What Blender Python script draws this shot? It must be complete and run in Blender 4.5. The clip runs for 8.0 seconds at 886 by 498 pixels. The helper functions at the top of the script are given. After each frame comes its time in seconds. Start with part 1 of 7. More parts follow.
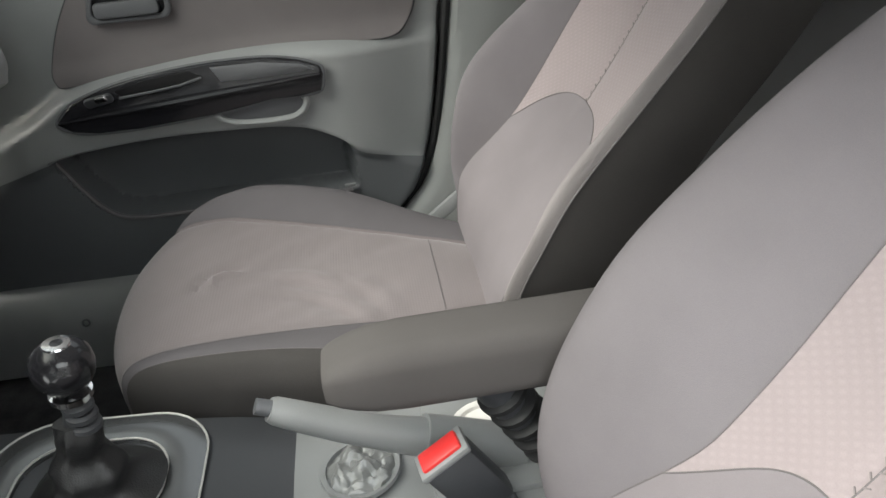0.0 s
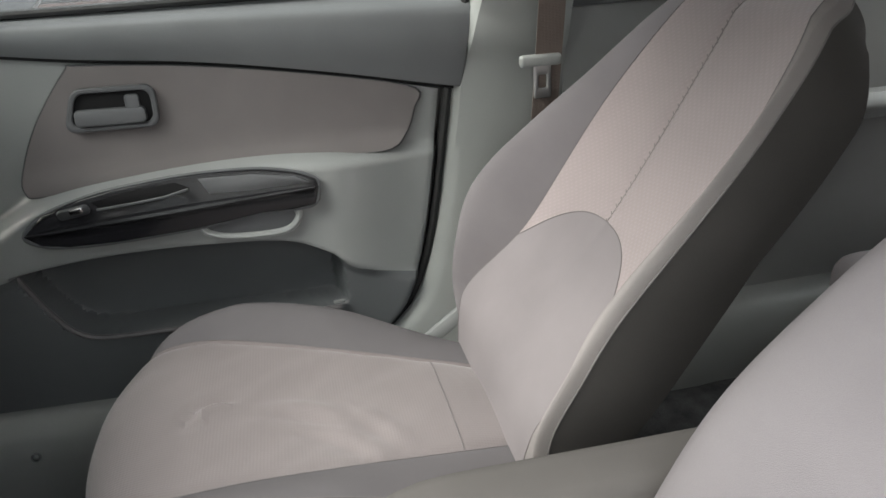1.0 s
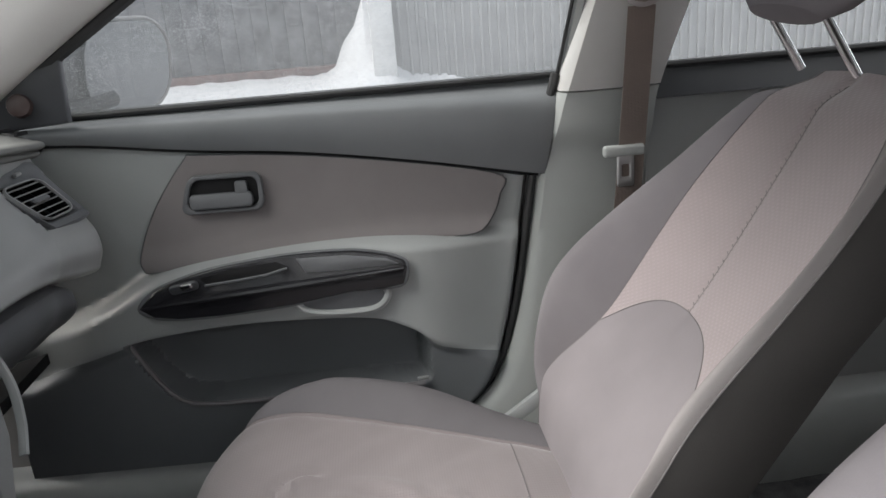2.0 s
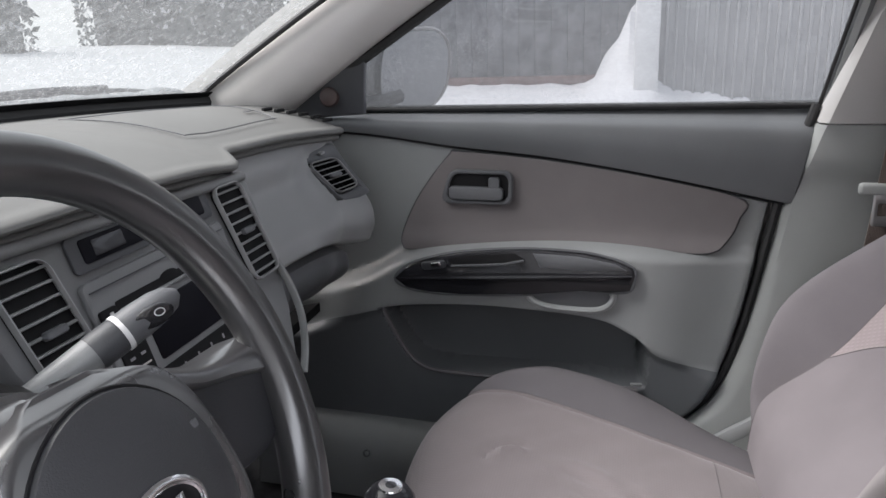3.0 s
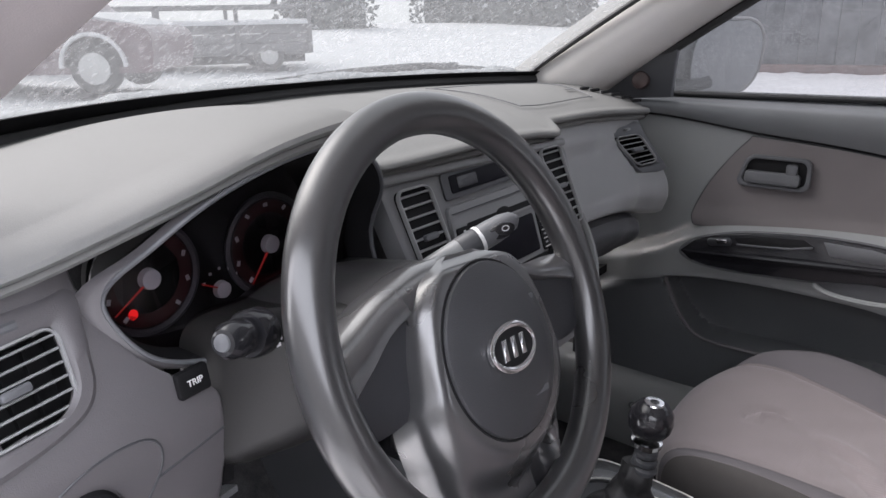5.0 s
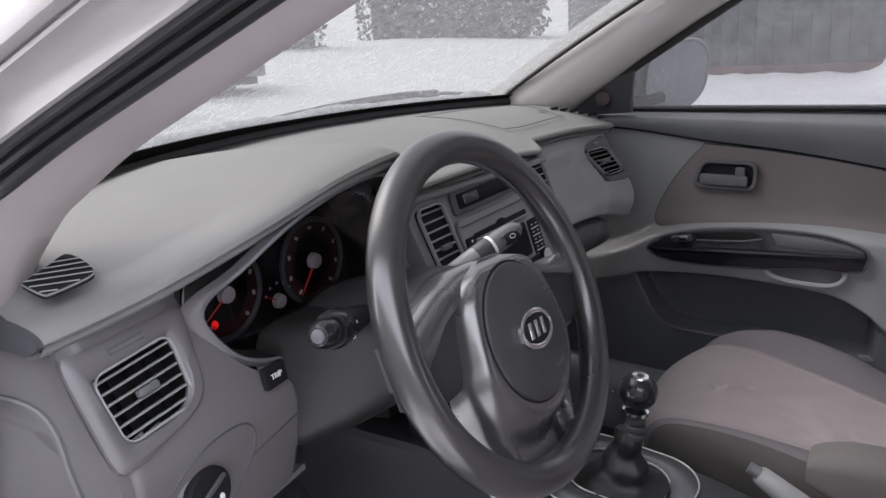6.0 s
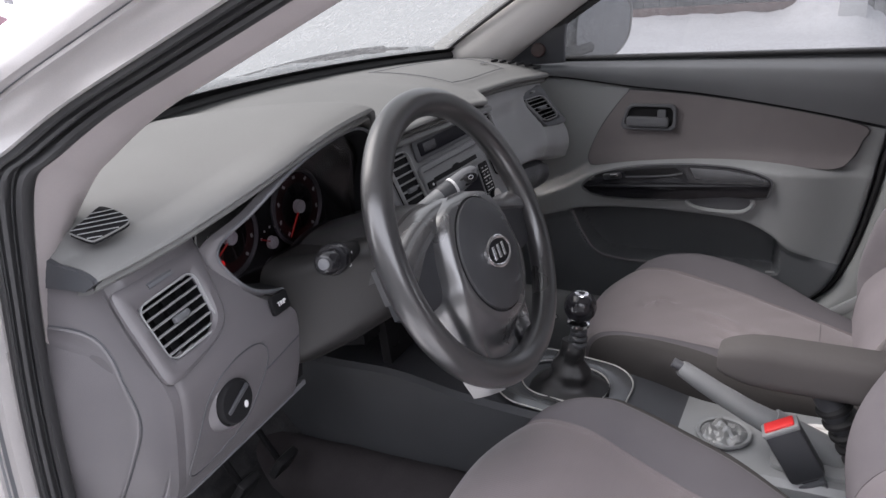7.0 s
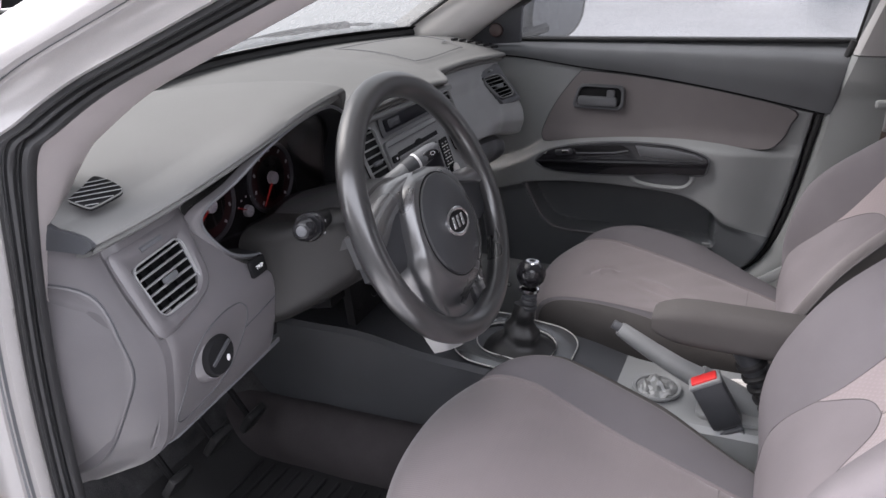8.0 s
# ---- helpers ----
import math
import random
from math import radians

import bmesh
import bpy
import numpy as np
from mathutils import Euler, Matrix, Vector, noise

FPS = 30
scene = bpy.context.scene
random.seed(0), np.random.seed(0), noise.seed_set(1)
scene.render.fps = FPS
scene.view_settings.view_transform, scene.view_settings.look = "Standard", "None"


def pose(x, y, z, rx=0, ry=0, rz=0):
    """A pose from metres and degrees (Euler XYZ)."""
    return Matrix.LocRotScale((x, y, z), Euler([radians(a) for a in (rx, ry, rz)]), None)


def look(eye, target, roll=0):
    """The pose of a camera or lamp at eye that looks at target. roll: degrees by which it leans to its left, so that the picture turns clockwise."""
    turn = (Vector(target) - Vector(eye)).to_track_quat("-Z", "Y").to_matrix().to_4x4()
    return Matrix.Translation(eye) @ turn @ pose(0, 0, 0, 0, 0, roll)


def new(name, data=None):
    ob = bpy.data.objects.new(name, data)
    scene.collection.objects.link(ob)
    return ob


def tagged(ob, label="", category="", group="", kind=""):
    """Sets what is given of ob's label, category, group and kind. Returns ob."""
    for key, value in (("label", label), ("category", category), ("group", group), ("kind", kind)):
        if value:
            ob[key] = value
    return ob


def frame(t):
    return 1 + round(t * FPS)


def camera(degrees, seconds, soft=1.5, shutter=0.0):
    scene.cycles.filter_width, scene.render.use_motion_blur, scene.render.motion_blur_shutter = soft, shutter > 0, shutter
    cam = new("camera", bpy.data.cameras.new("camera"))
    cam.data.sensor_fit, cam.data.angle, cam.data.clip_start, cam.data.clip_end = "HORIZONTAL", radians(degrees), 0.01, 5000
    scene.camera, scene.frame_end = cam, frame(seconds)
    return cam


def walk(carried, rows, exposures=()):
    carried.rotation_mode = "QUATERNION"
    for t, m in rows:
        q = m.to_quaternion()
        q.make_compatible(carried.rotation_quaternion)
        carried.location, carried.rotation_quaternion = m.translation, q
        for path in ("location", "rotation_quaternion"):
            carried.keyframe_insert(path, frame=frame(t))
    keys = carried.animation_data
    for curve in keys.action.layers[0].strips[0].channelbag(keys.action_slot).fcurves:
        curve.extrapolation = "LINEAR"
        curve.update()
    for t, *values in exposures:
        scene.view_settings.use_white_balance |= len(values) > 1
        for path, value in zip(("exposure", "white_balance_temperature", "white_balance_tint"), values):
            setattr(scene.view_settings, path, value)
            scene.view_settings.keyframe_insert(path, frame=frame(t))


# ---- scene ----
cam = camera(62.3, 8.0)
PATH = [
    (0, (-0.609, 0.184, 0.805), (1.1, 0.045, -0.225), -6.7),
    (0.5, (-0.55, 0.224, 0.807), (1.212, -0.07, -0.091), -5.4),
    (1, (-0.513, 0.281, 0.811), (1.285, -0.07, 0.007), -3.7),
    (1.2, (-0.504, 0.287, 0.819), (1.312, -0.05, 0.052), -3.3),
    (2.3, (-0.561, 0.277, 0.872), (1.359, 0.265, 0.313), -4.7),
    (2.5, (-0.573, 0.26, 0.882), (1.349, 0.386, 0.342), -4.6),
    (3, (-0.654, 0.278, 0.871), (1.204, 0.754, 0.305), -2.1),
    (3.5, (-0.717, 0.257, 0.879), (1.031, 1.033, 0.292), 0.0),
    (4, (-0.763, 0.239, 0.867), (0.866, 1.242, 0.282), 0.5),
    (4.5, (-0.793, 0.23, 0.867), (0.742, 1.366, 0.273), -0.6),
    (4.7, (-0.812, 0.221, 0.875), (0.703, 1.381, 0.275), -1.1),
    (5.8, (-0.99, 0.193, 0.921), (0.59, 1.278, 0.354), -3.3),
    (6, (-1.022, 0.182, 0.933), (0.572, 1.251, 0.371), -3.8),
    (6.5, (-1.098, 0.162, 0.96), (0.518, 1.183, 0.369), -4.6),
    (7, (-1.179, 0.141, 0.968), (0.46, 1.047, 0.266), -5.0),
    (7.5, (-1.238, 0.132, 0.988), (0.421, 0.946, 0.224), -3.4),
    (8, (-1.27, 0.106, 1.005), (0.392, 0.894, 0.22), -3.1),
]
EXPOSURES = [(0.0, 2.84, 6680, 3), (1.2, 3.06, 6680, 3), (2.5, 2.80, 6430, 10), (3.5, 2.76, 6390, 12), (4.7, 2.76, 6390, 14), (6.0, 2.46, 6420, 15), (7.5, 2.45, 6400, 15), (8.0, 2.54, 6400, 15)]
walk(cam, [(t, look(eye, target, roll)) for t, eye, target, roll in PATH], EXPOSURES)

# ---- light: an overcast winter day ----
world = bpy.data.worlds.new("winter_sky")
scene.world = world
world.use_nodes = True
wn, wl = world.node_tree.nodes, world.node_tree.links
wn.clear()
w_out = wn.new("ShaderNodeOutputWorld")
w_bg = wn.new("ShaderNodeBackground")
w_sky = wn.new("ShaderNodeTexSky")
w_sky.sky_type, w_sky.sun_disc = "NISHITA", False
w_sky.sun_elevation, w_sky.sun_rotation = radians(48), radians(-9)
w_sky.air_density, w_sky.dust_density, w_sky.ozone_density = 1.0, 6.0, 1.0
w_mix = wn.new("ShaderNodeMix")
w_mix.data_type = "RGBA"
w_mix.inputs[0].default_value = 0.7
w_mix.inputs[7].default_value = (8.4, 8.5, 8.7, 1)
wl.new(w_sky.outputs[0], w_mix.inputs[6])
wl.new(w_mix.outputs[2], w_bg.inputs[0])
w_bg.inputs[1].default_value = 0.125
wl.new(w_bg.outputs[0], w_out.inputs[0])
sun_data = bpy.data.lights.new("sun", "SUN")
sun_data.energy, sun_data.angle, sun_data.color = 1.2, radians(50), (1.0, 0.98, 0.96)
sun = new("sun", sun_data)
sun.matrix_world = look((0, 0, 0), (0.10, -0.66, -0.75))

# ---- materials ----
def material(name, colour, rough=0.6, metal=0.0, grain=0.0, grain_scale=900.0, patches=0.08, patch_scale=7.0, spec=0.5,
             coat=0.0, coat_rough=0.05, weave=0.0, weave_scale=260.0, rough_var=0.08, rib=0.0):
    """A surface with fine relief, and colour and gloss that vary at two scales."""
    m = bpy.data.materials.new(name)
    m.use_nodes = True
    n, l = m.node_tree.nodes, m.node_tree.links
    b = n["Principled BSDF"]
    tc = n.new("ShaderNodeTexCoord")
    big = n.new("ShaderNodeTexNoise")
    big.inputs["Scale"].default_value, big.inputs["Detail"].default_value = patch_scale, 5.0
    l.new(tc.outputs["Object"], big.inputs["Vector"])
    small = n.new("ShaderNodeTexNoise")
    small.inputs["Scale"].default_value, small.inputs["Detail"].default_value = grain_scale, 2.0
    l.new(tc.outputs["Object"], small.inputs["Vector"])
    ramp = n.new("ShaderNodeMapRange")
    ramp.inputs[1].default_value, ramp.inputs[2].default_value = 0.3, 0.7
    ramp.inputs[3].default_value, ramp.inputs[4].default_value = 1 - patches, 1 + patches
    l.new(big.outputs[0], ramp.inputs[0])
    fine = n.new("ShaderNodeMapRange")
    fine.inputs[1].default_value, fine.inputs[2].default_value = 0.3, 0.7
    fine.inputs[3].default_value, fine.inputs[4].default_value = 1 - patches * 0.5, 1 + patches * 0.5
    l.new(small.outputs[0], fine.inputs[0])
    mul = n.new("ShaderNodeMath")
    mul.operation = "MULTIPLY"
    l.new(ramp.outputs[0], mul.inputs[0])
    l.new(fine.outputs[0], mul.inputs[1])
    col = n.new("ShaderNodeVectorMath")
    col.operation = "SCALE"
    col.inputs[0].default_value = colour
    l.new(mul.outputs[0], col.inputs["Scale"])
    l.new(col.outputs[0], b.inputs["Base Color"])
    rr = n.new("ShaderNodeMapRange")
    rr.inputs[3].default_value, rr.inputs[4].default_value = max(0.02, rough - rough_var), min(1, rough + rough_var)
    l.new(big.outputs[0], rr.inputs[0])
    l.new(rr.outputs[0], b.inputs["Roughness"])
    b.inputs["Metallic"].default_value = metal
    b.inputs["Specular IOR Level"].default_value = spec
    b.inputs["Coat Weight"].default_value, b.inputs["Coat Roughness"].default_value = coat, coat_rough
    height = small.outputs[0]
    if weave:
        # knitted cloth: two crossed waves in the plane of the cloth
        w1 = n.new("ShaderNodeTexWave")
        w1.wave_type, w1.bands_direction = "BANDS", "X"
        w1.inputs["Scale"].default_value = weave_scale
        w2 = n.new("ShaderNodeTexWave")
        w2.wave_type, w2.bands_direction = "BANDS", "Y"
        w2.inputs["Scale"].default_value = weave_scale
        w3 = n.new("ShaderNodeTexWave")
        w3.wave_type, w3.bands_direction = "BANDS", "Z"
        w3.inputs["Scale"].default_value = weave_scale
        for w in (w1, w2, w3):
            w.inputs["Distortion"].default_value = 0.4
            l.new(tc.outputs["Object"], w.inputs["Vector"])
        a1 = n.new("ShaderNodeMath")
        a2 = n.new("ShaderNodeMath")
        l.new(w1.outputs["Fac"], a1.inputs[0])
        l.new(w2.outputs["Fac"], a1.inputs[1])
        l.new(a1.outputs[0], a2.inputs[0])
        l.new(w3.outputs["Fac"], a2.inputs[1])
        height = a2.outputs[0]
        tint = n.new("ShaderNodeMapRange")
        tint.inputs[1].default_value, tint.inputs[2].default_value = 0.3, 2.4
        tint.inputs[3].default_value, tint.inputs[4].default_value = 1 - weave, 1 + weave * 0.6
        l.new(height, tint.inputs[0])
        m2 = n.new("ShaderNodeMath")
        m2.operation = "MULTIPLY"
        l.new(mul.outputs[0], m2.inputs[0])
        l.new(tint.outputs[0], m2.inputs[1])
        l.new(m2.outputs[0], col.inputs["Scale"])
        b.inputs["Sheen Weight"].default_value = 0.25
    if rib:
        # a small waffle, laid aslant on the leaning back
        turn = n.new("ShaderNodeMapping")
        turn.inputs["Rotation"].default_value = (radians(-31), 0, 0)
        l.new(tc.outputs["Object"], turn.inputs["Vector"])
        slant = n.new("ShaderNodeMapping")
        slant.inputs["Rotation"].default_value = (0, radians(45), 0)
        l.new(turn.outputs[0], slant.inputs["Vector"])
        turn = slant
        wave = n.new("ShaderNodeTexWave")
        wave.wave_type, wave.bands_direction = "BANDS", "Z"
        wave.inputs["Scale"].default_value, wave.inputs["Distortion"].default_value = 0.314 / rib, 0.15
        l.new(turn.outputs[0], wave.inputs["Vector"])
        side = n.new("ShaderNodeTexWave")
        side.wave_type, side.bands_direction = "BANDS", "X"
        side.inputs["Scale"].default_value, side.inputs["Distortion"].default_value = 0.314 / (rib * 0.75), 0.15
        l.new(turn.outputs[0], side.inputs["Vector"])
        both = n.new("ShaderNodeMath")
        both.operation = "MULTIPLY"
        l.new(wave.outputs["Fac"], both.inputs[0])
        l.new(side.outputs["Fac"], both.inputs[1])
        height = both.outputs[0]
        tone = n.new("ShaderNodeMapRange")
        tone.inputs[3].default_value, tone.inputs[4].default_value = 0.965, 1.04
        l.new(height, tone.inputs[0])
        m3 = n.new("ShaderNodeMath")
        m3.operation = "MULTIPLY"
        l.new(mul.outputs[0], m3.inputs[0])
        l.new(tone.outputs[0], m3.inputs[1])
        l.new(m3.outputs[0], col.inputs["Scale"])
        b.inputs["Sheen Weight"].default_value = 0.25
    if grain:
        bump = n.new("ShaderNodeBump")
        bump.inputs["Strength"].default_value, bump.inputs["Distance"].default_value = grain, 0.0008
        l.new(height, bump.inputs["Height"])
        l.new(bump.outputs[0], b.inputs["Normal"])
    return m


PLASTIC = material("grey_grained_plastic", (0.205, 0.211, 0.214), 0.40, grain=0.30, patches=0.05)
PLASTIC_DASH = material("grey_fascia_plastic", (0.250, 0.254, 0.258), 0.36, grain=0.30, patches=0.05)
# the fascia plastic again, darkened for the shade on the driver's side
PLASTIC_DARKENED = material("darkened_fascia_plastic", (0.096, 0.091, 0.096), 0.38, grain=0.30, patches=0.06)
PLASTIC_PAD = material("soft_dash_plastic", (0.150, 0.151, 0.148), 0.62, grain=0.4, patches=0.06, spec=0.12)
PLASTIC_DARK = material("charcoal_plastic", (0.045, 0.047, 0.052), 0.42, grain=0.3, patches=0.1)
PLASTIC_MID = material("slate_plastic", (0.088, 0.091, 0.098), 0.42, grain=0.35, patches=0.08)
GLOSS_BLACK = material("gloss_black_plastic", (0.012, 0.012, 0.014), 0.16, grain=0.0, patches=0.2)
BLACK = material("matt_black_plastic", (0.005, 0.005, 0.006), 0.8, patches=0.2, spec=0.25)
RUBBER = material("black_rubber", (0.014, 0.014, 0.015), 0.55, grain=0.2, patches=0.2)
WHEEL_SKIN = material("steering_wheel_polyurethane", (0.020, 0.020, 0.021), 0.30, grain=0.05, patches=0.15, rough_var=0.07, spec=0.7, coat=0.6, coat_rough=0.19)
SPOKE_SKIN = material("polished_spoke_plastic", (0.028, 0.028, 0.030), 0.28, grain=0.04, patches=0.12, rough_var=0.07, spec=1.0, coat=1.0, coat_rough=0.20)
SHROUD_SKIN = material("satin_column_plastic", (0.036, 0.035, 0.036), 0.32, grain=0.2, patches=0.1)
CHEEK_SKIN = material("matt_spoke_plastic", (0.014, 0.015, 0.018), 0.5, grain=0.3, patches=0.1)
CLOTH_LUMBAR = material("grey_lower_back_cloth", (0.206, 0.186, 0.195), 0.9, grain=0.35, grain_scale=1500, patches=0.08, spec=0.2)
CLOTH = material("pinkish_grey_seat_cloth", (0.188, 0.164, 0.167), 0.9, grain=0.15, patches=0.06, weave=0.007, weave_scale=75.0, spec=0.2)
CLOTH_RIB = material("pinkish_ribbed_seat_cloth", (0.300, 0.255, 0.259), 0.9, grain=0.4, patches=0.06, spec=0.2, rib=0.0085)
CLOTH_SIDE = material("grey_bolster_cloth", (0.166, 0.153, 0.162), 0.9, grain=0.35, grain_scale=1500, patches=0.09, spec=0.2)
DOOR_PLASTIC = material("slate_grey_door_plastic", (0.242, 0.251, 0.253), 0.38, grain=0.30, patches=0.05)
UPPER_DOOR = material("dark_slate_upper_door_plastic", (0.124, 0.130, 0.136), 0.40, grain=0.35, patches=0.07)
PILLAR_GREY = material("green_grey_pillar_trim", (0.285, 0.295, 0.290), 0.45, grain=0.3, patches=0.05)
TRIM_MID = material("grey_upper_pillar_trim", (0.40, 0.392, 0.386), 0.55, grain=0.25, patches=0.05)
POCKET_PLASTIC = material("dark_slate_door_plastic", (0.098, 0.104, 0.110), 0.36, grain=0.30, patches=0.06)
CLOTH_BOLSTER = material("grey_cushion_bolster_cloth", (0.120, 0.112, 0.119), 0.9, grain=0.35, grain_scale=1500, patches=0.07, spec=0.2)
# bolster cloth again, paler for the light on the passenger's inner back edge
CLOTH_SIDE_LIT = material("lit_bolster_cloth", (0.235, 0.215, 0.215), 0.9, grain=0.35, grain_scale=1500, patches=0.07, spec=0.2)
CLOTH_DARK = material("charcoal_seat_side_cloth", (0.062, 0.058, 0.056), 0.92, grain=0.4, patches=0.12, spec=0.2)
CLOTH_DOOR = material("brown_grey_door_cloth", (0.168, 0.155, 0.156), 0.9, grain=0.45, grain_scale=1300, patches=0.07, spec=0.2)
TRIM_LIGHT = material("warm_grey_pillar_trim", (0.56, 0.545, 0.53), 0.55, grain=0.25, patches=0.05)
# belt loop grey; on the driver's pillar, trim darkened for its shaded face
TRIM_WARM = material("mauve_grey_loop_and_shaded_trim", (0.27, 0.245, 0.245), 0.6, grain=0.25, patches=0.06)
SEAM = material("dark_seam_thread", (0.14, 0.128, 0.13), 0.8)
THREAD = material("grey_stitching", (0.20, 0.18, 0.18), 0.8)
ARM_CLOTH = material("brown_grey_armrest_cloth", (0.084, 0.078, 0.076), 0.92, grain=0.4, grain_scale=1400, patches=0.08, spec=0.2)
CARPET = material("charcoal_carpet", (0.04, 0.04, 0.042), 0.95, grain=1.0, grain_scale=420, patches=0.35, patch_scale=30, spec=0.1)
CHROME = material("chrome", (0.75, 0.75, 0.76), 0.12, metal=1.0, patches=0.04)
STEEL = material("dull_metal", (0.5, 0.5, 0.5), 0.35, metal=1.0, patches=0.1)
GEAR_PLATE = material("dark_gloss_metal_effect", (0.18, 0.185, 0.19), 0.22, metal=0.7, patches=0.06)
SILVER = material("silver_trim_plastic", (0.55, 0.54, 0.52), 0.35, metal=0.4, patches=0.05)
PAINT = material("white_car_paint", (0.27, 0.258, 0.255), 0.30, patches=0.08, coat=0.5)
CARPET_STEP = material("mauve_grey_carpet", (0.042, 0.038, 0.040), 0.95, grain=0.9, grain_scale=420, patches=0.10, patch_scale=22, spec=0.1)
BELT = material("brown_grey_webbing", (0.15, 0.115, 0.10), 0.8, grain=0.6, patches=0.12, weave=0.08, weave_scale=130)
RED = material("red_plastic", (0.62, 0.03, 0.03), 0.4, patches=0.05)
WHITE_PRINT = material("white_print", (0.65, 0.65, 0.66), 0.6, patches=0.05)
CREAM = material("white_plastic_cup", (0.8, 0.78, 0.75), 0.5, patches=0.05)
LEATHERETTE = material("black_leatherette", (0.014, 0.014, 0.015), 0.42, grain=0.6, grain_scale=500, patches=0.2)
FOIL = material("crumpled_foil", (0.20, 0.205, 0.205), 0.35, metal=0.2, grain=0.5, grain_scale=200, patches=0.1)
SNOW = material("snow", (0.60, 0.605, 0.62), 0.85, grain=0.8, grain_scale=40, patches=0.05, patch_scale=1.5, spec=0.2)
SLUSH = material("grey_slush", (0.30, 0.31, 0.32), 0.35, grain=1.0, grain_scale=260, patches=0.3, patch_scale=60)
FENCE = material("dark_weathered_boards", (0.115, 0.115, 0.122), 0.85, grain=0.6, grain_scale=60, patches=0.4, patch_scale=3.0)
CLADDING = material("grey_corrugated_sheet", (0.30, 0.30, 0.305), 0.6, patches=0.1, patch_scale=2.0)
RENDERED = material("grey_wall_render", (0.24, 0.236, 0.232), 0.85, patches=0.15, patch_scale=2.0)
CONCRETE = material("pale_concrete", (0.6, 0.6, 0.6), 0.8, patches=0.1, patch_scale=3.0)
TRUCK_GREY = material("dull_grey_lorry_paint", (0.13, 0.128, 0.135), 0.6, patches=0.25, patch_scale=4.0)
BRICK_RED = material("dull_red_brick", (0.15, 0.10, 0.095), 0.85, patches=0.25, patch_scale=6.0)
FOLIAGE = material("dark_evergreen", (0.085, 0.098, 0.092), 0.9, patches=0.5, patch_scale=9.0)
CAR_DARK = material("dark_car_paint", (0.03, 0.03, 0.035), 0.3, coat=0.5, patches=0.1)
CAR_RED = material("faded_maroon_car_paint", (0.080, 0.030, 0.045), 0.35, coat=0.3, patches=0.15)
AMBER = material("dull_amber_reflector", (0.045, 0.028, 0.026), 0.45, patches=0.1)
RUST = material("rusty_hinge", (0.20, 0.11, 0.06), 0.8, patches=0.4, patch_scale=60)


def emitter(name, colour, strength):
    m = bpy.data.materials.new(name)
    m.use_nodes = True
    b = m.node_tree.nodes["Principled BSDF"]
    b.inputs["Base Color"].default_value = (*[c * 0.3 for c in colour], 1)
    b.inputs["Emission Color"].default_value = (*colour, 1)
    b.inputs["Emission Strength"].default_value = strength
    return m


WARNING = emitter("lit_red_warning_lamp", (1.0, 0.02, 0.02), 0.16)
WARNING_DIM = emitter("dim_red_warning_lamp", (1.0, 0.02, 0.03), 0.04)
NEEDLE = emitter("lit_red_needle", (1.0, 0.06, 0.05), 0.02)
PRINT_DIM = material("dim_grey_print", (0.26, 0.26, 0.27), 0.6, patches=0.05)
DIAL_RED = material("dim_red_dial_ring", (0.040, 0.007, 0.008), 0.5, patches=0.1)


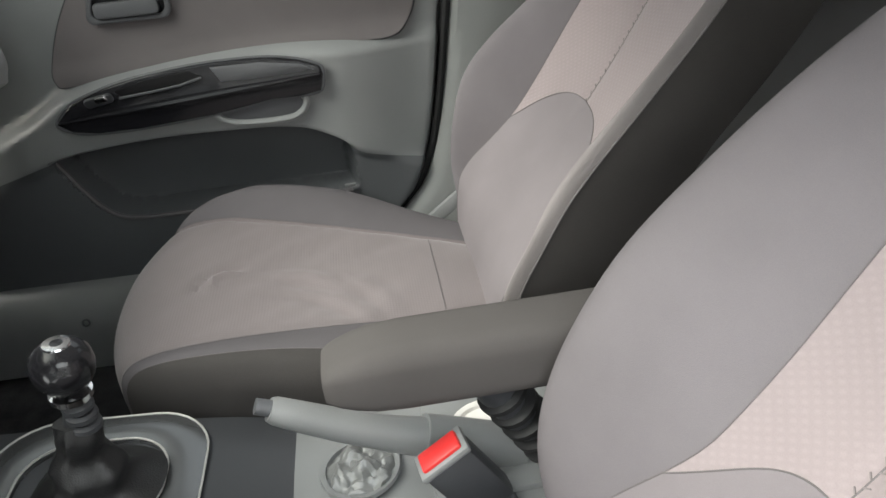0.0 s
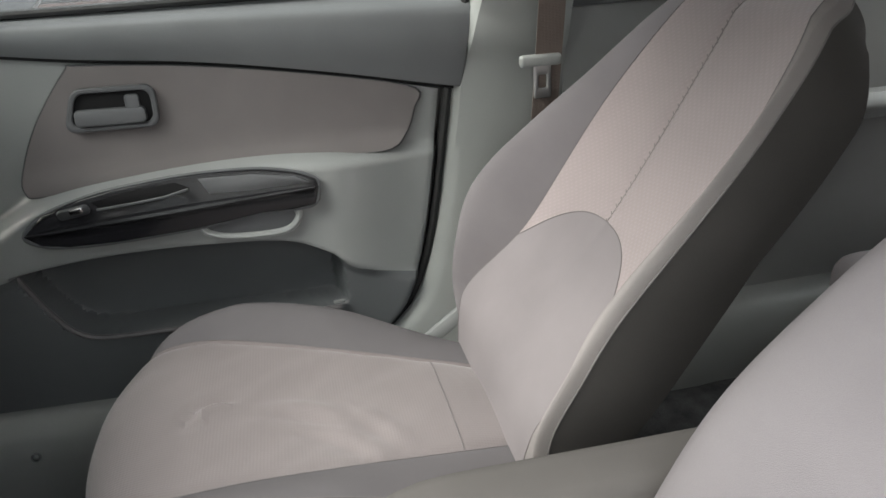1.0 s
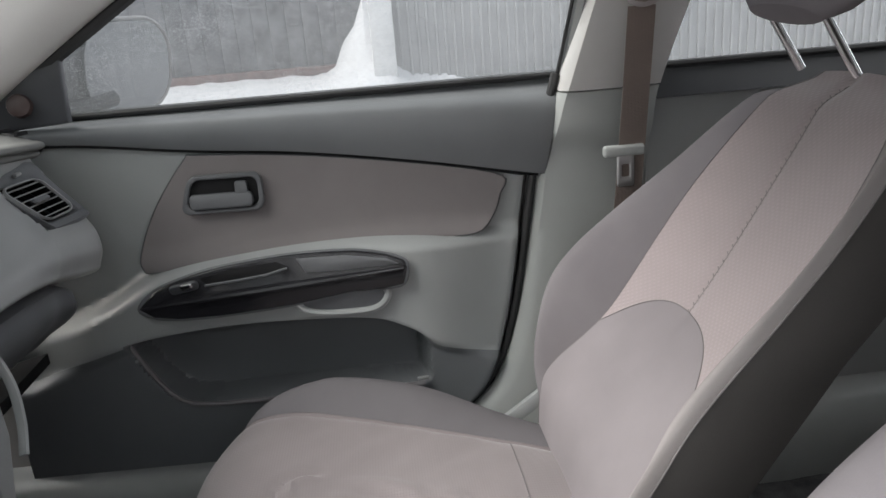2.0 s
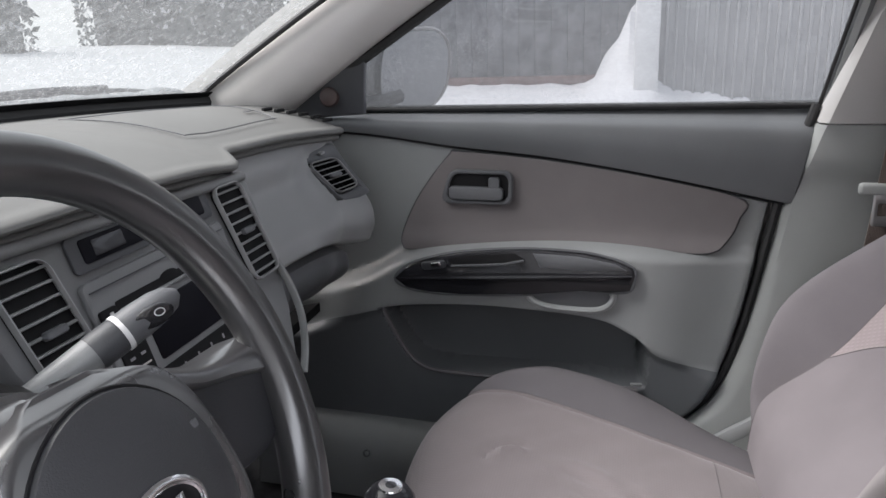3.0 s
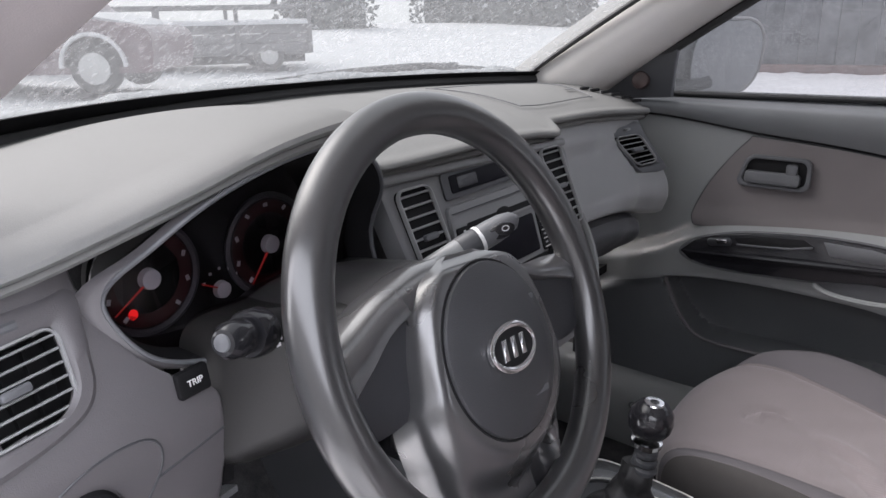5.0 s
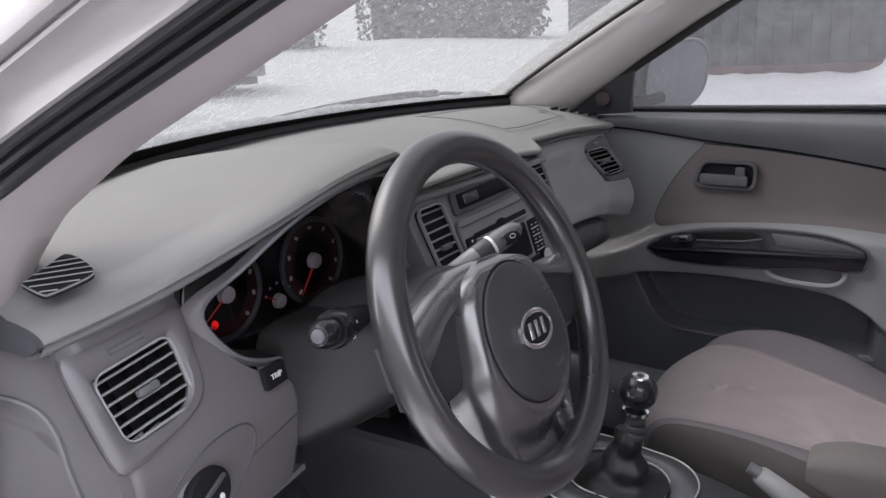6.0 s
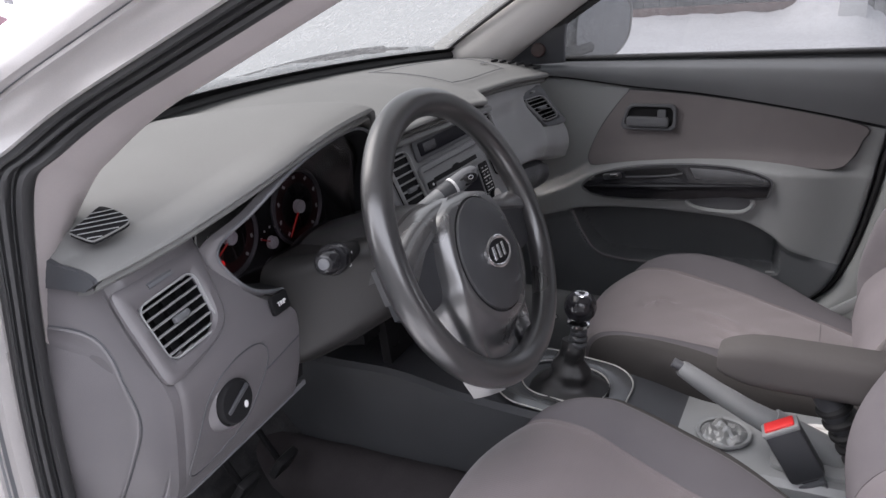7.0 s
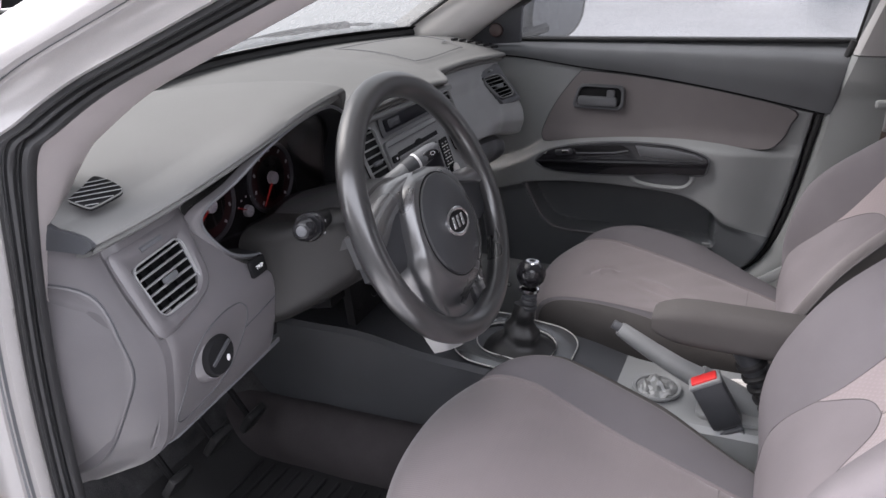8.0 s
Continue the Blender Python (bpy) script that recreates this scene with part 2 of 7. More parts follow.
def wet_glass(name, tint, drops, scale, haze, ripple, bright, streak):
    """Window glass with melted snow on it: glass tinted dark to dim the bright outdoors, a milky film and scattered
    small drops.
    """
    m = bpy.data.materials.new(name)
    m.use_nodes = True
    n, l = m.node_tree.nodes, m.node_tree.links
    n.clear()
    out = n.new("ShaderNodeOutputMaterial")
    clear = n.new("ShaderNodeBsdfTransparent")
    clear.inputs[0].default_value = (*tint, 1)
    gloss = n.new("ShaderNodeBsdfGlossy")
    gloss.inputs["Roughness"].default_value = 0.03
    film = n.new("ShaderNodeMixShader")
    film.inputs[0].default_value = 0.03
    l.new(clear.outputs[0], film.inputs[1])
    l.new(gloss.outputs[0], film.inputs[2])
    tc = n.new("ShaderNodeTexCoord")
    vor = n.new("ShaderNodeTexVoronoi")
    vor.inputs["Scale"].default_value = scale
    run = n.new("ShaderNodeMapping")
    run.inputs["Scale"].default_value = streak
    noi = n.new("ShaderNodeTexNoise")
    noi.inputs["Scale"].default_value, noi.inputs["Detail"].default_value = scale * 0.5, 5.0
    big = n.new("ShaderNodeTexNoise")
    big.inputs["Scale"].default_value, big.inputs["Detail"].default_value = 9.0, 4.0
    l.new(tc.outputs["Object"], vor.inputs["Vector"])
    l.new(tc.outputs["Object"], run.inputs["Vector"])
    l.new(run.outputs[0], noi.inputs["Vector"])
    l.new(tc.outputs["Object"], big.inputs["Vector"])
    size = n.new("ShaderNodeMapRange")
    size.inputs[1].default_value, size.inputs[2].default_value = 0.35, 0.75
    size.inputs[3].default_value, size.inputs[4].default_value = drops * 0.35, drops
    l.new(big.outputs[0], size.inputs[0])
    less = n.new("ShaderNodeMath")
    less.operation = "SUBTRACT"
    l.new(size.outputs[0], less.inputs[0])
    l.new(vor.outputs["Distance"], less.inputs[1])
    spot = n.new("ShaderNodeMapRange")
    spot.inputs[1].default_value, spot.inputs[2].default_value = -0.02, 0.14
    spot.inputs[3].default_value, spot.inputs[4].default_value = 0.0, bright
    l.new(less.outputs[0], spot.inputs[0])
    veil = n.new("ShaderNodeMapRange")
    veil.inputs[1].default_value, veil.inputs[2].default_value = 0.35, 0.70
    veil.inputs[3].default_value, veil.inputs[4].default_value = haze * (1 - ripple), haze * (1 + ripple)
    l.new(noi.outputs[0], veil.inputs[0])
    mask = n.new("ShaderNodeMath")
    mask.operation = "ADD"
    mask.use_clamp = True
    l.new(spot.outputs[0], mask.inputs[0])
    l.new(veil.outputs[0], mask.inputs[1])
    slush = n.new("ShaderNodeBsdfTranslucent")
    slush.inputs[0].default_value = (0.27, 0.278, 0.282, 1)
    mix = n.new("ShaderNodeMixShader")
    l.new(mask.outputs[0], mix.inputs[0])
    l.new(film.outputs[0], mix.inputs[1])
    l.new(slush.outputs[0], mix.inputs[2])
    l.new(mix.outputs[0], out.inputs[0])
    return m


GLASS_FRONT = wet_glass("wet_windscreen_glass", (0.125, 0.131, 0.128), 0.42, 230.0, 0.13, 0.30, 0.10, (1.0, 0.6, 0.6))
GLASS_SIDE = wet_glass("wet_side_glass", (0.150, 0.153, 0.157), 0.42, 420.0, 0.115, 0.36, 0.10, (1.0, 0.55, 1.2))
# column plastic darkened for the shade on the shroud's lower half
SHADED_SHROUD = material("shaded_column_plastic", (0.015, 0.0145, 0.0145), 0.45, grain=0.3, patches=0.1, spec=0.35)
COVER_SKIN = material("charcoal_airbag_cover", (0.027, 0.028, 0.031), 0.42, grain=0.35, patches=0.1)
STACK_SKIN = material("slate_grey_stack_plastic", (0.150, 0.153, 0.158), 0.36, grain=0.30, patches=0.05)
LENS = material("smoked_cluster_lens", (0.004, 0.004, 0.006), 0.35, patches=0.1, spec=0.08)
MIRROR = material("mirror_glass", (0.165, 0.170, 0.178), 0.14, metal=1.0, patches=0.02)


def smoked(name, tint):
    """A tinted window: it dims what lies behind it, in place of shade, and mirrors a little."""
    m = bpy.data.materials.new(name)
    m.use_nodes = True
    n, l = m.node_tree.nodes, m.node_tree.links
    n.clear()
    out, clear, gloss, mix = n.new("ShaderNodeOutputMaterial"), n.new("ShaderNodeBsdfTransparent"), n.new("ShaderNodeBsdfGlossy"), n.new("ShaderNodeMixShader")
    clear.inputs[0].default_value = (*tint, 1)
    gloss.inputs["Roughness"].default_value = 0.08
    mix.inputs[0].default_value = 0.03
    l.new(clear.outputs[0], mix.inputs[1])
    l.new(gloss.outputs[0], mix.inputs[2])
    l.new(mix.outputs[0], out.inputs[0])
    return m


# tint put into the dial window for the shade inside the binnacle
SHADE_WINDOW = smoked("shade_tinted_dial_window", (0.78, 0.76, 0.78))

# ---- tools ----
def thing(name, base, label, category="", group="", kind=""):
    ob = new(name)
    ob.location = base
    ob.empty_display_size = 0.05
    return tagged(ob, label, category, group, kind)


def part(name, bm, mat, parent=None, label="", smooth=True, kind=""):
    """One mesh object, in world coordinates, under a thing or a part."""
    bmesh.ops.recalc_face_normals(bm, faces=bm.faces)
    me = bpy.data.meshes.new(name)
    bm.to_mesh(me)
    bm.free()
    me.materials.append(mat)
    if smooth:
        me.polygons.foreach_set("use_smooth", [True] * len(me.polygons))
        me.set_sharp_from_angle(angle=radians(38))
    ob = new(name, me)
    if parent is not None:
        ob.parent = parent
        if parent.type == "EMPTY":
            ob.matrix_parent_inverse = Matrix.Translation(parent.location).inverted()
    return tagged(ob, label, kind=kind)


def V(*a):
    return Vector(a)


def mixv(a, b, t):
    return a + (b - a) * t


def mixf(a, b, t):
    return a + (b - a) * t


def smooth(a, b, x):
    t = min(1.0, max(0.0, (x - a) / (b - a)))
    return t * t * (3 - 2 * t)


def curve(pts, x):
    """Piecewise smooth value at x through (x, value...) rows in order."""
    if x <= pts[0][0]:
        return pts[0][1:] if len(pts[0]) > 2 else pts[0][1]
    for i in range(len(pts) - 1):
        a, b = pts[i], pts[i + 1]
        if x <= b[0]:
            z = pts[max(0, i - 1)]
            c = pts[min(len(pts) - 1, i + 2)]
            h = b[0] - a[0]
            t = (x - a[0]) / h
            res = []
            for k in range(1, len(a)):
                ma = (b[k] - z[k]) / max(1e-9, b[0] - z[0]) * h
                mb = (c[k] - a[k]) / max(1e-9, c[0] - a[0]) * h
                res.append((2 * t**3 - 3 * t**2 + 1) * a[k] + (t**3 - 2 * t**2 + t) * ma + (-2 * t**3 + 3 * t**2) * b[k] + (t**3 - t**2) * mb)
            return res if len(res) > 1 else res[0]
    return pts[-1][1:] if len(pts[-1]) > 2 else pts[-1][1]


def spline(pts, n, closed=False):
    """n points on a Catmull-Rom curve through pts."""
    pts = [Vector(p) for p in pts]
    m = len(pts)
    res = []
    spans = m if closed else m - 1
    for k in range(n):
        u = k / n * spans if closed else k / (n - 1) * spans
        i = min(int(u), spans - 1)
        t = u - i
        if closed:
            p0, p1, p2, p3 = (pts[(i + d) % m] for d in (-1, 0, 1, 2))
        else:
            p1, p2 = pts[i], pts[i + 1]
            p0 = pts[i - 1] if i > 0 else p1 * 2 - p2
            p3 = pts[i + 2] if i + 2 < m else p2 * 2 - p1
        res.append(0.5 * (2 * p1 + (p2 - p0) * t + (2 * p0 - 5 * p1 + 4 * p2 - p3) * t * t + (3 * p1 - p0 - 3 * p2 + p3) * t**3))
    return res


def sheet(f, nu, nv, bm=None, u0=0.0, u1=1.0, v0=0.0, v1=1.0, keep=None):
    """A surface f(u, v)."""
    bm = bm or bmesh.new()
    rows = [[bm.verts.new(f(u0 + (u1 - u0) * i / nu, v0 + (v1 - v0) * j / nv)) for j in range(nv + 1)] for i in range(nu + 1)]
    for i in range(nu):
        for j in range(nv):
            q = (rows[i][j], rows[i + 1][j], rows[i + 1][j + 1], rows[i][j + 1])
            if keep is None or keep(sum((p.co for p in q), Vector()) / 4):
                bm.faces.new(q)
    if keep:
        for v in [v for v in bm.verts if not v.link_faces]:
            bm.verts.remove(v)
    return bm


def slab(f, nu, nv, depth, bm=None, **k):
    """A surface f(u, v) with its back depth (a vector) behind it, closed round the rim."""
    bm = bm or bmesh.new()
    depth = Vector(depth)
    a = [[bm.verts.new(f(i / nu, j / nv)) for j in range(nv + 1)] for i in range(nu + 1)]
    b = [[bm.verts.new(a[i][j].co + depth) for j in range(nv + 1)] for i in range(nu + 1)]
    for i in range(nu):
        for j in range(nv):
            bm.faces.new((a[i][j], a[i + 1][j], a[i + 1][j + 1], a[i][j + 1]))
            bm.faces.new((b[i][j], b[i][j + 1], b[i + 1][j + 1], b[i + 1][j]))
    for i in range(nu):
        for j in (0, nv):
            bm.faces.new((a[i][j], a[i + 1][j], b[i + 1][j], b[i][j]))
    for j in range(nv):
        for i in (0, nu):
            bm.faces.new((a[i][j], a[i][j + 1], b[i][j + 1], b[i][j]))
    return bm


def loft(loops, closed=True, caps=True, bm=None, ring=False):
    """A skin over loops of equally many points."""
    bm = bm or bmesh.new()
    rows = [[bm.verts.new(p) for p in lp] for lp in loops]
    n = len(rows[0])
    pairs = list(zip(rows, rows[1:])) + ([(rows[-1], rows[0])] if ring else [])
    for a, b in pairs:
        for i in range(n if closed else n - 1):
            bm.faces.new((a[i], a[(i + 1) % n], b[(i + 1) % n], b[i]))
    if caps and closed and not ring:
        bm.faces.new(rows[0])
        bm.faces.new(rows[-1])
    return bm


def tube(pts, r, n=10, closed=False, bm=None, flat=1.0, up=None, caps=True):
    """A round bar along pts; r may be a list; flat squeezes it across up."""
    pts = [Vector(p) for p in pts]
    m = len(pts)
    rs = r if isinstance(r, (list, tuple)) else [r] * m
    loops, prev = [], None
    for i, p in enumerate(pts):
        if closed:
            d = pts[(i + 1) % m] - pts[i - 1]
        else:
            d = pts[min(m - 1, i + 1)] - pts[max(0, i - 1)]
        d.normalize()
        if up is not None:
            a = Vector(up)
        elif prev is not None:
            a = prev
        else:
            a = V(0, 0, 1) if abs(d.z) < 0.9 else V(1, 0, 0)
        a = (a - d * a.dot(d)).normalized()
        prev = a
        b = d.cross(a)
        loops.append([p + (a * math.cos(t) * flat + b * math.sin(t)) * rs[i] for t in (2 * math.pi * k / n for k in range(n))])
    return loft(loops, ring=closed, caps=caps and not closed, bm=bm)


def box(centre, size, bevel=0.004, rot=None, bm=None, seg=2):
    bm2 = bmesh.new()
    bmesh.ops.create_cube(bm2, size=1.0)
    bmesh.ops.scale(bm2, vec=size, verts=bm2.verts)
    if bevel:
        bmesh.ops.bevel(bm2, geom=bm2.edges[:] + bm2.verts[:], offset=bevel, segments=seg, affect="EDGES", profile=0.5)
    m = Matrix.Translation(centre) @ (rot.to_4x4() if rot else Matrix())
    bmesh.ops.transform(bm2, matrix=m, verts=bm2.verts)
    if bm is None:
        return bm2
    me = bpy.data.meshes.new("tmp")
    bm2.to_mesh(me)
    bm2.free()
    bm.from_mesh(me)
    bpy.data.meshes.remove(me)
    return bm


def rounded(w, h, r, n=5):
    """The outline of a rounded rectangle round the origin."""
    res = []
    for cx, cy, a0 in ((w / 2 - r, h / 2 - r, 0), (-w / 2 + r, h / 2 - r, 90), (-w / 2 + r, -h / 2 + r, 180), (w / 2 - r, -h / 2 + r, 270)):
        for k in range(n + 1):
            a = radians(a0 + 90 * k / n)
            res.append((cx + r * math.cos(a), cy + r * math.sin(a)))
    return res


def plate(outline, place, depth, edge=0.002, bm=None):
    """A flat plate: outline of (a, b), place(a, b, c) gives the point c metres in front, with a rounded front edge."""
    n = len(outline)
    ca, cb = sum(p[0] for p in outline) / n, sum(p[1] for p in outline) / n
    w = max(1e-6, max(abs(p[0] - ca) for p in outline))
    h = max(1e-6, max(abs(p[1] - cb) for p in outline))

    def shrink(e):
        return [(ca + (a - ca) * (1 - e / w), cb + (b - cb) * (1 - e / h)) for a, b in outline]

    loops = [[place(a, b, 0) for a, b in outline], [place(a, b, depth - edge) for a, b in outline],
             [place(a, b, depth - edge * 0.3) for a, b in shrink(edge * 0.3)], [place(a, b, depth) for a, b in shrink(edge)]]
    return loft(loops, bm=bm)


def frame_ring(outer, inner, place, depth, edge=0.002, bm=None):
    """A raised frame between two outlines with equally many points."""
    loops = [[place(a, b, 0) for a, b in outer], [place(a, b, depth - edge) for a, b in outer],
             [place(a + (c - a) * 0.25, b + (d - b) * 0.25, depth) for (a, b), (c, d) in zip(outer, inner)],
             [place(a + (c - a) * 0.75, b + (d - b) * 0.75, depth) for (a, b), (c, d) in zip(outer, inner)],
             [place(a, b, depth - edge) for a, b in inner], [place(a, b, 0) for a, b in inner]]
    return loft(loops, ring=True, bm=bm)


def oval(w, h, n=24):
    return [(w / 2 * math.cos(2 * math.pi * k / n), h / 2 * math.sin(2 * math.pi * k / n)) for k in range(n)]


def turned(profile, base, axis, n=24, bm=None):
    """A turned body: profile of (radius, height) along axis from base."""
    axis = Vector(axis).normalized()
    a = axis.orthogonal().normalized()
    b = axis.cross(a)
    base = Vector(base)
    loops = [[base + axis * h + (a * math.cos(2 * math.pi * k / n) + b * math.sin(2 * math.pi * k / n)) * max(r, 1e-4) for k in range(n)] for r, h in profile]
    return loft(loops, bm=bm)


def basis(origin, right, up):
    """A placing function: a to the right, b up, c out of the face."""
    o, r = Vector(origin), Vector(right).normalized()
    u = Vector(up)
    u = (u - r * u.dot(r)).normalized()
    out = r.cross(u)
    return lambda a, b, c=0.0: o + r * a + u * b + out * c


def letters(name, text, size, place, mat, parent, depth=0.0006):
    """Writing as a thin mesh in the built-in font, centred at the placing function's origin."""
    c = bpy.data.curves.new(name, "FONT")
    c.body, c.size, c.extrude, c.align_x, c.align_y = text, size, depth, "CENTER", "CENTER"
    tmp = bpy.data.objects.new("tmp", c)
    me = bpy.data.meshes.new_from_object(tmp)
    bpy.data.objects.remove(tmp)
    bpy.data.curves.remove(c)
    bm = bmesh.new()
    bm.from_mesh(me)
    bpy.data.meshes.remove(me)
    for v in bm.verts:
        v.co = place(v.co.x, v.co.y, v.co.z + depth)
    return part(name, bm, mat, parent, smooth=False)


def mirrored(f, sx):
    return lambda *a: V(sx * f(*a).x, f(*a).y, f(*a).z)

# ---- the place round the car ----
GROUND = -0.38


def ground_height(x, y):
    rise = 1.1 * smooth(8, 34, y)
    bank = 1.25 * smooth(12.2, 14.2, x) * smooth(1.55, 0.25, y + 0.30 * noise.noise(V(x * 0.8, y * 2.3, 1))) ** 2.6 * smooth(-3.0, -1.0, y) + 0.12 * smooth(12.0, 15.0, x)
    bank *= 1 + 0.40 * noise.noise(V(x * 1.9, y * 4.5, 5)) + 0.18 * noise.noise(V(x * 5.0, y * 11.0, 8))
    ruts = 0.05 * noise.noise(V(x * 0.5, y * 0.5, 0)) + 0.12 * noise.noise(V(x * 0.14, y * 0.14, 3))
    near = smooth(1.2, 5.0, math.hypot(x, y - 0.3))
    if x > 6:
        ruts = ruts * 0.35 - 0.3 * smooth(9, 12, x) * smooth(0.0, -0.8, y)
    return GROUND + (rise + bank + ruts) * near


def ground_point(u, v):
    """Rings that widen to the horizon."""
    a = 2 * math.pi * u
    r = 0.3 + 0.25 * (v * 60) + 900 * v**6
    x, y = r * math.cos(a), 0.5 + r * math.sin(a)
    return V(x, y, ground_height(x, y))


part("ground", sheet(ground_point, 420, 110), SNOW, label="open ground under fresh trodden snow", kind="structure")

# ---- the car's shell: floor, roof, pillars, body ----
FLOOR = -0.09


def shell_piece(name, bm, mat, label, smooth_it=True):
    return part(name, bm, mat, None, label, smooth_it, "structure")


def floor_point(u, v):
    x, y = -0.74 + 1.48 * u, -1.35 + 2.75 * v
    tunnel = 0.17 * (1 - smooth(0.09, 0.19, abs(x)))
    toe = 0.32 * smooth(1.08, 1.38, y)
    lump = 0.004 * noise.noise(V(x * 18, y * 18, 0))
    return V(x, y, FLOOR + tunnel + toe + lump)


shell_piece("floor", slab(floor_point, 60, 70, (0, 0, -0.05)), CARPET, "charcoal carpeted car floor with a centre tunnel")


def roof_point(u, v):
    x, y = -0.60 + 1.2 * u, -1.25 + 1.76 * v
    return V(x, y, 1.105 - 0.05 * (2 * u - 1) ** 2 - 0.05 * (2 * v - 1) ** 4)


shell_piece("ceiling", slab(roof_point, 16, 16, (0, 0, 0.035)), TRIM_LIGHT, "pale grey cloth headliner of the car")


def lid_point(u, v):
    p = roof_point(u, v)
    return V(p.x * 1.06, p.y * 1.02, p.z + 0.045)


shell_piece("roof_panel", slab(lid_point, 16, 16, (0, 0, 0.006)), PAINT, "white painted steel roof of the car")

# windscreen: an inclined, gently bowed pane
WS_LOW = lambda x: V(x, 1.235 - 0.36 * x * x, 0.772 - 0.035 * x * x)
WS_HIGH = lambda x: V(x * 0.84, 0.50 - 0.10 * x * x, 1.085 - 0.06 * x * x)


def ws_point(u, v):
    x = -0.70 + 1.40 * u
    p = mixv(WS_LOW(x), WS_HIGH(x), v)
    return p + V(0, 0.03, 0.05) * math.sin(math.pi * v) * 0.5 + V(0, 0.012, 0.006)


pane = shell_piece("window_1", sheet(ws_point, 24, 16), GLASS_FRONT, "windscreen wet with melting snow")
pane.visible_shadow = False
part("window_seal", tube([ws_point(i / 30, 0) + V(0, -0.012, -0.006) for i in range(31)], 0.013, 8), RUBBER, pane, "black windscreen rubber seal")

part("frit_band", slab(lambda u, v: ws_point(u, 0.075 * v * (1.0 - 0.45 * smooth(0.1, 0.6, u))) + V(0, -0.007, -0.003), 40, 3, (0, 0.002, 0.001)), BLACK, pane, "black printed band along the windscreen foot")

# parked wiper at the foot of the windscreen and the slush swept against it
wiper = thing("wiper", (0.53, 1.235, 0.77), "black parked windscreen wiper, wet", "wiper")
part("blade", tube(spline([(-0.06, 1.292, 0.784), (0.15, 1.288, 0.789), (0.35, 1.268, 0.793), (0.52, 1.236, 0.790)], 24), 0.005, 8), RUBBER, wiper, "thin black wiper blade")
part("blade_frame", tube(spline([(0.05, 1.294, 0.793), (0.25, 1.286, 0.799), (0.45, 1.256, 0.799), (0.54, 1.236, 0.792)], 20), [0.002 + 0.004 * k / 19 for k in range(20)], 8), PLASTIC_DARK, wiper)
part("joint", box((0.535, 1.238, 0.790), (0.050, 0.026, 0.020), 0.006, Euler((0, 0, radians(-20))).to_matrix()), PLASTIC_DARK, wiper, "square wiper joint")
part("wiper_arm", tube(spline([(0.54, 1.240, 0.790), (0.64, 1.235, 0.782), (0.76, 1.21, 0.764)], 12), 0.008, 8, flat=0.6), PLASTIC_DARK, wiper)


def slush_loops():
    loops = []
    for k in range(91):
        x = -0.62 + 1.26 * k / 90
        b = WS_LOW(x) + V(0, 0.060, 0.014)
        h = 0.006 + 0.012 * max(0.0, noise.noise(V(x * 7, 2, 0)) + 0.35) + 0.005 * noise.noise(V(x * 30, 5, 0))
        loops.append([b + V(0, 0.034 * math.cos(q), max(-0.004, h * math.sin(q))) for q in (math.pi * j / 8 for j in range(9))])
    return loops


part("slush", loft(slush_loops(), closed=False, caps=False), SLUSH, None, "ridge of grey melting slush along the windscreen foot", kind="stuff")


def bonnet_point(u, v):
    x = -0.72 + 1.44 * u
    return V(x, 1.30 - 0.3 * x * x + 0.85 * v, 0.765 - 0.06 * x * x - 0.16 * v**1.6)


shell_piece("bonnet", slab(bonnet_point, 20, 14, (0, 0, -0.02)), PAINT, "white car bonnet with wet snow on it")


# passenger-side A-pillar trim, between windscreen and door frame
def pillar(sx):
    f0, f1 = V(0.660, 1.12, 0.745), V(0.520, 0.48, 1.075)
    r0, r1 = V(0.735, 0.955, 0.715), V(0.628, 0.36, 1.065)
    loops = []
    for k in range(15):
        t = k / 14
        bow = V(0.01, 0, 0.014) * math.sin(math.pi * t)
        a, b = mixv(f0, f1, t) + bow, mixv(r0, r1, t) + bow
        inn = V(-0.018, -0.02, -0.012)
        ring = [a, mixv(a, b, 0.12) + inn * 0.85, mixv(a, b, 0.4) + inn * 1.25, mixv(a, b, 0.75) + inn, mixv(a, b, 0.95) + inn * 0.4, b,
                b + V(0.03, 0.03, 0.02), a + V(0.03, 0.04, 0.03)]
        loops.append([V(sx * p.x, p.y, p.z) for p in ring])
    return loops


shell_piece("pillar_trim_1", loft(pillar(1)), TRIM_LIGHT, "pale warm-grey windscreen pillar trim")
edge = [mixv(V(0.660, 1.12, 0.745), V(0.520, 0.48, 1.075), k / 14) + V(0.004, 0, 0.012) * math.sin(math.pi * k / 14) + V(-0.002, 0.008, 0.004) for k in range(15)]
shell_piece("trim_windscreen_edge", tube(edge, 0.006, 8), RUBBER, "black rubber edge beside the windscreen")


# driver-side A-pillar seen through the open doorway: trim, rubber seal, painted jamb
def band(lines, t0=-1.0, t1=1.5, n=30, foot=(0, 0, 0)):
    """A long profile: each line is a start and an end point; foot bends its lower end towards the dashboard."""
    loops = []
    for k in range(n + 1):
        t = t0 + (t1 - t0) * k / n
        low = max(0.0, -t) ** 1.5
        loops.append([mixv(Vector(a), Vector(b), t) + Vector(foot) * low for a, b in lines])
    return loft(loops)


LI = ((-0.588, 0.806, 0.858), (-0.572, 0.499, 0.984))
LS = ((-0.655, 0.800, 0.868), (-0.622, 0.500, 0.990))
LP = ((-0.700, 0.810, 0.880), (-0.664, 0.510, 1.000))
LG = ((-0.735, 0.830, 0.908), (-0.700, 0.530, 1.026))
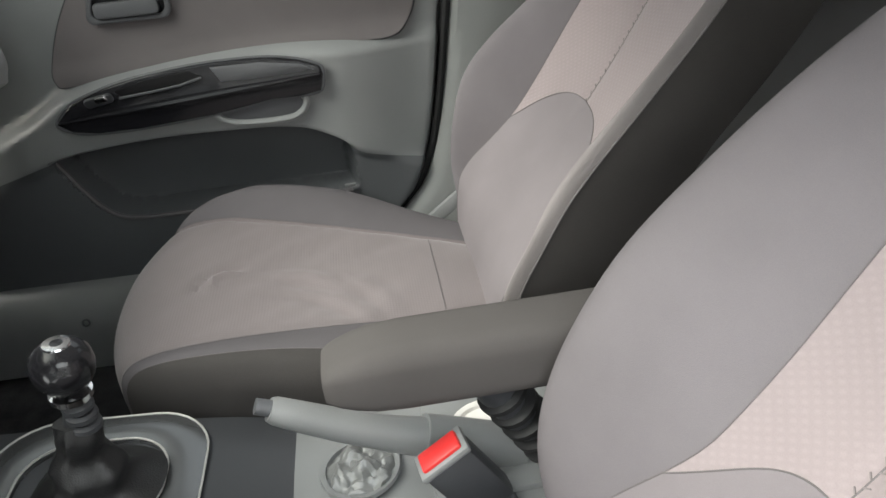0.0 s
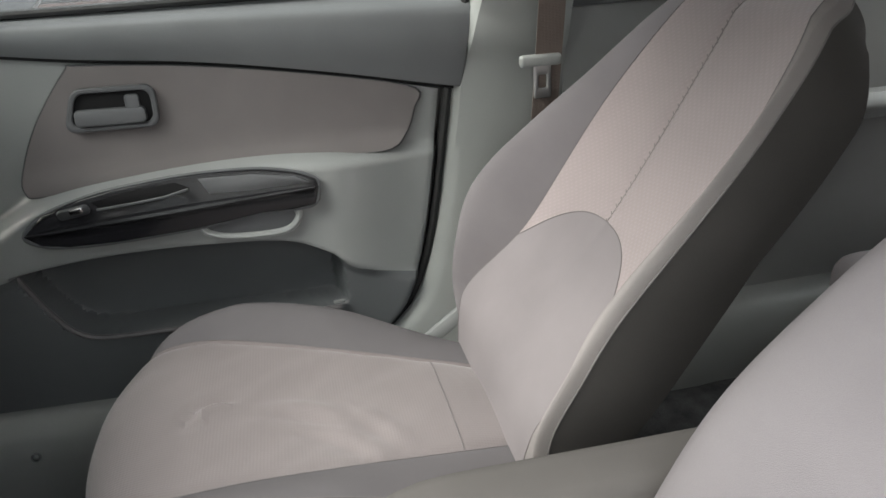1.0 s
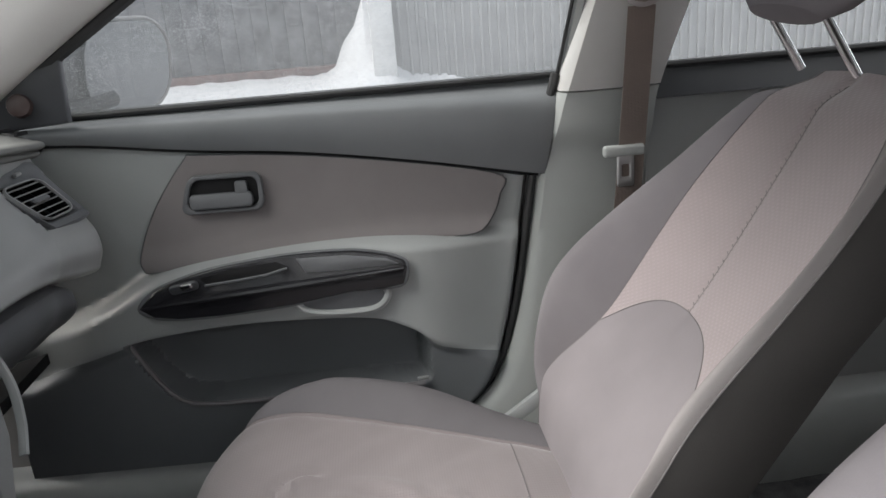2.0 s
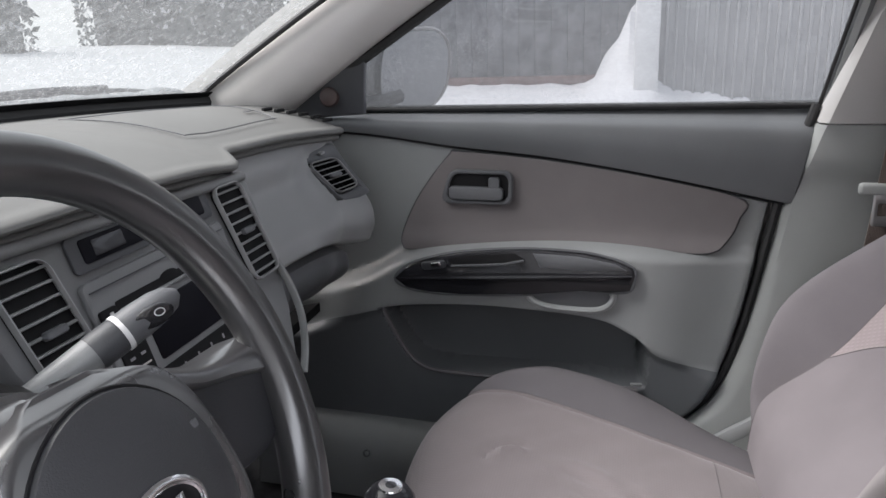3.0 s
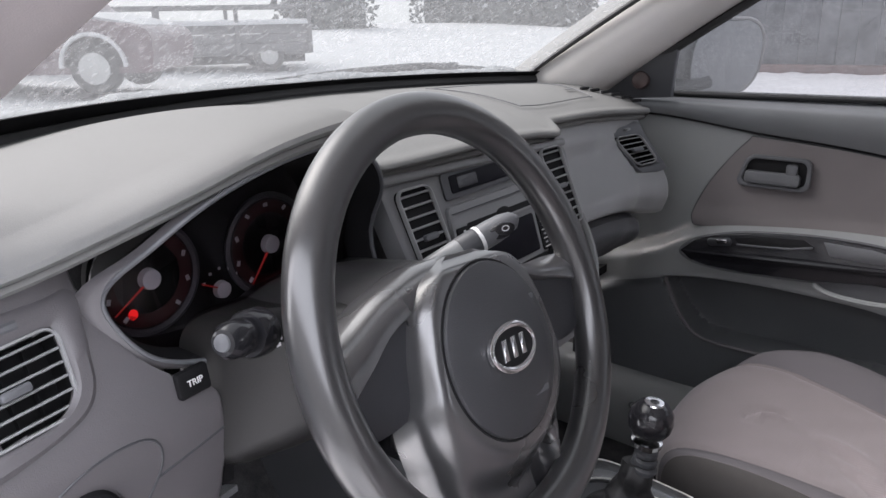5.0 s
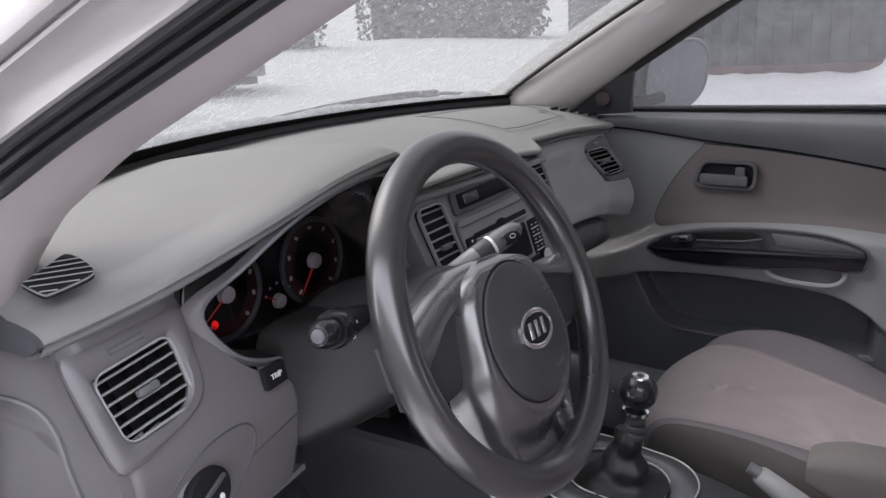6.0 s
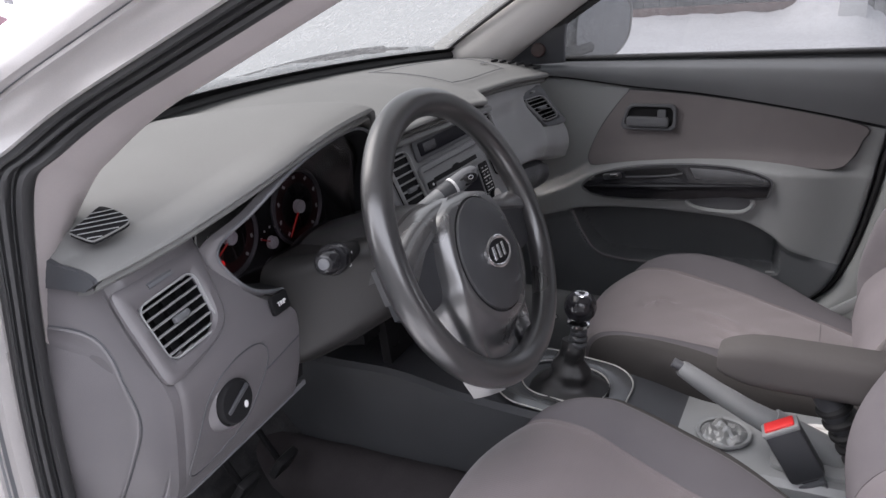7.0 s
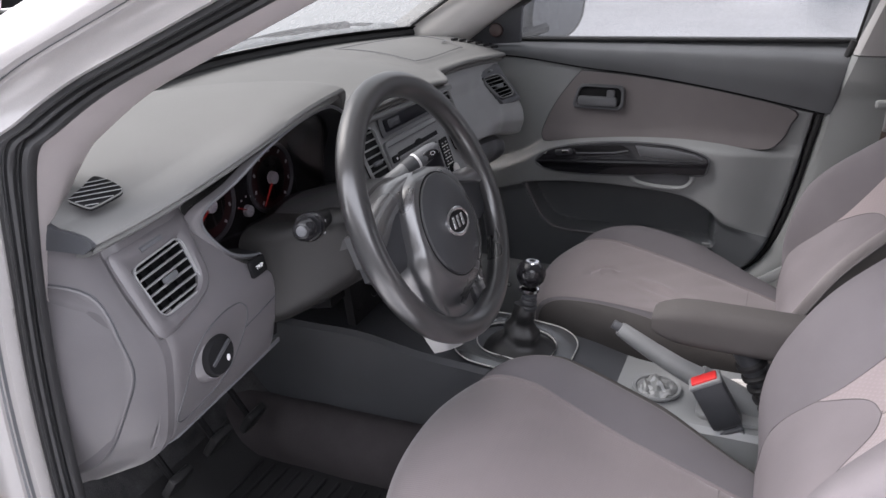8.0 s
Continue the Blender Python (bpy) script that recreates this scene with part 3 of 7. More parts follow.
LO = ((-0.752, 0.842, 0.926), (-0.718, 0.542, 1.042))


def off(line, d):
    return tuple(tuple(c + e for c, e in zip(p, d)) for p in line)


# door seal and painted jamb: one sweep from the roof, round the corner of the doorway, down the hinge pillar
HP = [(-0.778, 0.884, 0.69), (-0.788, 0.898, 0.56), (-0.79, 0.915, 0.40), (-0.79, 0.925, 0.20), (-0.785, 0.925, 0.0), (-0.78, 0.92, -0.12)]
PILLAR_T = (1.5, 1.0, 0.6, 0.25, 0.0, -0.2, -0.36, -0.48)


def doorway_line(line, foot, side, n=150):
    top = [mixv(Vector(line[0]), Vector(line[1]), t) + Vector(foot) * max(0.0, -t) ** 1.5 for t in PILLAR_T]
    pts = spline(top + [Vector(p) + Vector(side) for p in HP], n)
    for _ in range(30):
        pts = [pts[0]] + [(a + b * 2 + c) / 4 for a, b, c in zip(pts, pts[1:], pts[2:])] + [pts[-1]]
    return pts


def sweep(a, b, columns):
    """Skin between the lines a and b: columns of (share of the way across, height towards the doorway)."""
    loops = []
    for p, q in zip(a, b):
        low = smooth(0.86, 0.72, p.z)
        face = mixv(V(-0.55, -0.66, -0.42), V(-0.40, -0.92, 0.0), low).normalized()
        loops.append([mixv(p, q, w) + face * h for w, h in columns] + [q - face * 0.05, p - face * 0.05])
    return loft(loops)


SEAL_FOOT, JAMB_FOOT = (-0.165, -0.23, -0.02), (-0.14, -0.23, -0.02)
S_LINE = doorway_line(LS, SEAL_FOOT, (0.030, -0.008, 0))
P_LINE = doorway_line(LP, SEAL_FOOT, (-0.008, -0.002, 0))
G_LINE = doorway_line(LG, JAMB_FOOT, (-0.032, 0.012, 0))
O_LINE = doorway_line(LO, JAMB_FOOT, (-0.060, 0.050, 0))
SEAL_PROFILE = [(0.0, 0.0), (0.05, 0.009), (0.16, 0.013), (0.30, 0.013), (0.40, 0.009), (0.44, 0.002), (0.48, 0.002), (0.52, 0.008), (0.62, 0.011), (0.72, 0.010), (0.78, 0.004), (0.82, 0.004), (0.86, 0.009), (0.94, 0.009), (1.0, 0.0)]
shell_piece("trim_door_seal", sweep(S_LINE, P_LINE, SEAL_PROFILE), RUBBER, "black ribbed rubber door seal round the doorway")
# pillar trim between the windscreen and the seal
I_LINE = doorway_line(LI, (-0.115, -0.16, -0.05), (0.075, 0.05, -0.02))
trim_loops = []
for p, q in zip(I_LINE, S_LINE):
    m = q + V(0.004, 0.004, 0.002)
    trim_loops.append([p, mixv(p, m, 0.08) + V(-0.004, -0.010, -0.006), mixv(p, m, 0.5) + V(-0.004, -0.012, -0.008), m, m + V(0.0, 0.05, 0.03), p + V(0.0, 0.03, 0.035)])
shell_piece("pillar_trim_2", loft([lp for lp in trim_loops if lp[0].z > 0.60]), TRIM_WARM, "mauve-grey windscreen pillar trim in the open doorway, shade put into its colour")
JAMB_PROFILE = [(0.0, 0.0), (0.10, 0.003), (0.25, -0.004), (0.5, -0.007), (0.75, -0.004), (0.90, 0.002), (0.96, 0.0), (1.0, -0.008)]
shell_piece("pillar_jamb", sweep(P_LINE, G_LINE, JAMB_PROFILE), PAINT, "silver-white painted door jamb")
shell_piece("pillar_outer", sweep(G_LINE, O_LINE, [(0.0, -0.008), (0.03, 0.002), (0.12, 0.006), (0.4, 0.010), (0.7, 0.008), (0.92, 0.0), (1.0, -0.012)]), PAINT, "silver-white painted outer pillar with wet streaks")
shell_piece("trim_jamb_groove", tube([p + V(0.004, 0.004, 0.004) for p in G_LINE], 0.007, 8), PLASTIC_MID, "dark gap beside the painted pillar")
for k, (z, y) in enumerate(((0.34, 0.955), (0.02, 0.955))):
    shell_piece("hinge_%d" % (k + 1), box((-0.835, y, z), (0.05, 0.03, 0.07), 0.006), RUST, "rusty door hinge on the pillar")

# side walls of the shell: sills, rear quarter, tailgate, firewall
for sx, tag in ((1, 1), (-1, 2)):
    sill = spline([V(sx * 0.70, -1.3, FLOOR + 0.12), V(sx * 0.70, 0.3, FLOOR + 0.12), V(sx * 0.70, 1.05, FLOOR + 0.14)], 24)
    shell_piece("sill_trim_%d" % tag, loft([[p + V(-sx * 0.070, 0, -0.13), p + V(-sx * 0.060, 0, -0.050), p + V(-sx * 0.045, 0, -0.010), p + V(-sx * 0.025, 0, 0.018), p + V(0, 0, 0.030), p + V(sx * 0.05, 0, 0.030), p + V(sx * 0.06, 0, -0.13)] for p in sill]),
                PLASTIC, "grey plastic sill trim with snow-wet scuffs")
    shell_piece("body_side_%d" % tag, slab(lambda u, v: V(sx * (0.80 - 0.02 * (2 * v - 1) ** 2), -1.45 + (1.22 if sx < 0 else 2.75) * u, -0.2 + 0.9 * v), 8, 8, (sx * 0.02, 0, 0)), PAINT,
                "white painted car body side")
shell_piece("wall_tailgate", slab(lambda u, v: V(-0.72 + 1.44 * u, -1.42 - 0.08 * (1 - (2 * u - 1) ** 2) + 0.12 * v, -0.1 + 0.8 * v), 8, 6, (0, -0.03, 0)), PLASTIC_MID, "grey plastic tailgate lining")
# never in view; its snow slab is added to cut light from behind
shell_piece("window_4", slab(lambda u, v: V(-0.62 + 1.24 * u, -1.32 + 0.10 * v, 0.68 + 0.40 * v), 8, 4, (0, -0.012, 0)), SNOW, "unseen rear window, closed with snow to block light from behind")
shell_piece("window_5", slab(lambda u, v: V(-0.772 + 0.17 * v, -0.26 - 1.0 * u, 0.70 + 0.39 * v), 6, 6, (-0.006, 0, 0)), GLASS_SIDE, "wet rear side window on the driver's side").visible_shadow = False
shell_piece("wall_bulkhead", slab(lambda u, v: V(-0.76 + 1.52 * u, 1.36 - 0.10 * v, -0.05 + 0.80 * v), 8, 6, (0, 0.03, 0)), CARPET, "black bulkhead lining behind the dashboard")

# the driver's door, swung wide open beside the doorway
hinge_at, swing = V(-0.86, 1.02, 0.0), radians(68)
open_dir = V(-math.sin(swing), -math.cos(swing), 0)
open_in = V(math.cos(swing), -math.sin(swing), 0)
driver_door = thing("door_3", (-0.9, 1.0, 0.05), "white driver's door swung open, grey inside", "door", kind="structure")
part("door_shell", slab(lambda u, v: hinge_at + open_dir * (1.05 * u) + V(0, 0, 0.0 + 0.70 * v), 12, 10, -open_in * 0.04), PAINT, driver_door, "white painted door shell")
part("door_lining", slab(lambda u, v: hinge_at + open_dir * (0.04 + 0.98 * u) + open_in * (0.03 + 0.04 * math.sin(math.pi * v)) + V(0, 0, 0.03 + 0.66 * v), 14, 12, -open_in * 0.03), PLASTIC, driver_door, "grey door lining")
wf = [hinge_at + open_dir * a + V(0, 0, z) for a, z in ((0.12, 0.70), (0.42, 0.92), (0.72, 1.07), (0.98, 1.09), (1.04, 0.70))]
part("window_frame", tube(spline(wf, 30), 0.02, 8), PLASTIC_DARK, driver_door, "black window frame")

# an unseen plain wall, added to hold back light from the driver's doorway
shell_piece("wall_light_block", box((-3.4, -3.0, 0.92), (0.25, 11.0, 2.7), 0.02), RENDERED, "unseen plain grey wall added to block light from the driver's side")

# fixing screw in the passenger sill
screw = thing("sill_screw", (0.645, 0.797, 0.011), "small dull metal screw in the sill trim", "screw")
part("screw_cup", turned([(0.0085, 0), (0.0080, 0.003), (0.0055, 0.0035), (0.005, 0.001)], V(0.647, 0.797, 0.010), (-0.94, 0, 0.35), 18), PLASTIC_MID, screw)
part("screw_head", turned([(0.0048, 0), (0.0040, 0.0022), (0.001, 0.0026)], V(0.6465, 0.797, 0.010), (-0.94, 0, 0.35), 14), STEEL, screw)

# ---- passenger door ----
DOOR_X = 0.745
REAR_EDGE = [(0.05, 0.215), (0.10, 0.165), (0.156, 0.111), (0.274, 0.066), (0.497, 0.024), (0.558, 0.014), (0.73, -0.033)]
BELT_LINE = [(-0.05, 0.545), (0.016, 0.558), (0.216, 0.600), (0.421, 0.635), (0.60, 0.655), (0.80, 0.682), (1.0, 0.69)]
SWELL_TOP = [(0.03, 0.462), (0.118, 0.462), (0.327, 0.476), (0.538, 0.470), (0.70, 0.447), (0.78, 0.405), (0.95, 0.34)]
SWELL_LOW = [(0.03, 0.20), (0.20, 0.25), (0.251, 0.288), (0.314, 0.318), (0.442, 0.332), (0.592, 0.336), (0.734, 0.325), (0.836, 0.300), (0.95, 0.26)]
POCKET_LIP = [(0.20, 0.186), (0.234, 0.181), (0.40, 0.184), (0.56, 0.187), (0.66, 0.193), (0.70, 0.212), (0.735, 0.262), (0.770, 0.335), (0.80, 0.40)]

door = thing("door_1", (0.76, 0.45, 0.05), "grey plastic front passenger door with cloth insert, closed", "door", kind="structure")


def door_depth(y, z):
    """How far the panel stands out towards the cabin."""
    top, low = curve(SWELL_TOP, y), curve(SWELL_LOW, y)
    fade = smooth(0.06, 0.24, y) * (1 - smooth(0.80, 0.95, y))
    swell = 0.052 * smooth(top + 0.012, top - 0.022, z) if z > low else 0.052
    under = smooth(low + 0.012, low - 0.016, z)
    inside = smooth(0.215, 0.245, y) * (1 - smooth(0.70, 0.80, y) * smooth(0.30, 0.2, z))
    lip = curve(POCKET_LIP, y)
    open_ = under * smooth(lip - 0.004, lip + 0.01, z) * smooth(0.222, 0.246, y)
    d = swell * (0.25 + 0.75 * fade)
    d = d * (1 - under) + under * 0.030
    d -= 0.062 * open_ * (1 - smooth(0.80, 0.87, y))
    d += 0.010 * under * (1 - open_) * smooth(0.22, 0.3, y)
    return d


def panel_point(u, v):
    z = 0.055 + 0.605 * v
    y0 = curve(REAR_EDGE, z) + 0.004
    y = y0 + (0.985 - y0) * u
    zt = curve(BELT_LINE, y)
    z = 0.055 + (zt - 0.055) * v
    y0 = curve(REAR_EDGE, z) + 0.004
    y = y0 + (0.985 - y0) * u
    round_ = 0.014 * (1 - smooth(0.0, 0.012, u)) ** 2
    return V(DOOR_X - door_depth(y, z) + round_, y, z)


def split_at(y):
    return curve(SWELL_LOW, y) + 0.004


def panel_half(lower):
    def f(u, v):
        p = panel_point(u, 0.5)
        for _ in range(3):
            zs, zt = split_at(p.y), curve(BELT_LINE, p.y)
            z = 0.055 + (zs - 0.055) * v if lower else zs + (zt - zs) * v
            p = panel_point(u, (z - 0.055) / (curve(BELT_LINE, p.y) - 0.055))
        return p
    return f


part("door_panel", slab(panel_half(False), 150, 60, (0.05, 0, 0)), DOOR_PLASTIC, door, "grey grained plastic door lining")
part("lower_panel", slab(panel_half(True), 150, 60, (0.05, 0, 0)), POCKET_PLASTIC, door, "dark slate lower door lining with map pocket")


def upper_point(u, v):
    y = -0.028 + 1.0 * u
    z0, z1 = curve(BELT_LINE, y) + 0.003, 0.722
    y -= 0.03 * v * (1 - u)
    z = z0 + (z1 - z0) * v
    x = DOOR_X - 0.012 - 0.012 * math.sin(math.pi * min(1, v * 1.1)) + 0.045 * smooth(0.75, 1.0, v) + 0.02 * (1 - smooth(0, 0.02, u))
    return V(x, y, z)


part("upper_panel", slab(upper_point, 60, 14, (0.045, 0, 0)), UPPER_DOOR, door, "dark slate upper door lining")
gap = [V(DOOR_X - 0.006, y, curve(BELT_LINE, y) + 0.001) for y in (0.0 + 0.9 * k / 40 for k in range(41))]
part("panel_gap", tube(gap, 0.0035, 6), BLACK, door)
part("window_seal", tube([V(DOOR_X + 0.028, -0.05 + 0.95 * k / 30, 0.727) for k in range(31)], 0.007, 8), RUBBER, door, "black rubber window wiping seal")

# cloth insert with rounded corners
INSERT = [(0.616, 0.639), (0.590, 0.6462), (0.42, 0.630), (0.216, 0.596), (0.070, 0.561), (0.072, 0.525), (0.088, 0.487), (0.128, 0.460),
          (0.25, 0.466), (0.38, 0.472), (0.54, 0.464), (0.69, 0.449), (0.716, 0.458), (0.712, 0.495), (0.675, 0.565)]
ins = [(p.x, p.y) for p in spline([(a, b, 0) for a, b in INSERT], 70, True)]
onto = lambda a, b, c=0.0: V(DOOR_X - 0.001 - c, a, b)
soft_in = lambda a, b, c: V(DOOR_X + 0.004 - c - 0.012 * smooth(0.5, 0.46, b), a, b)
insert_bm = loft([[soft_in(0.40 + (a - 0.40) * k, 0.545 + (b - 0.545) * k, c) for a, b in ins] for k, c in ((1.0, 0.0), (1.0, 0.0105), (0.994, 0.0128), (0.9, 0.0130), (0.75, 0.0130), (0.6, 0.0130), (0.4, 0.0130), (0.2, 0.0130), (0.02, 0.0130))])
part("cloth_insert", insert_bm, CLOTH_DOOR, door, "brown-grey cloth door insert")
part("insert_groove", tube([onto(a, b, 0.004 + 0.012 * smooth(0.5, 0.46, b)) for a, b in ins], 0.0022, 6, closed=True), PLASTIC_DARK, door)

# inner door handle: bezel, hollow, lever
hp = basis((DOOR_X - 0.012, 0.561, 0.579), (0, -1, -0.02), (0, 0, 1))
lean = lambda pts: [(a + 0.30 * (b + 0.034) * (0.5 - a / 0.14), b) for a, b in pts]
handle = part("handle_bezel", frame_ring(lean(rounded(0.146, 0.068, 0.018)), lean(rounded(0.127, 0.052, 0.015)), hp, 0.008), PLASTIC_MID, door, "grey plastic handle surround")
part("handle_hollow", plate(lean(rounded(0.129, 0.054, 0.015)), lambda a, b, c=0.0: hp(a, b, c + 0.0005), 0.002, 0.001), BLACK, handle)
part("handle_lever", plate(rounded(0.108, 0.026, 0.008), lambda a, b, c=0.0: hp(a, b - 0.012, c + 0.002 - 0.10 * b), 0.010, 0.004), PLASTIC_MID, handle, "grey plastic pull lever")
part("lock_tab", plate(rounded(0.022, 0.030, 0.005), lambda a, b, c=0.0: hp(a + 0.036, b + 0.005, c + 0.003), 0.007, 0.003), PLASTIC_MID, handle, "worn lock tab")

# gloss black armrest trim with window switch and pull cup
ARM = [(0.722, 0.400), (0.690, 0.430), (0.63, 0.449), (0.576, 0.459), (0.50, 0.466), (0.43, 0.468), (0.347, 0.464), (0.29, 0.452), (0.258, 0.438),
       (0.253, 0.424), (0.262, 0.395), (0.30, 0.390), (0.352, 0.391), (0.458, 0.378), (0.585, 0.372), (0.66, 0.374), (0.70, 0.382)]
ax = DOOR_X - 0.050
armp = lambda a, b, c=0.0: V(ax - c - 0.010 * smooth(0.47, 0.40, b), a, b)
arm = part("armrest_trim", plate(ARM, armp, 0.008, 0.004), GLOSS_BLACK, door, "gloss black armrest trim strip")
part("armrest_rim", tube([armp(p.x, p.y, 0.003) for p in spline([(q[0], q[1], 0) for q in ARM], 70, True)], 0.0035, 6, closed=True), PLASTIC_MID, door)
part("armrest_recess", plate([(0.612, 0.443), (0.56, 0.453), (0.48, 0.459), (0.458, 0.447), (0.50, 0.437), (0.60, 0.431)], lambda a, b, c=0.0: armp(a, b, c + 0.0045), 0.004, 0.001), BLACK, arm, "black finger recess")
part("recess_edge", tube([armp(a, b, 0.0095) for a, b in ((0.605, 0.431), (0.55, 0.434), (0.50, 0.438), (0.462, 0.446))], 0.0022, 6), PLASTIC_MID, arm)
part("armrest_shelf", plate([(0.445, 0.461), (0.36, 0.458), (0.29, 0.446), (0.268, 0.433), (0.36, 0.431), (0.43, 0.434)], lambda a, b, c=0.0: armp(a, b, c + 0.003), 0.008, 0.004), PLASTIC_MID, arm, "slate grey sloping armrest top")
ridge = [armp(0.715 - 0.455 * k / 20, 0.402 + 0.023 * k / 20, 0.010) for k in range(21)]
part("armrest_ridge", tube(ridge, [0.002 + 0.005 * math.sin(math.pi * (k + 0.5) / 21) for k in range(21)], 8), GLOSS_BLACK, arm)
part("window_switch", plate(rounded(0.05, 0.018, 0.007), basis(armp(0.640, 0.432, 0.008), (0, -1, 0.15), (-0.3, 0, 1)), 0.006, 0.003), PLASTIC_DARK, arm, "window lift switch")
part("switch_rocker", plate(rounded(0.022, 0.011, 0.004), basis(armp(0.634, 0.435, 0.014), (0, -1, 0.15), (-0.3, 0, 1)), 0.005, 0.003), CHROME, arm, "bright worn switch rocker")
CUP = [(0.458, 0.382), (0.44, 0.362), (0.40, 0.352), (0.333, 0.350), (0.305, 0.358), (0.292, 0.376), (0.296, 0.392), (0.35, 0.393)]
# flat plate in darker plastic for the shadow inside the pull
part("pull_cup", plate(CUP, lambda a, b, c=0.0: V(ax - 0.004 - c, a, b), 0.003, 0.001), PLASTIC_MID, door, "hollow of the door pull, darkened for its shadow")
part("pull_rim", tube([V(ax - 0.008, p.x, p.y) for p in spline([(q[0], q[1], 0) for q in CUP[:7]], 24)], 0.0065, 8), DOOR_PLASTIC, door, "rounded lip of the door pull")
part("pocket_lip", tube([V(DOOR_X - 0.041 + 0.01 * smooth(0.66, 0.78, y), y, curve(POCKET_LIP, y)) for y in (0.24 + 0.525 * k / 40 for k in range(41))], 0.005, 8), PLASTIC_DARKENED, door, "rounded lip of the map pocket")
part("pocket_tab", box((DOOR_X - 0.036, 0.243, 0.190), (0.006, 0.022, 0.006), 0.002), PLASTIC, door)
# black rubber along the door's rear edge
rear = [V(DOOR_X + 0.002, curve(REAR_EDGE, z) - 0.006, z) for z in (0.06 + 0.67 * k / 30 for k in range(31))]
part("edge_seal", tube(rear, 0.008, 8), RUBBER, door, "black rubber seal on the door's rear edge")

# side window and its frame
glass = part("window_2", sheet(lambda u, v: V(0.772 - 0.17 * v, (0.93 - 1.0 * u) - (0.55 * v * (1 - u)) - 0.03 * v * u, 0.72 + 0.37 * v), 10, 10), GLASS_SIDE, None, "closed passenger window covered in melting snow", kind="structure")
glass.visible_shadow = False
bpost = [V(0.772 - 0.17 * t, -0.058 - 0.045 * t, 0.705 + 0.37 * t) for t in (k / 12 for k in range(13))]
part("frame_rear", tube(bpost, 0.013, 8, flat=1.4), PLASTIC, door, "grey window frame upright")
part("frame_channel", tube([p + V(-0.006, 0.016, 0) for p in bpost], 0.0035, 8), RUBBER, door)
afront = [V(0.735 - 0.105 * t, 0.94 - 0.58 * t, 0.73 + 0.34 * t) for t in (k / 12 for k in range(13))]
part("frame_front", tube(afront, 0.012, 8), RUBBER, door, "black rubber window channel")
# black mirror triangle with its knob
TRI = [(0.945, 0.712), (0.93, 0.742), (0.86, 0.795), (0.775, 0.850), (0.757, 0.852), (0.770, 0.790), (0.780, 0.722)]
sail = part("mirror_sail", plate(TRI, lambda a, b, c=0.0: V(0.735 - c - 0.25 * (b - 0.72), a, b), 0.014, 0.006), PLASTIC_DARK, door, "black plastic corner cover for the wing mirror")
part("mirror_knob", turned([(0.016, 0), (0.020, 0.006), (0.017, 0.016), (0.008, 0.02)], V(0.712, 0.845, 0.757), (-1, -0.2, 0.15), 16), AMBER, sail, "worn reddish adjusting knob")

# wing mirror outside
mirror = thing("wing_mirror", (0.84, 0.78, 0.70), "dark car wing mirror wet with snow", "mirror")
mc = V(0.892, 0.743, 0.796)


def mirror_loops(scale_list):
    res = []
    for s, dy in scale_list:
        res.append([mc + V(a * s * 0.817 + dy * 0.577, dy * 0.817 - a * s * 0.577, b * s) for a, b in [(p[0] + 0.012 * p[1] / 0.07, p[1]) for p in rounded(0.240, 0.172, 0.070, 7)]])
    return res


part("housing", loft(mirror_loops([(0.35, 0.10), (0.7, 0.085), (0.93, 0.05), (1.0, 0.015), (1.0, 0.0), (0.95, -0.006), (0.90, 0.004)])), CAR_DARK, mirror, "dark painted mirror housing")
glass_loops = [[p + V(0.817, -0.577, 0) * (0.022 - 0.18 * (p - mc).dot(V(0.817, -0.577, 0))) for p in lp] for lp in mirror_loops([(0.93, 0.004), (0.93, -0.008)])]
part("mirror_glass", loft(glass_loops), MIRROR, mirror, "wet mirror glass")
# pale tube added for the light reflected along the housing edge
part("mirror_rim_glint", tube(mirror_loops([(0.985, -0.006)])[0], 0.0045, 6, closed=True), PAINT, mirror, "pale tube for the glint on the wet housing edge")
part("mirror_foot", tube([V(0.78, 0.83, 0.735), V(0.83, 0.80, 0.735), V(0.88, 0.76, 0.745)], [0.035, 0.03, 0.028], 10, flat=0.6), PLASTIC_DARK, mirror)

# ---- dashboard ----
dash = thing("dashboard", (0.0, 1.0, 0.45), "grey plastic car dashboard with hooded instruments", "dashboard")
# rear edge of the top pad: x, y, z
EDGE = [(-0.72, 0.819, 0.681), (-0.70, 0.812, 0.685), (-0.66, 0.800, 0.693), (-0.60, 0.782, 0.708), (-0.50, 0.742, 0.745), (-0.42, 0.715, 0.775), (-0.34, 0.705, 0.788),
        (-0.31, 0.712, 0.782), (-0.285, 0.728, 0.768), (-0.268, 0.744, 0.752), (-0.252, 0.757, 0.738), (-0.22, 0.764, 0.733), (0.0, 0.762, 0.732), (0.12, 0.764, 0.726), (0.18, 0.766, 0.719), (0.215, 0.775, 0.715),
        (0.240, 0.803, 0.722), (0.30, 0.812, 0.720), (0.45, 0.806, 0.715), (0.66, 0.800, 0.697)]


def edge_at(x):
    y, z = curve(EDGE, x)
    return V(x, y, z)


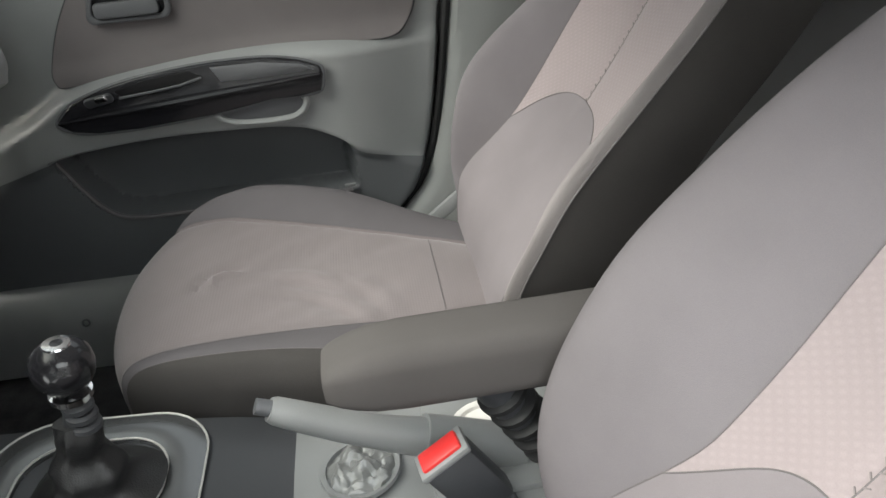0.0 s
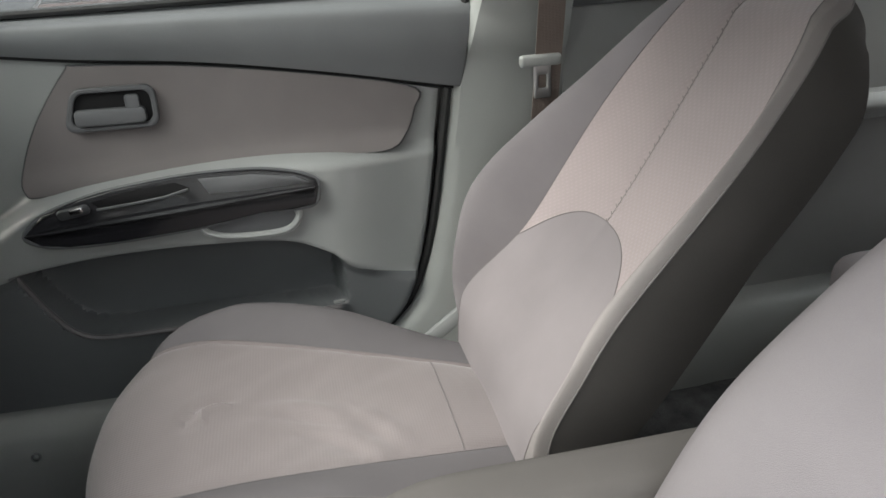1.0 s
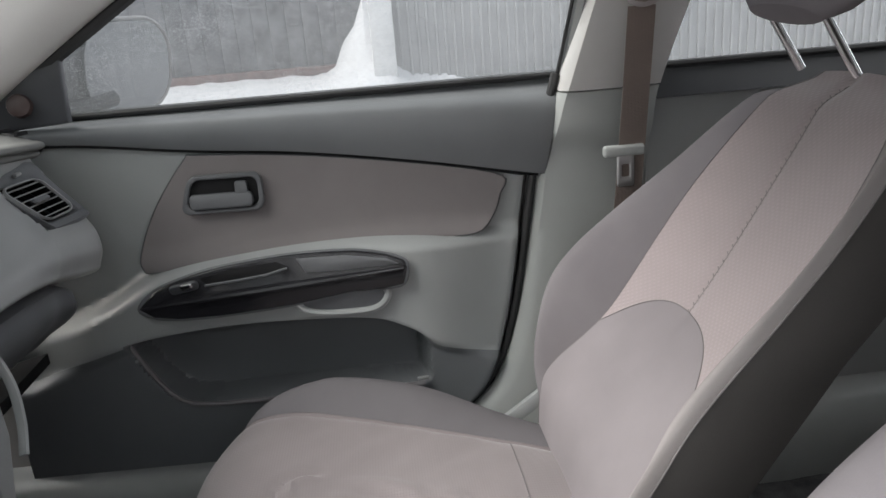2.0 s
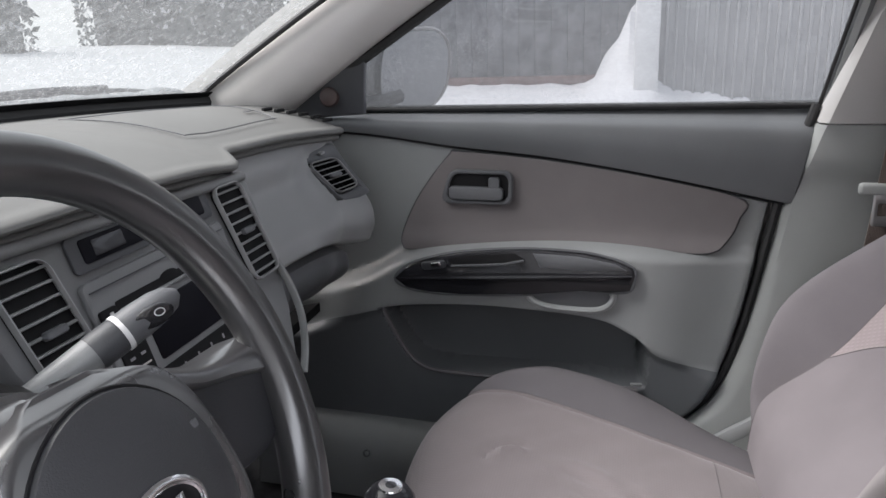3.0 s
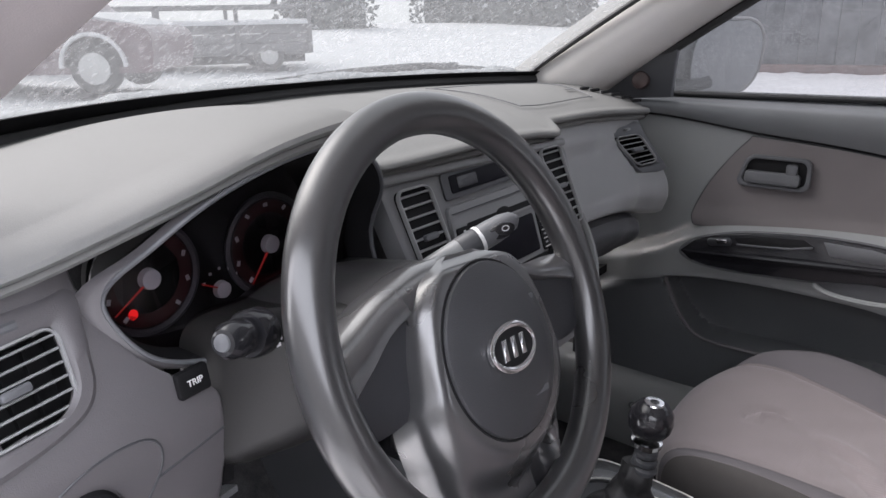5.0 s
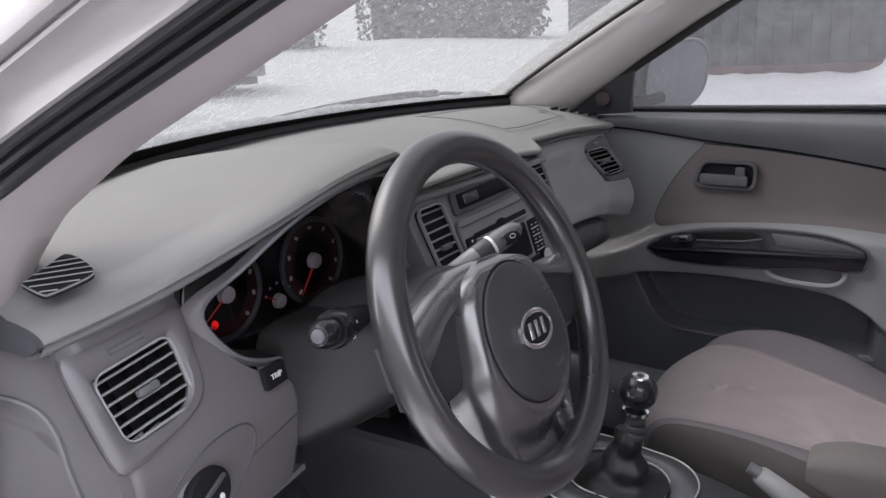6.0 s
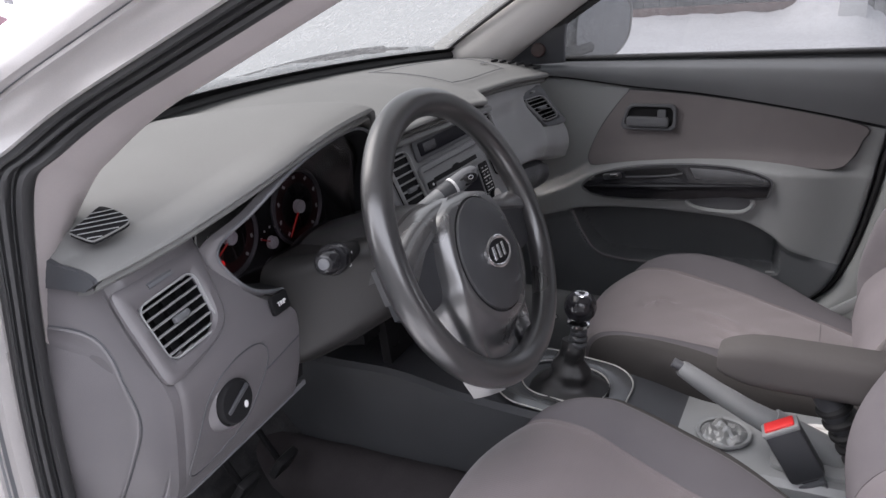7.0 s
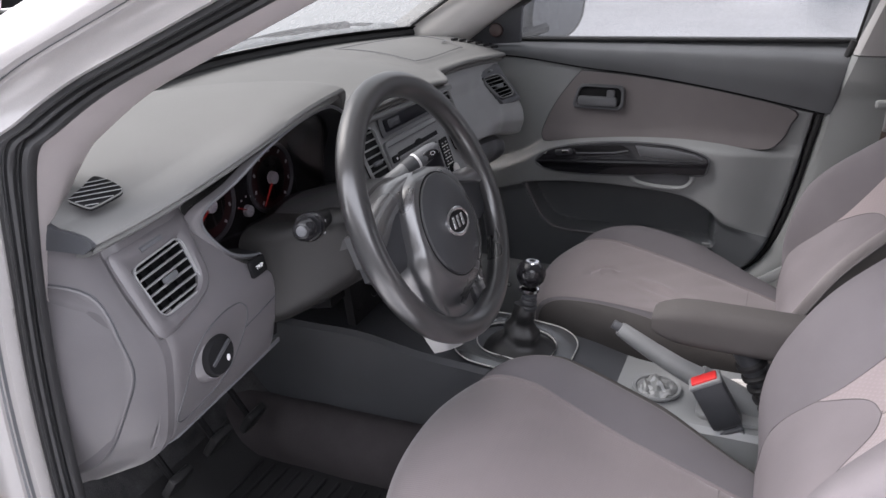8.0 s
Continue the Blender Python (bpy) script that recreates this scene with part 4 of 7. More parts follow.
def pad_point(u, v):
    x = -0.718 + 1.378 * u
    e, w = edge_at(x), WS_LOW(x) + V(0, 0.030, -0.002)
    w.x -= 0.030 * (1 - smooth(0, 0.12, u))
    roll = 1 - smooth(-0.33, -0.26, x)
    ry, rz, z0, tail = 0.016 + 0.040 * roll, 0.008 + 0.0055 * roll, 0.010 + 0.014 * roll, 0.008 - 0.004 * roll
    fall = smooth(-0.34, -0.30, x) * (1 - smooth(-0.268, -0.24, x))
    over = smooth(-0.27, -0.23, x) * (1 - smooth(0.19, 0.235, x))
    rz, tail = rz * (1 - 0.5 * fall), tail * (1 - 0.8 * fall) - 0.002 * over
    ry, z0 = ry + 0.004 * over, z0 - 0.006 * over
    if v < 0.25:
        q = 1 - v / 0.25
        if q < 0.6:
            # soft roll over the edge, turning under
            g = q / 0.6 * radians(125)
            return e + V(0, ry - ry * math.sin(g), z0 - rz * (1 - math.cos(g)))
        g = (q - 0.6) / 0.4
        return e + V(0, ry * 0.181 + 0.022 * g, z0 - 1.574 * rz - tail * g)
    t = (v - 0.25) / 0.75
    s = t ** 1.15
    p = mixv(e + V(0, ry, z0), w, s)
    hood = smooth(-0.60, -0.42, x) * (1 - smooth(-0.33, -0.27, x))
    p.z += 0.016 * math.sin(math.pi * min(1, t * 1.1)) * (1 - 0.5 * hood)
    return p


pad = part("top_pad", slab(pad_point, 130, 44, (0, 0.01, -0.012)), PLASTIC_PAD, dash, "soft grey grained dashboard top")


def pad_end_point(u, v):
    a = pad_point(0, 0.135 + 0.60 * u)
    return mixv(a - V(0.006, 0, 0.001), V(-0.727 - 0.060 * smooth(0, 1, u), a.y + 0.004 + 0.010 * (1 - u), 0.680 + 0.006 * u), v)


# the pad's side face coloured charcoal for its shade
part("pad_end", slab(pad_end_point, 30, 5, (0.012, 0, 0)), PLASTIC_DARK, pad, "side of the dashboard pad, its shade put into the colour")
# airbag lid: a shallow raised panel on the pad
def pad_z(x, y):
    e, w = edge_at(x), WS_LOW(x)
    t = max(0.0, min(1.0, (y - e.y) / max(0.01, w.y - e.y))) ** (1 / 1.15)
    return pad_point((x + 0.718) / 1.378, 0.25 + 0.75 * t).z


LID = [(0.285, 1.095), (0.30, 1.097), (0.45, 1.078), (0.60, 1.050), (0.612, 1.040), (0.575, 0.965), (0.515, 0.872), (0.500, 0.866), (0.38, 0.862), (0.255, 0.866), (0.242, 0.876), (0.255, 0.950)]
lid = spline([(p[0], p[1], 0) for p in LID], 90, True)
part("airbag_lid_seam", tube([V(p.x, p.y, pad_z(p.x, p.y) + 0.0008) for p in lid], 0.0010, 6, closed=True), PLASTIC_MID, pad)
part("airbag_mark", box((0.53, 0.925, pad_z(0.53, 0.925) + 0.001), (0.028, 0.006, 0.0015), 0.0005), PLASTIC_MID, pad)
# demister slots beside the pillar
for k in range(6):
    x = 0.600 + 0.011 * k
    part("demister_slot", box((x, 0.925 - 0.019 * k, pad_z(x, 0.925 - 0.019 * k) + 0.0), (0.020, 0.008, 0.006), 0.001, Euler((0, 0, radians(-25))).to_matrix()), BLACK, pad)


# driver-side demister vent: a dark opening in the pad crossed by thin slats
VENT = [(-0.698, 0.880), (-0.694, 0.884), (-0.668, 0.889), (-0.644, 0.896), (-0.636, 0.893), (-0.634, 0.872), (-0.637, 0.848), (-0.644, 0.840), (-0.665, 0.843), (-0.687, 0.848), (-0.694, 0.854)]
vout = spline([(-0.672 + 0.86 * (p[0] + 0.666), 0.858 + 0.86 * (p[1] - 0.868), 0) for p in VENT], 44, True)
top_vent = part("top_vent", plate([(p.x, p.y) for p in vout], lambda a, b, c=0.0: V(a, b, pad_z(a, b) + c - 0.002), 0.0056, 0.0006), BLACK, pad, "black louvred demister vent")
part("vent_rim", tube([V(p.x, p.y, pad_z(p.x, p.y) + 0.0018) for p in vout], 0.0012, 6, closed=True), PLASTIC_PAD, top_vent)
for k in range(6):
    # slats run across the opening, a little askew
    c0 = 0.1675 + 0.0087 * k
    cuts = []
    for p, q in zip(vout, vout[1:] + vout[:1]):
        fa, fb = p.y * 0.804 + p.x * 0.595 - 0.1 - c0, q.y * 0.804 + q.x * 0.595 - 0.1 - c0
        if fa * fb < 0:
            cuts.append(mixv(p, q, fa / (fa - fb)))
    if len(cuts) >= 2:
        part("slat", tube([V(p.x, p.y, pad_z(p.x, p.y) + 0.0038) for p in cuts[:2]], 0.0007, 6), PLASTIC, top_vent)


# ---- right-hand fascia (passenger side): a bulging panel, its gap, the glovebox ----
def right_point(u, v):
    x = 0.215 + 0.445 * u
    e = edge_at(x)
    top = e + V(0, 0.018, -0.016)
    low = top.z - curve([(0.215, 0.530), (0.31, 0.533), (0.45, 0.529), (0.55, 0.517), (0.62, 0.500), (0.66, 0.492)], x)
    if v < 0.84:
        q = v / 0.84
        z = top.z - low * q
        y = top.y + mixf(curve([(0.0, 0.0), (0.2, -0.020), (0.4, -0.030), (0.6, -0.040), (0.8, -0.052), (1.0, -0.050)], q), curve([(0.0, 0.0), (0.16, -0.002), (0.34, -0.020), (0.63, -0.054), (0.84, -0.060), (1.0, -0.050)], q), smooth(0.42, 0.56, x))
    else:
        q = (v - 0.84) / 0.16
        z = top.z - low - 0.016 * math.sin(q * math.pi / 2)
        y = top.y - 0.050 + 0.050 * (1 - math.cos(q * math.pi / 2))
    y += 0.020 * (1 - smooth(0.45, 0.60, x)) * smooth(0.05, 0.3, v) * (1 - 0.6 * smooth(0.5, 0.9, v))
    y -= 0.022 * (1 - smooth(0.0, 0.25, u)) * smooth(0.3, 0.8, v)
    y += 0.030 * (1 - smooth(0, 0.05, u)) * (1 - smooth(0.3, 0.8, v))
    y += 0.045 * smooth(0.95, 1.0, u) ** 2
    y -= 0.26 * (max(x, 0.55) - 0.592) * smooth(0.50, 0.60, x) * smooth(0.0, 0.12, v)
    return V(x + 0.012 * v * smooth(0.85, 1.0, u), y, z)


def vent_hole(p):
    b = p.z - 0.626
    return not (abs(b) < 0.040 and abs(p.x - 0.583 + 0.30 * b) < 0.042)


fascia_r = part("passenger_fascia", sheet(right_point, 90, 64, keep=vent_hole), PLASTIC_DASH, dash, "curved grey plastic fascia on the passenger side")


def glove_point(u, v):
    x = 0.225 + 0.395 * u
    a = right_point((x - 0.215) / 0.445, 0.84)
    corner = 0.030 * smooth(0.86, 1.0, u) ** 2
    top = a.z - 0.016 - corner
    z = top + (0.385 - top) * v
    return V(x, a.y + 0.018 + 0.012 * (1 - smooth(0.0, 0.08, v)) - 0.014 * math.sin(math.pi * min(1.0, v * 1.3)) + 0.075 * v * v + 0.03 * smooth(0.9, 1.0, u) ** 2, z)


# darker plastic than the fascia, in place of the shadow below it
glove = part("glovebox_lid", slab(glove_point, 40, 24, (0, 0.03, 0)), PLASTIC_MID, dash, "grey plastic glovebox lid, darkened for the shade under the fascia")
part("glovebox_latch", slab(lambda u, v: glove_point(0.14 + 0.16 * u + 0.07 * v, 0.42 - 0.14 * u + 0.34 * v) + V(0, -0.003 - 0.004 * math.sin(math.pi * v), 0), 8, 8, (0, 0.01, 0)), PLASTIC_MID, glove, "slanted grey glovebox handle")
part("lower_panel", slab(lambda u, v: V(-0.15 + 0.85 * u, 0.90 + 0.28 * v, 0.31 - 0.06 * v), 10, 6, (0, 0, 0.02)), BLACK, dash)
part("side_filler", slab(lambda u, v: V(0.676 + 0.02 * v, 0.870 + 0.20 * u, 0.70 - 0.20 * v), 6, 8, (0.012, 0, 0)), BLACK, dash)


# ---- air vents ----
def air_vent(name, place, w, h, skew, bars, parent, label, border=0.012, slats_mat=PLASTIC, deep=0.030):
    """A framed air outlet with a dark throat, level slats, upright vanes behind and a small tab."""
    sk = lambda pts: [(a + skew * b, b) for a, b in pts]
    vent = part(name, frame_ring(sk(rounded(w + 2 * border, h + 2 * border, 0.016)), sk(rounded(w, h, 0.010)), place, 0.006, 0.003), PLASTIC_DASH, parent, label)
    part("throat", plate(sk(rounded(w + 0.002, h + 0.002, 0.010)), lambda a, b, c=0.0: place(a, b, c - deep), 0.003, 0.001), BLACK, vent)
    part("throat_wall", loft([[place(a, b, 0.002) for a, b in sk(rounded(w, h, 0.010))], [place(a, b, -deep) for a, b in sk(rounded(w, h, 0.010))]], caps=False), BLACK, vent)
    for k in range(bars):
        b = -h / 2 + h * (k + 0.5) / bars
        half, e = w / 2 - 0.0005, 0.095 * h / bars
        part("slat", loft([[place(s * half + skew * b, b + db, c) for db, c in ((-e, 0.001), (-e * 0.4, 0.0025), (e, 0.002), (e * 1.6, -0.004), (e * 0.6, -0.006), (-e * 0.6, -0.003))] for s in (-1, 1)]), slats_mat, vent)
    for k in range(3):
        a = -w / 2 + w * (k + 1) / 4
        part("vane", loft([[place(a + skew * b + da, b, c) for da, c in ((0.0008, -0.43 * deep), (0.0008, -0.66 * deep), (-0.0008, -0.66 * deep), (-0.0008, -0.43 * deep))] for b in (-h / 2 + 0.002, h / 2 - 0.002)]), BLACK, vent)
    part("vent_tab", plate(rounded(0.026, 0.008, 0.003), lambda a, b, c=0.0: place(a, b, c + 0.002), 0.006, 0.002), PLASTIC_MID, vent)
    return vent


def quad(place, nw, ne, se, sw, w, h):
    """A placing function that stretches a w by h field over four corners of another."""
    def f(a, b, c=0.0):
        s, t = a / w + 0.5, b / h + 0.5
        lo = (sw[0] + (se[0] - sw[0]) * s, sw[1] + (se[1] - sw[1]) * s)
        hi = (nw[0] + (ne[0] - nw[0]) * s, nw[1] + (ne[1] - nw[1]) * s)
        return place(lo[0] + (hi[0] - lo[0]) * t, lo[1] + (hi[1] - lo[1]) * t, c)
    return f


pv = basis((0.592, 0.7945, 0.626), (0.93, -0.25, 0.0), (0.0, 0.52, 1.0))
spread = lambda pts, k: [(-0.012 + k * (a + 0.012), b) for a, b in pts]
TAIL = [(-0.066, 0.052), (-0.02, 0.060), (0.022, 0.060), (0.030, 0.030), (0.040, 0.0), (0.054, -0.035), (0.056, -0.048), (0.030, -0.052), (-0.004, -0.052), (-0.016, -0.046), (-0.036, -0.016), (-0.052, 0.014)]
HOLE = [(-0.053, 0.033), (-0.022, 0.034), (0.006, 0.034), (0.014, 0.014), (0.022, -0.010), (0.029, -0.029), (0.028, -0.032), (0.006, -0.033), (-0.018, -0.033), (-0.021, -0.030), (-0.034, -0.006), (-0.045, 0.014)]
part("vent_surround", frame_ring([(p.x, p.y) for p in spline([(a, b, 0) for a, b in spread(TAIL, 1.22)], 48, True)], [(p.x, p.y) for p in spline([(a, b, 0) for a, b in spread(HOLE, 1.37)], 48, True)], lambda a, b, c=0.0: pv(a, b, c - 0.006), 0.009, 0.004), PLASTIC_MID, fascia_r, "slate panel round the outer vent")
air_vent("outer_vent", quad(lambda a, b, c=0.0: pv(a, b, c + 0.001), *spread([(-0.053, 0.034), (0.007, 0.035), (0.030, -0.032), (-0.019, -0.034)], 1.37), 0.060, 0.066), 0.056, 0.060, 0.0, 6, fascia_r, "dark slatted outer air vent", 0.003)
part("vent_knob", box(pv(-0.020, 0.046, 0.006), (0.018, 0.008, 0.005), 0.002), PLASTIC, fascia_r)

# ---- centre stack: silver-grey bezel, two vents, radio, heater panel ----
STACK_UP = V(0, 0.30, 1.0)
sp = basis((0.0, 0.757, 0.640), (1, 0, 0), STACK_UP)
BEZEL = [(-0.232, 0.072), (-0.225, 0.078), (0.215, 0.060), (0.226, 0.050), (0.226, -0.03), (0.220, -0.09), (0.212, -0.13), (0.185, -0.19), (0.14, -0.24), (-0.12, -0.24), (-0.165, -0.17), (-0.190, -0.10), (-0.215, -0.02)]
stack = part("centre_bezel", plate(BEZEL, lambda a, b, c=0.0: sp(a, b, c - 0.030), 0.030, 0.006), STACK_SKIN, dash, "grey centre stack bezel")
part("stack_brow", tube([sp(-0.228 + 0.440 * k / 20, 0.074 - 0.014 * k / 20, 0.002) for k in range(21)], 0.007, 10), STACK_SKIN, stack, "rounded grey bar over the vents")
part("stack_gap", tube([sp(-0.220 + 0.42 * k / 20, 0.088 - 0.014 * k / 20, -0.006) for k in range(21)], 0.007, 8), BLACK, stack)
for sx in (-1, 1):
    vp = basis(sp(sx * 0.170, -0.006, 0.0045), (1, 0, 0), STACK_UP)
    air_vent("centre_vent", vp, 0.060, 0.124, 0.16 * -sx * -1 if sx < 0 else -0.16, 9, stack, "dark slatted centre air vent", 0.003, PLASTIC, 0.0040)
def print_mark(name, a0, b0, c0, w, h, mat):
    """A small raised print on the face of the stack."""
    return part(name, plate(rounded(w, h, min(w, h) * 0.2, 2), lambda a, b, c=0.0: sp(a + a0, b + b0, c + c0), 0.0005, 0.0001), mat, rad)


rad = thing("car_radio", sp(0, 0, 0), "dark grey car radio with disc slot and buttons", "radio")
part("display_panel", plate(rounded(0.235, 0.036, 0.006), lambda a, b, c=0.0: sp(a, b + 0.046, c + 0.001), 0.003, 0.001), PLASTIC_DARK, rad, "clock display panel")
part("display", plate(rounded(0.205, 0.024, 0.004), lambda a, b, c=0.0: sp(a, b + 0.047, c + 0.004), 0.001, 0.0005), LENS, rad, "unlit dark clock display")
part("display_window", plate(rounded(0.045, 0.016, 0.002), lambda a, b, c=0.0: sp(a - 0.065, b + 0.047, c + 0.005), 0.0008, 0.0004), GLOSS_BLACK, rad)
face = part("radio_face", plate(rounded(0.245, 0.145, 0.008), lambda a, b, c=0.0: sp(a, b - 0.052, c + 0.001), 0.006, 0.003), STACK_SKIN, rad, "grey radio face")
part("face_line", box(sp(0, 0.010, 0.008), (0.235, 0.0015, 0.0015), 0.0004, Euler((radians(-17), 0, 0)).to_matrix()), PLASTIC_DARK, rad)
part("disc_slot", plate(rounded(0.175, 0.0095, 0.003), lambda a, b, c=0.0: sp(a - 0.005, b - 0.012, c + 0.0072), 0.0006, 0.0002), BLACK, rad, "black disc slot")
part("slot_notch", plate(oval(0.032, 0.012, 16), lambda a, b, c=0.0: sp(a - 0.005, b - 0.009, c + 0.0076), 0.0006, 0.0002), BLACK, rad)
part("slot_lip", plate(rounded(0.17, 0.0035, 0.0015), lambda a, b, c=0.0: sp(a - 0.005, b - 0.0175, c + 0.007), 0.0025, 0.001), PLASTIC, rad)
part("eject_button", plate(rounded(0.024, 0.013, 0.003), lambda a, b, c=0.0: sp(a - 0.106, b - 0.016, c + 0.007), 0.003, 0.001), BLACK, rad)
print_mark("eject_mark", -0.104, -0.016, 0.0101, 0.005, 0.004, WHITE_PRINT)
part("radio_screen", plate(rounded(0.130, 0.056, 0.004), lambda a, b, c=0.0: sp(a + 0.002, b - 0.055, c + 0.0072), 0.001, 0.0005), LENS, rad, "dark radio display")
for side in (-1, 1):
    part("button_panel", plate(rounded(0.038, 0.060, 0.004), lambda a, b, c=0.0: sp(a + side * 0.094, b - 0.058, c + 0.0072), 0.002, 0.001), BLACK, rad)
    for r in range(4 if side > 0 else 2):
        for c2 in (-1, 1):
            bb = -0.038 - (0.013 if side > 0 else 0.026) * r
            print_mark("button_mark", side * 0.094 + c2 * 0.008, bb, 0.0092, 0.007, 0.0028, PRINT_DIM)
        print_mark("button_rule", side * 0.094, bb - 0.0065 if side > 0 else bb - 0.011, 0.0092, 0.028, 0.0018, SILVER)
for side in (-1, 1):
    knob = part("knob", turned([(0.014, 0), (0.0135, 0.010), (0.0125, 0.012), (0.004, 0.012)], sp(side * 0.098, -0.100, 0.006), sp(0, 0, 1) - sp(0, 0, 0), 24), BLACK, rad, "black rotary knob with bright ring")
    part("knob_ring", turned([(0.0138, 0.0105), (0.0142, 0.012), (0.0115, 0.0135), (0.0108, 0.0125)], sp(side * 0.098, -0.100, 0.006), sp(0, 0, 1) - sp(0, 0, 0), 24), SILVER, knob)
part("preset_panel", plate(rounded(0.165, 0.020, 0.004), lambda a, b, c=0.0: sp(a, b - 0.100, c + 0.007), 0.003, 0.001), BLACK, rad)
for k in range(6):
    print_mark("preset_mark", -0.062 + 0.025 * k, -0.100, 0.0100, 0.0030, 0.0055, PRINT_DIM)
part("radio_base_strip", plate(rounded(0.24, 0.012, 0.004), lambda a, b, c=0.0: sp(a, b - 0.130, c + 0.006), 0.004, 0.002), SILVER, rad, "silvery lower radio strip")
def flank_loop(z):
    w = curve([(0.27, 0.185), (0.33, 0.222), (0.40, 0.240), (0.48, 0.236), (0.55, 0.225), (0.62, 0.215)], z)
    y = curve([(0.27, 0.815), (0.33, 0.775), (0.40, 0.745), (0.48, 0.736), (0.55, 0.742), (0.62, 0.765)], z)
    right = [V(w - 0.085, y - 0.006, z), V(w - 0.020, y, z), V(w - 0.006, y + 0.006, z), V(w, y + 0.022, z), V(w + 0.004, y + 0.10, z), V(w + 0.004, y + 0.24, z)]
    left = [V(0.03, y + 0.24, z), V(0.03, y + 0.03, z), V(0.035, y + 0.01, z)]
    return right + left


part("stack_flank", loft([flank_loop(0.62 - 0.35 * k / 24) for k in range(25)]), PLASTIC_DASH, stack, "rounded grey flank of the centre stack")
part("flank_lip", tube(spline([sp(0.214, -0.060, 0.004), sp(0.222, -0.10, 0.006), sp(0.222, -0.145, 0.006), sp(0.205, -0.185, 0.004), sp(0.18, -0.215, 0.002)], 24), 0.006, 8, flat=0.6), PLASTIC, stack, "pale edge of the centre bezel")
heater = part("heater_panel", plate(rounded(0.24, 0.085, 0.012), lambda a, b, c=0.0: sp(a, b - 0.185, c + 0.001), 0.004, 0.002), PLASTIC_MID, stack, "heater control panel")
for k in (-1, 0, 1):
    part("heater_dial", turned([(0.028, 0), (0.026, 0.012), (0.010, 0.014), (0.003, 0.014)], sp(0.078 * k, -0.185, 0.004), sp(0, 0, 1) - sp(0, 0, 0), 24), PLASTIC_DARK, heater)

# ---- driver-side fascia: vent panel, switch panel, end cap with fuse cover ----
LEFT_TOP = lambda x: edge_at(x) + V(0, 0.016, -0.004)


def left_point(u, v):
    x = -0.708 + 0.285 * u
    top = LEFT_TOP(x)
    low = V(x, 0.80, 0.385 + 0.05 * u)
    z = top.z + (low.z - top.z) * v
    y = curve([(0.38, 0.815), (0.44, 0.784), (0.50, 0.768), (0.545, 0.762), (0.569, 0.768), (0.587, 0.7795), (0.622, 0.797), (0.66, 0.817), (0.70, 0.828), (0.75, 0.81)], z)
    y += 0.05 * smooth(0.60, 0.70, z) * smooth(0.35, 0.9, u)
    curl = (1 - smooth(0.0, 0.10, u)) ** 2
    return V(x, y + 0.014 * curl, z)


def cluster_cut(p):
    """Leaves the openings for the instruments, the column and the vent free."""
    in_vent = -0.688 < p.x < -0.600 - 0.7 * max(0.0, 0.605 - p.z) and 0.586 < p.z < 0.653
    return not in_vent and p.x < column_edge(p.z) - 0.0004


def column_edge(z):
    return curve([(0.40, -0.484), (0.555, -0.484), (0.575, -0.50), (0.585, -0.518), (0.595, -0.530), (0.607, -0.541), (0.632, -0.557), (0.663, -0.566), (0.70, -0.572)], z)


def fascia_point(u, v):
    """The fascia up to the opening for the instruments and the column."""
    p = left_point(u, v)
    p.x = min(p.x, column_edge(p.z))
    return p


fascia_l = part("driver_fascia", sheet(fascia_point, 90, 80, keep=cluster_cut), PLASTIC_DARKENED, dash, "grey plastic fascia beside the steering wheel")
sol = fascia_l.modifiers.new("thickness", "SOLIDIFY")
sol.thickness, sol.offset = 0.004, 0
lv = basis((-0.655, 0.7935, 0.6155), (0.999, 0.04, -0.021), (0.0, 0.46, 0.888))
VP = [(-0.050, 0.061), (-0.030, 0.061), (0.013, 0.065), (0.060, 0.071), (0.078, 0.071), (0.083, 0.060), (0.080, 0.040), (0.076, 0.012), (0.071, -0.014), (0.058, -0.032), (0.033, -0.044), (-0.006, -0.054), (-0.036, -0.059), (-0.048, -0.057), (-0.053, -0.045), (-0.055, -0.010), (-0.057, 0.035), (-0.056, 0.054)]
VI = [(-0.036, 0.031), (-0.028, 0.034), (0.010, 0.039), (0.047, 0.044), (0.055, 0.041), (0.056, 0.020), (0.053, -0.008), (0.041, -0.025), (0.019, -0.034), (-0.016, -0.037), (-0.028, -0.035), (-0.032, -0.024), (-0.034, -0.004), (-0.036, 0.016)]
outer = [(p.x, p.y) for p in spline([(a, b, 0) for a, b in VP], 56, True)]
inner = [(p.x, p.y) for p in spline([(a, b, 0) for a, b in VI], 56, True)]
part("vent_panel", frame_ring(outer, inner, lambda a, b, c=0.0: lv(a, b, c - 0.001), 0.009, 0.004), PLASTIC_DARKENED, fascia_l, "grey panel round the air vent")
air_vent("outer_vent", quad(lambda a, b, c=0.0: lv(a, b, c + 0.0005), (-0.038, 0.034), (0.058, 0.046), (0.053, -0.030), (-0.033, -0.038), 0.094, 0.070), 0.090, 0.066, 0.0, 6, fascia_l, "large slatted driver-side air vent", 0.003)
part("vent_wheel", tube([lv(-0.012 + 0.040 * k / 6, 0.050 + 0.004 * k / 6, 0.006) for k in range(7)], 0.0045, 8), PLASTIC_MID, fascia_l)


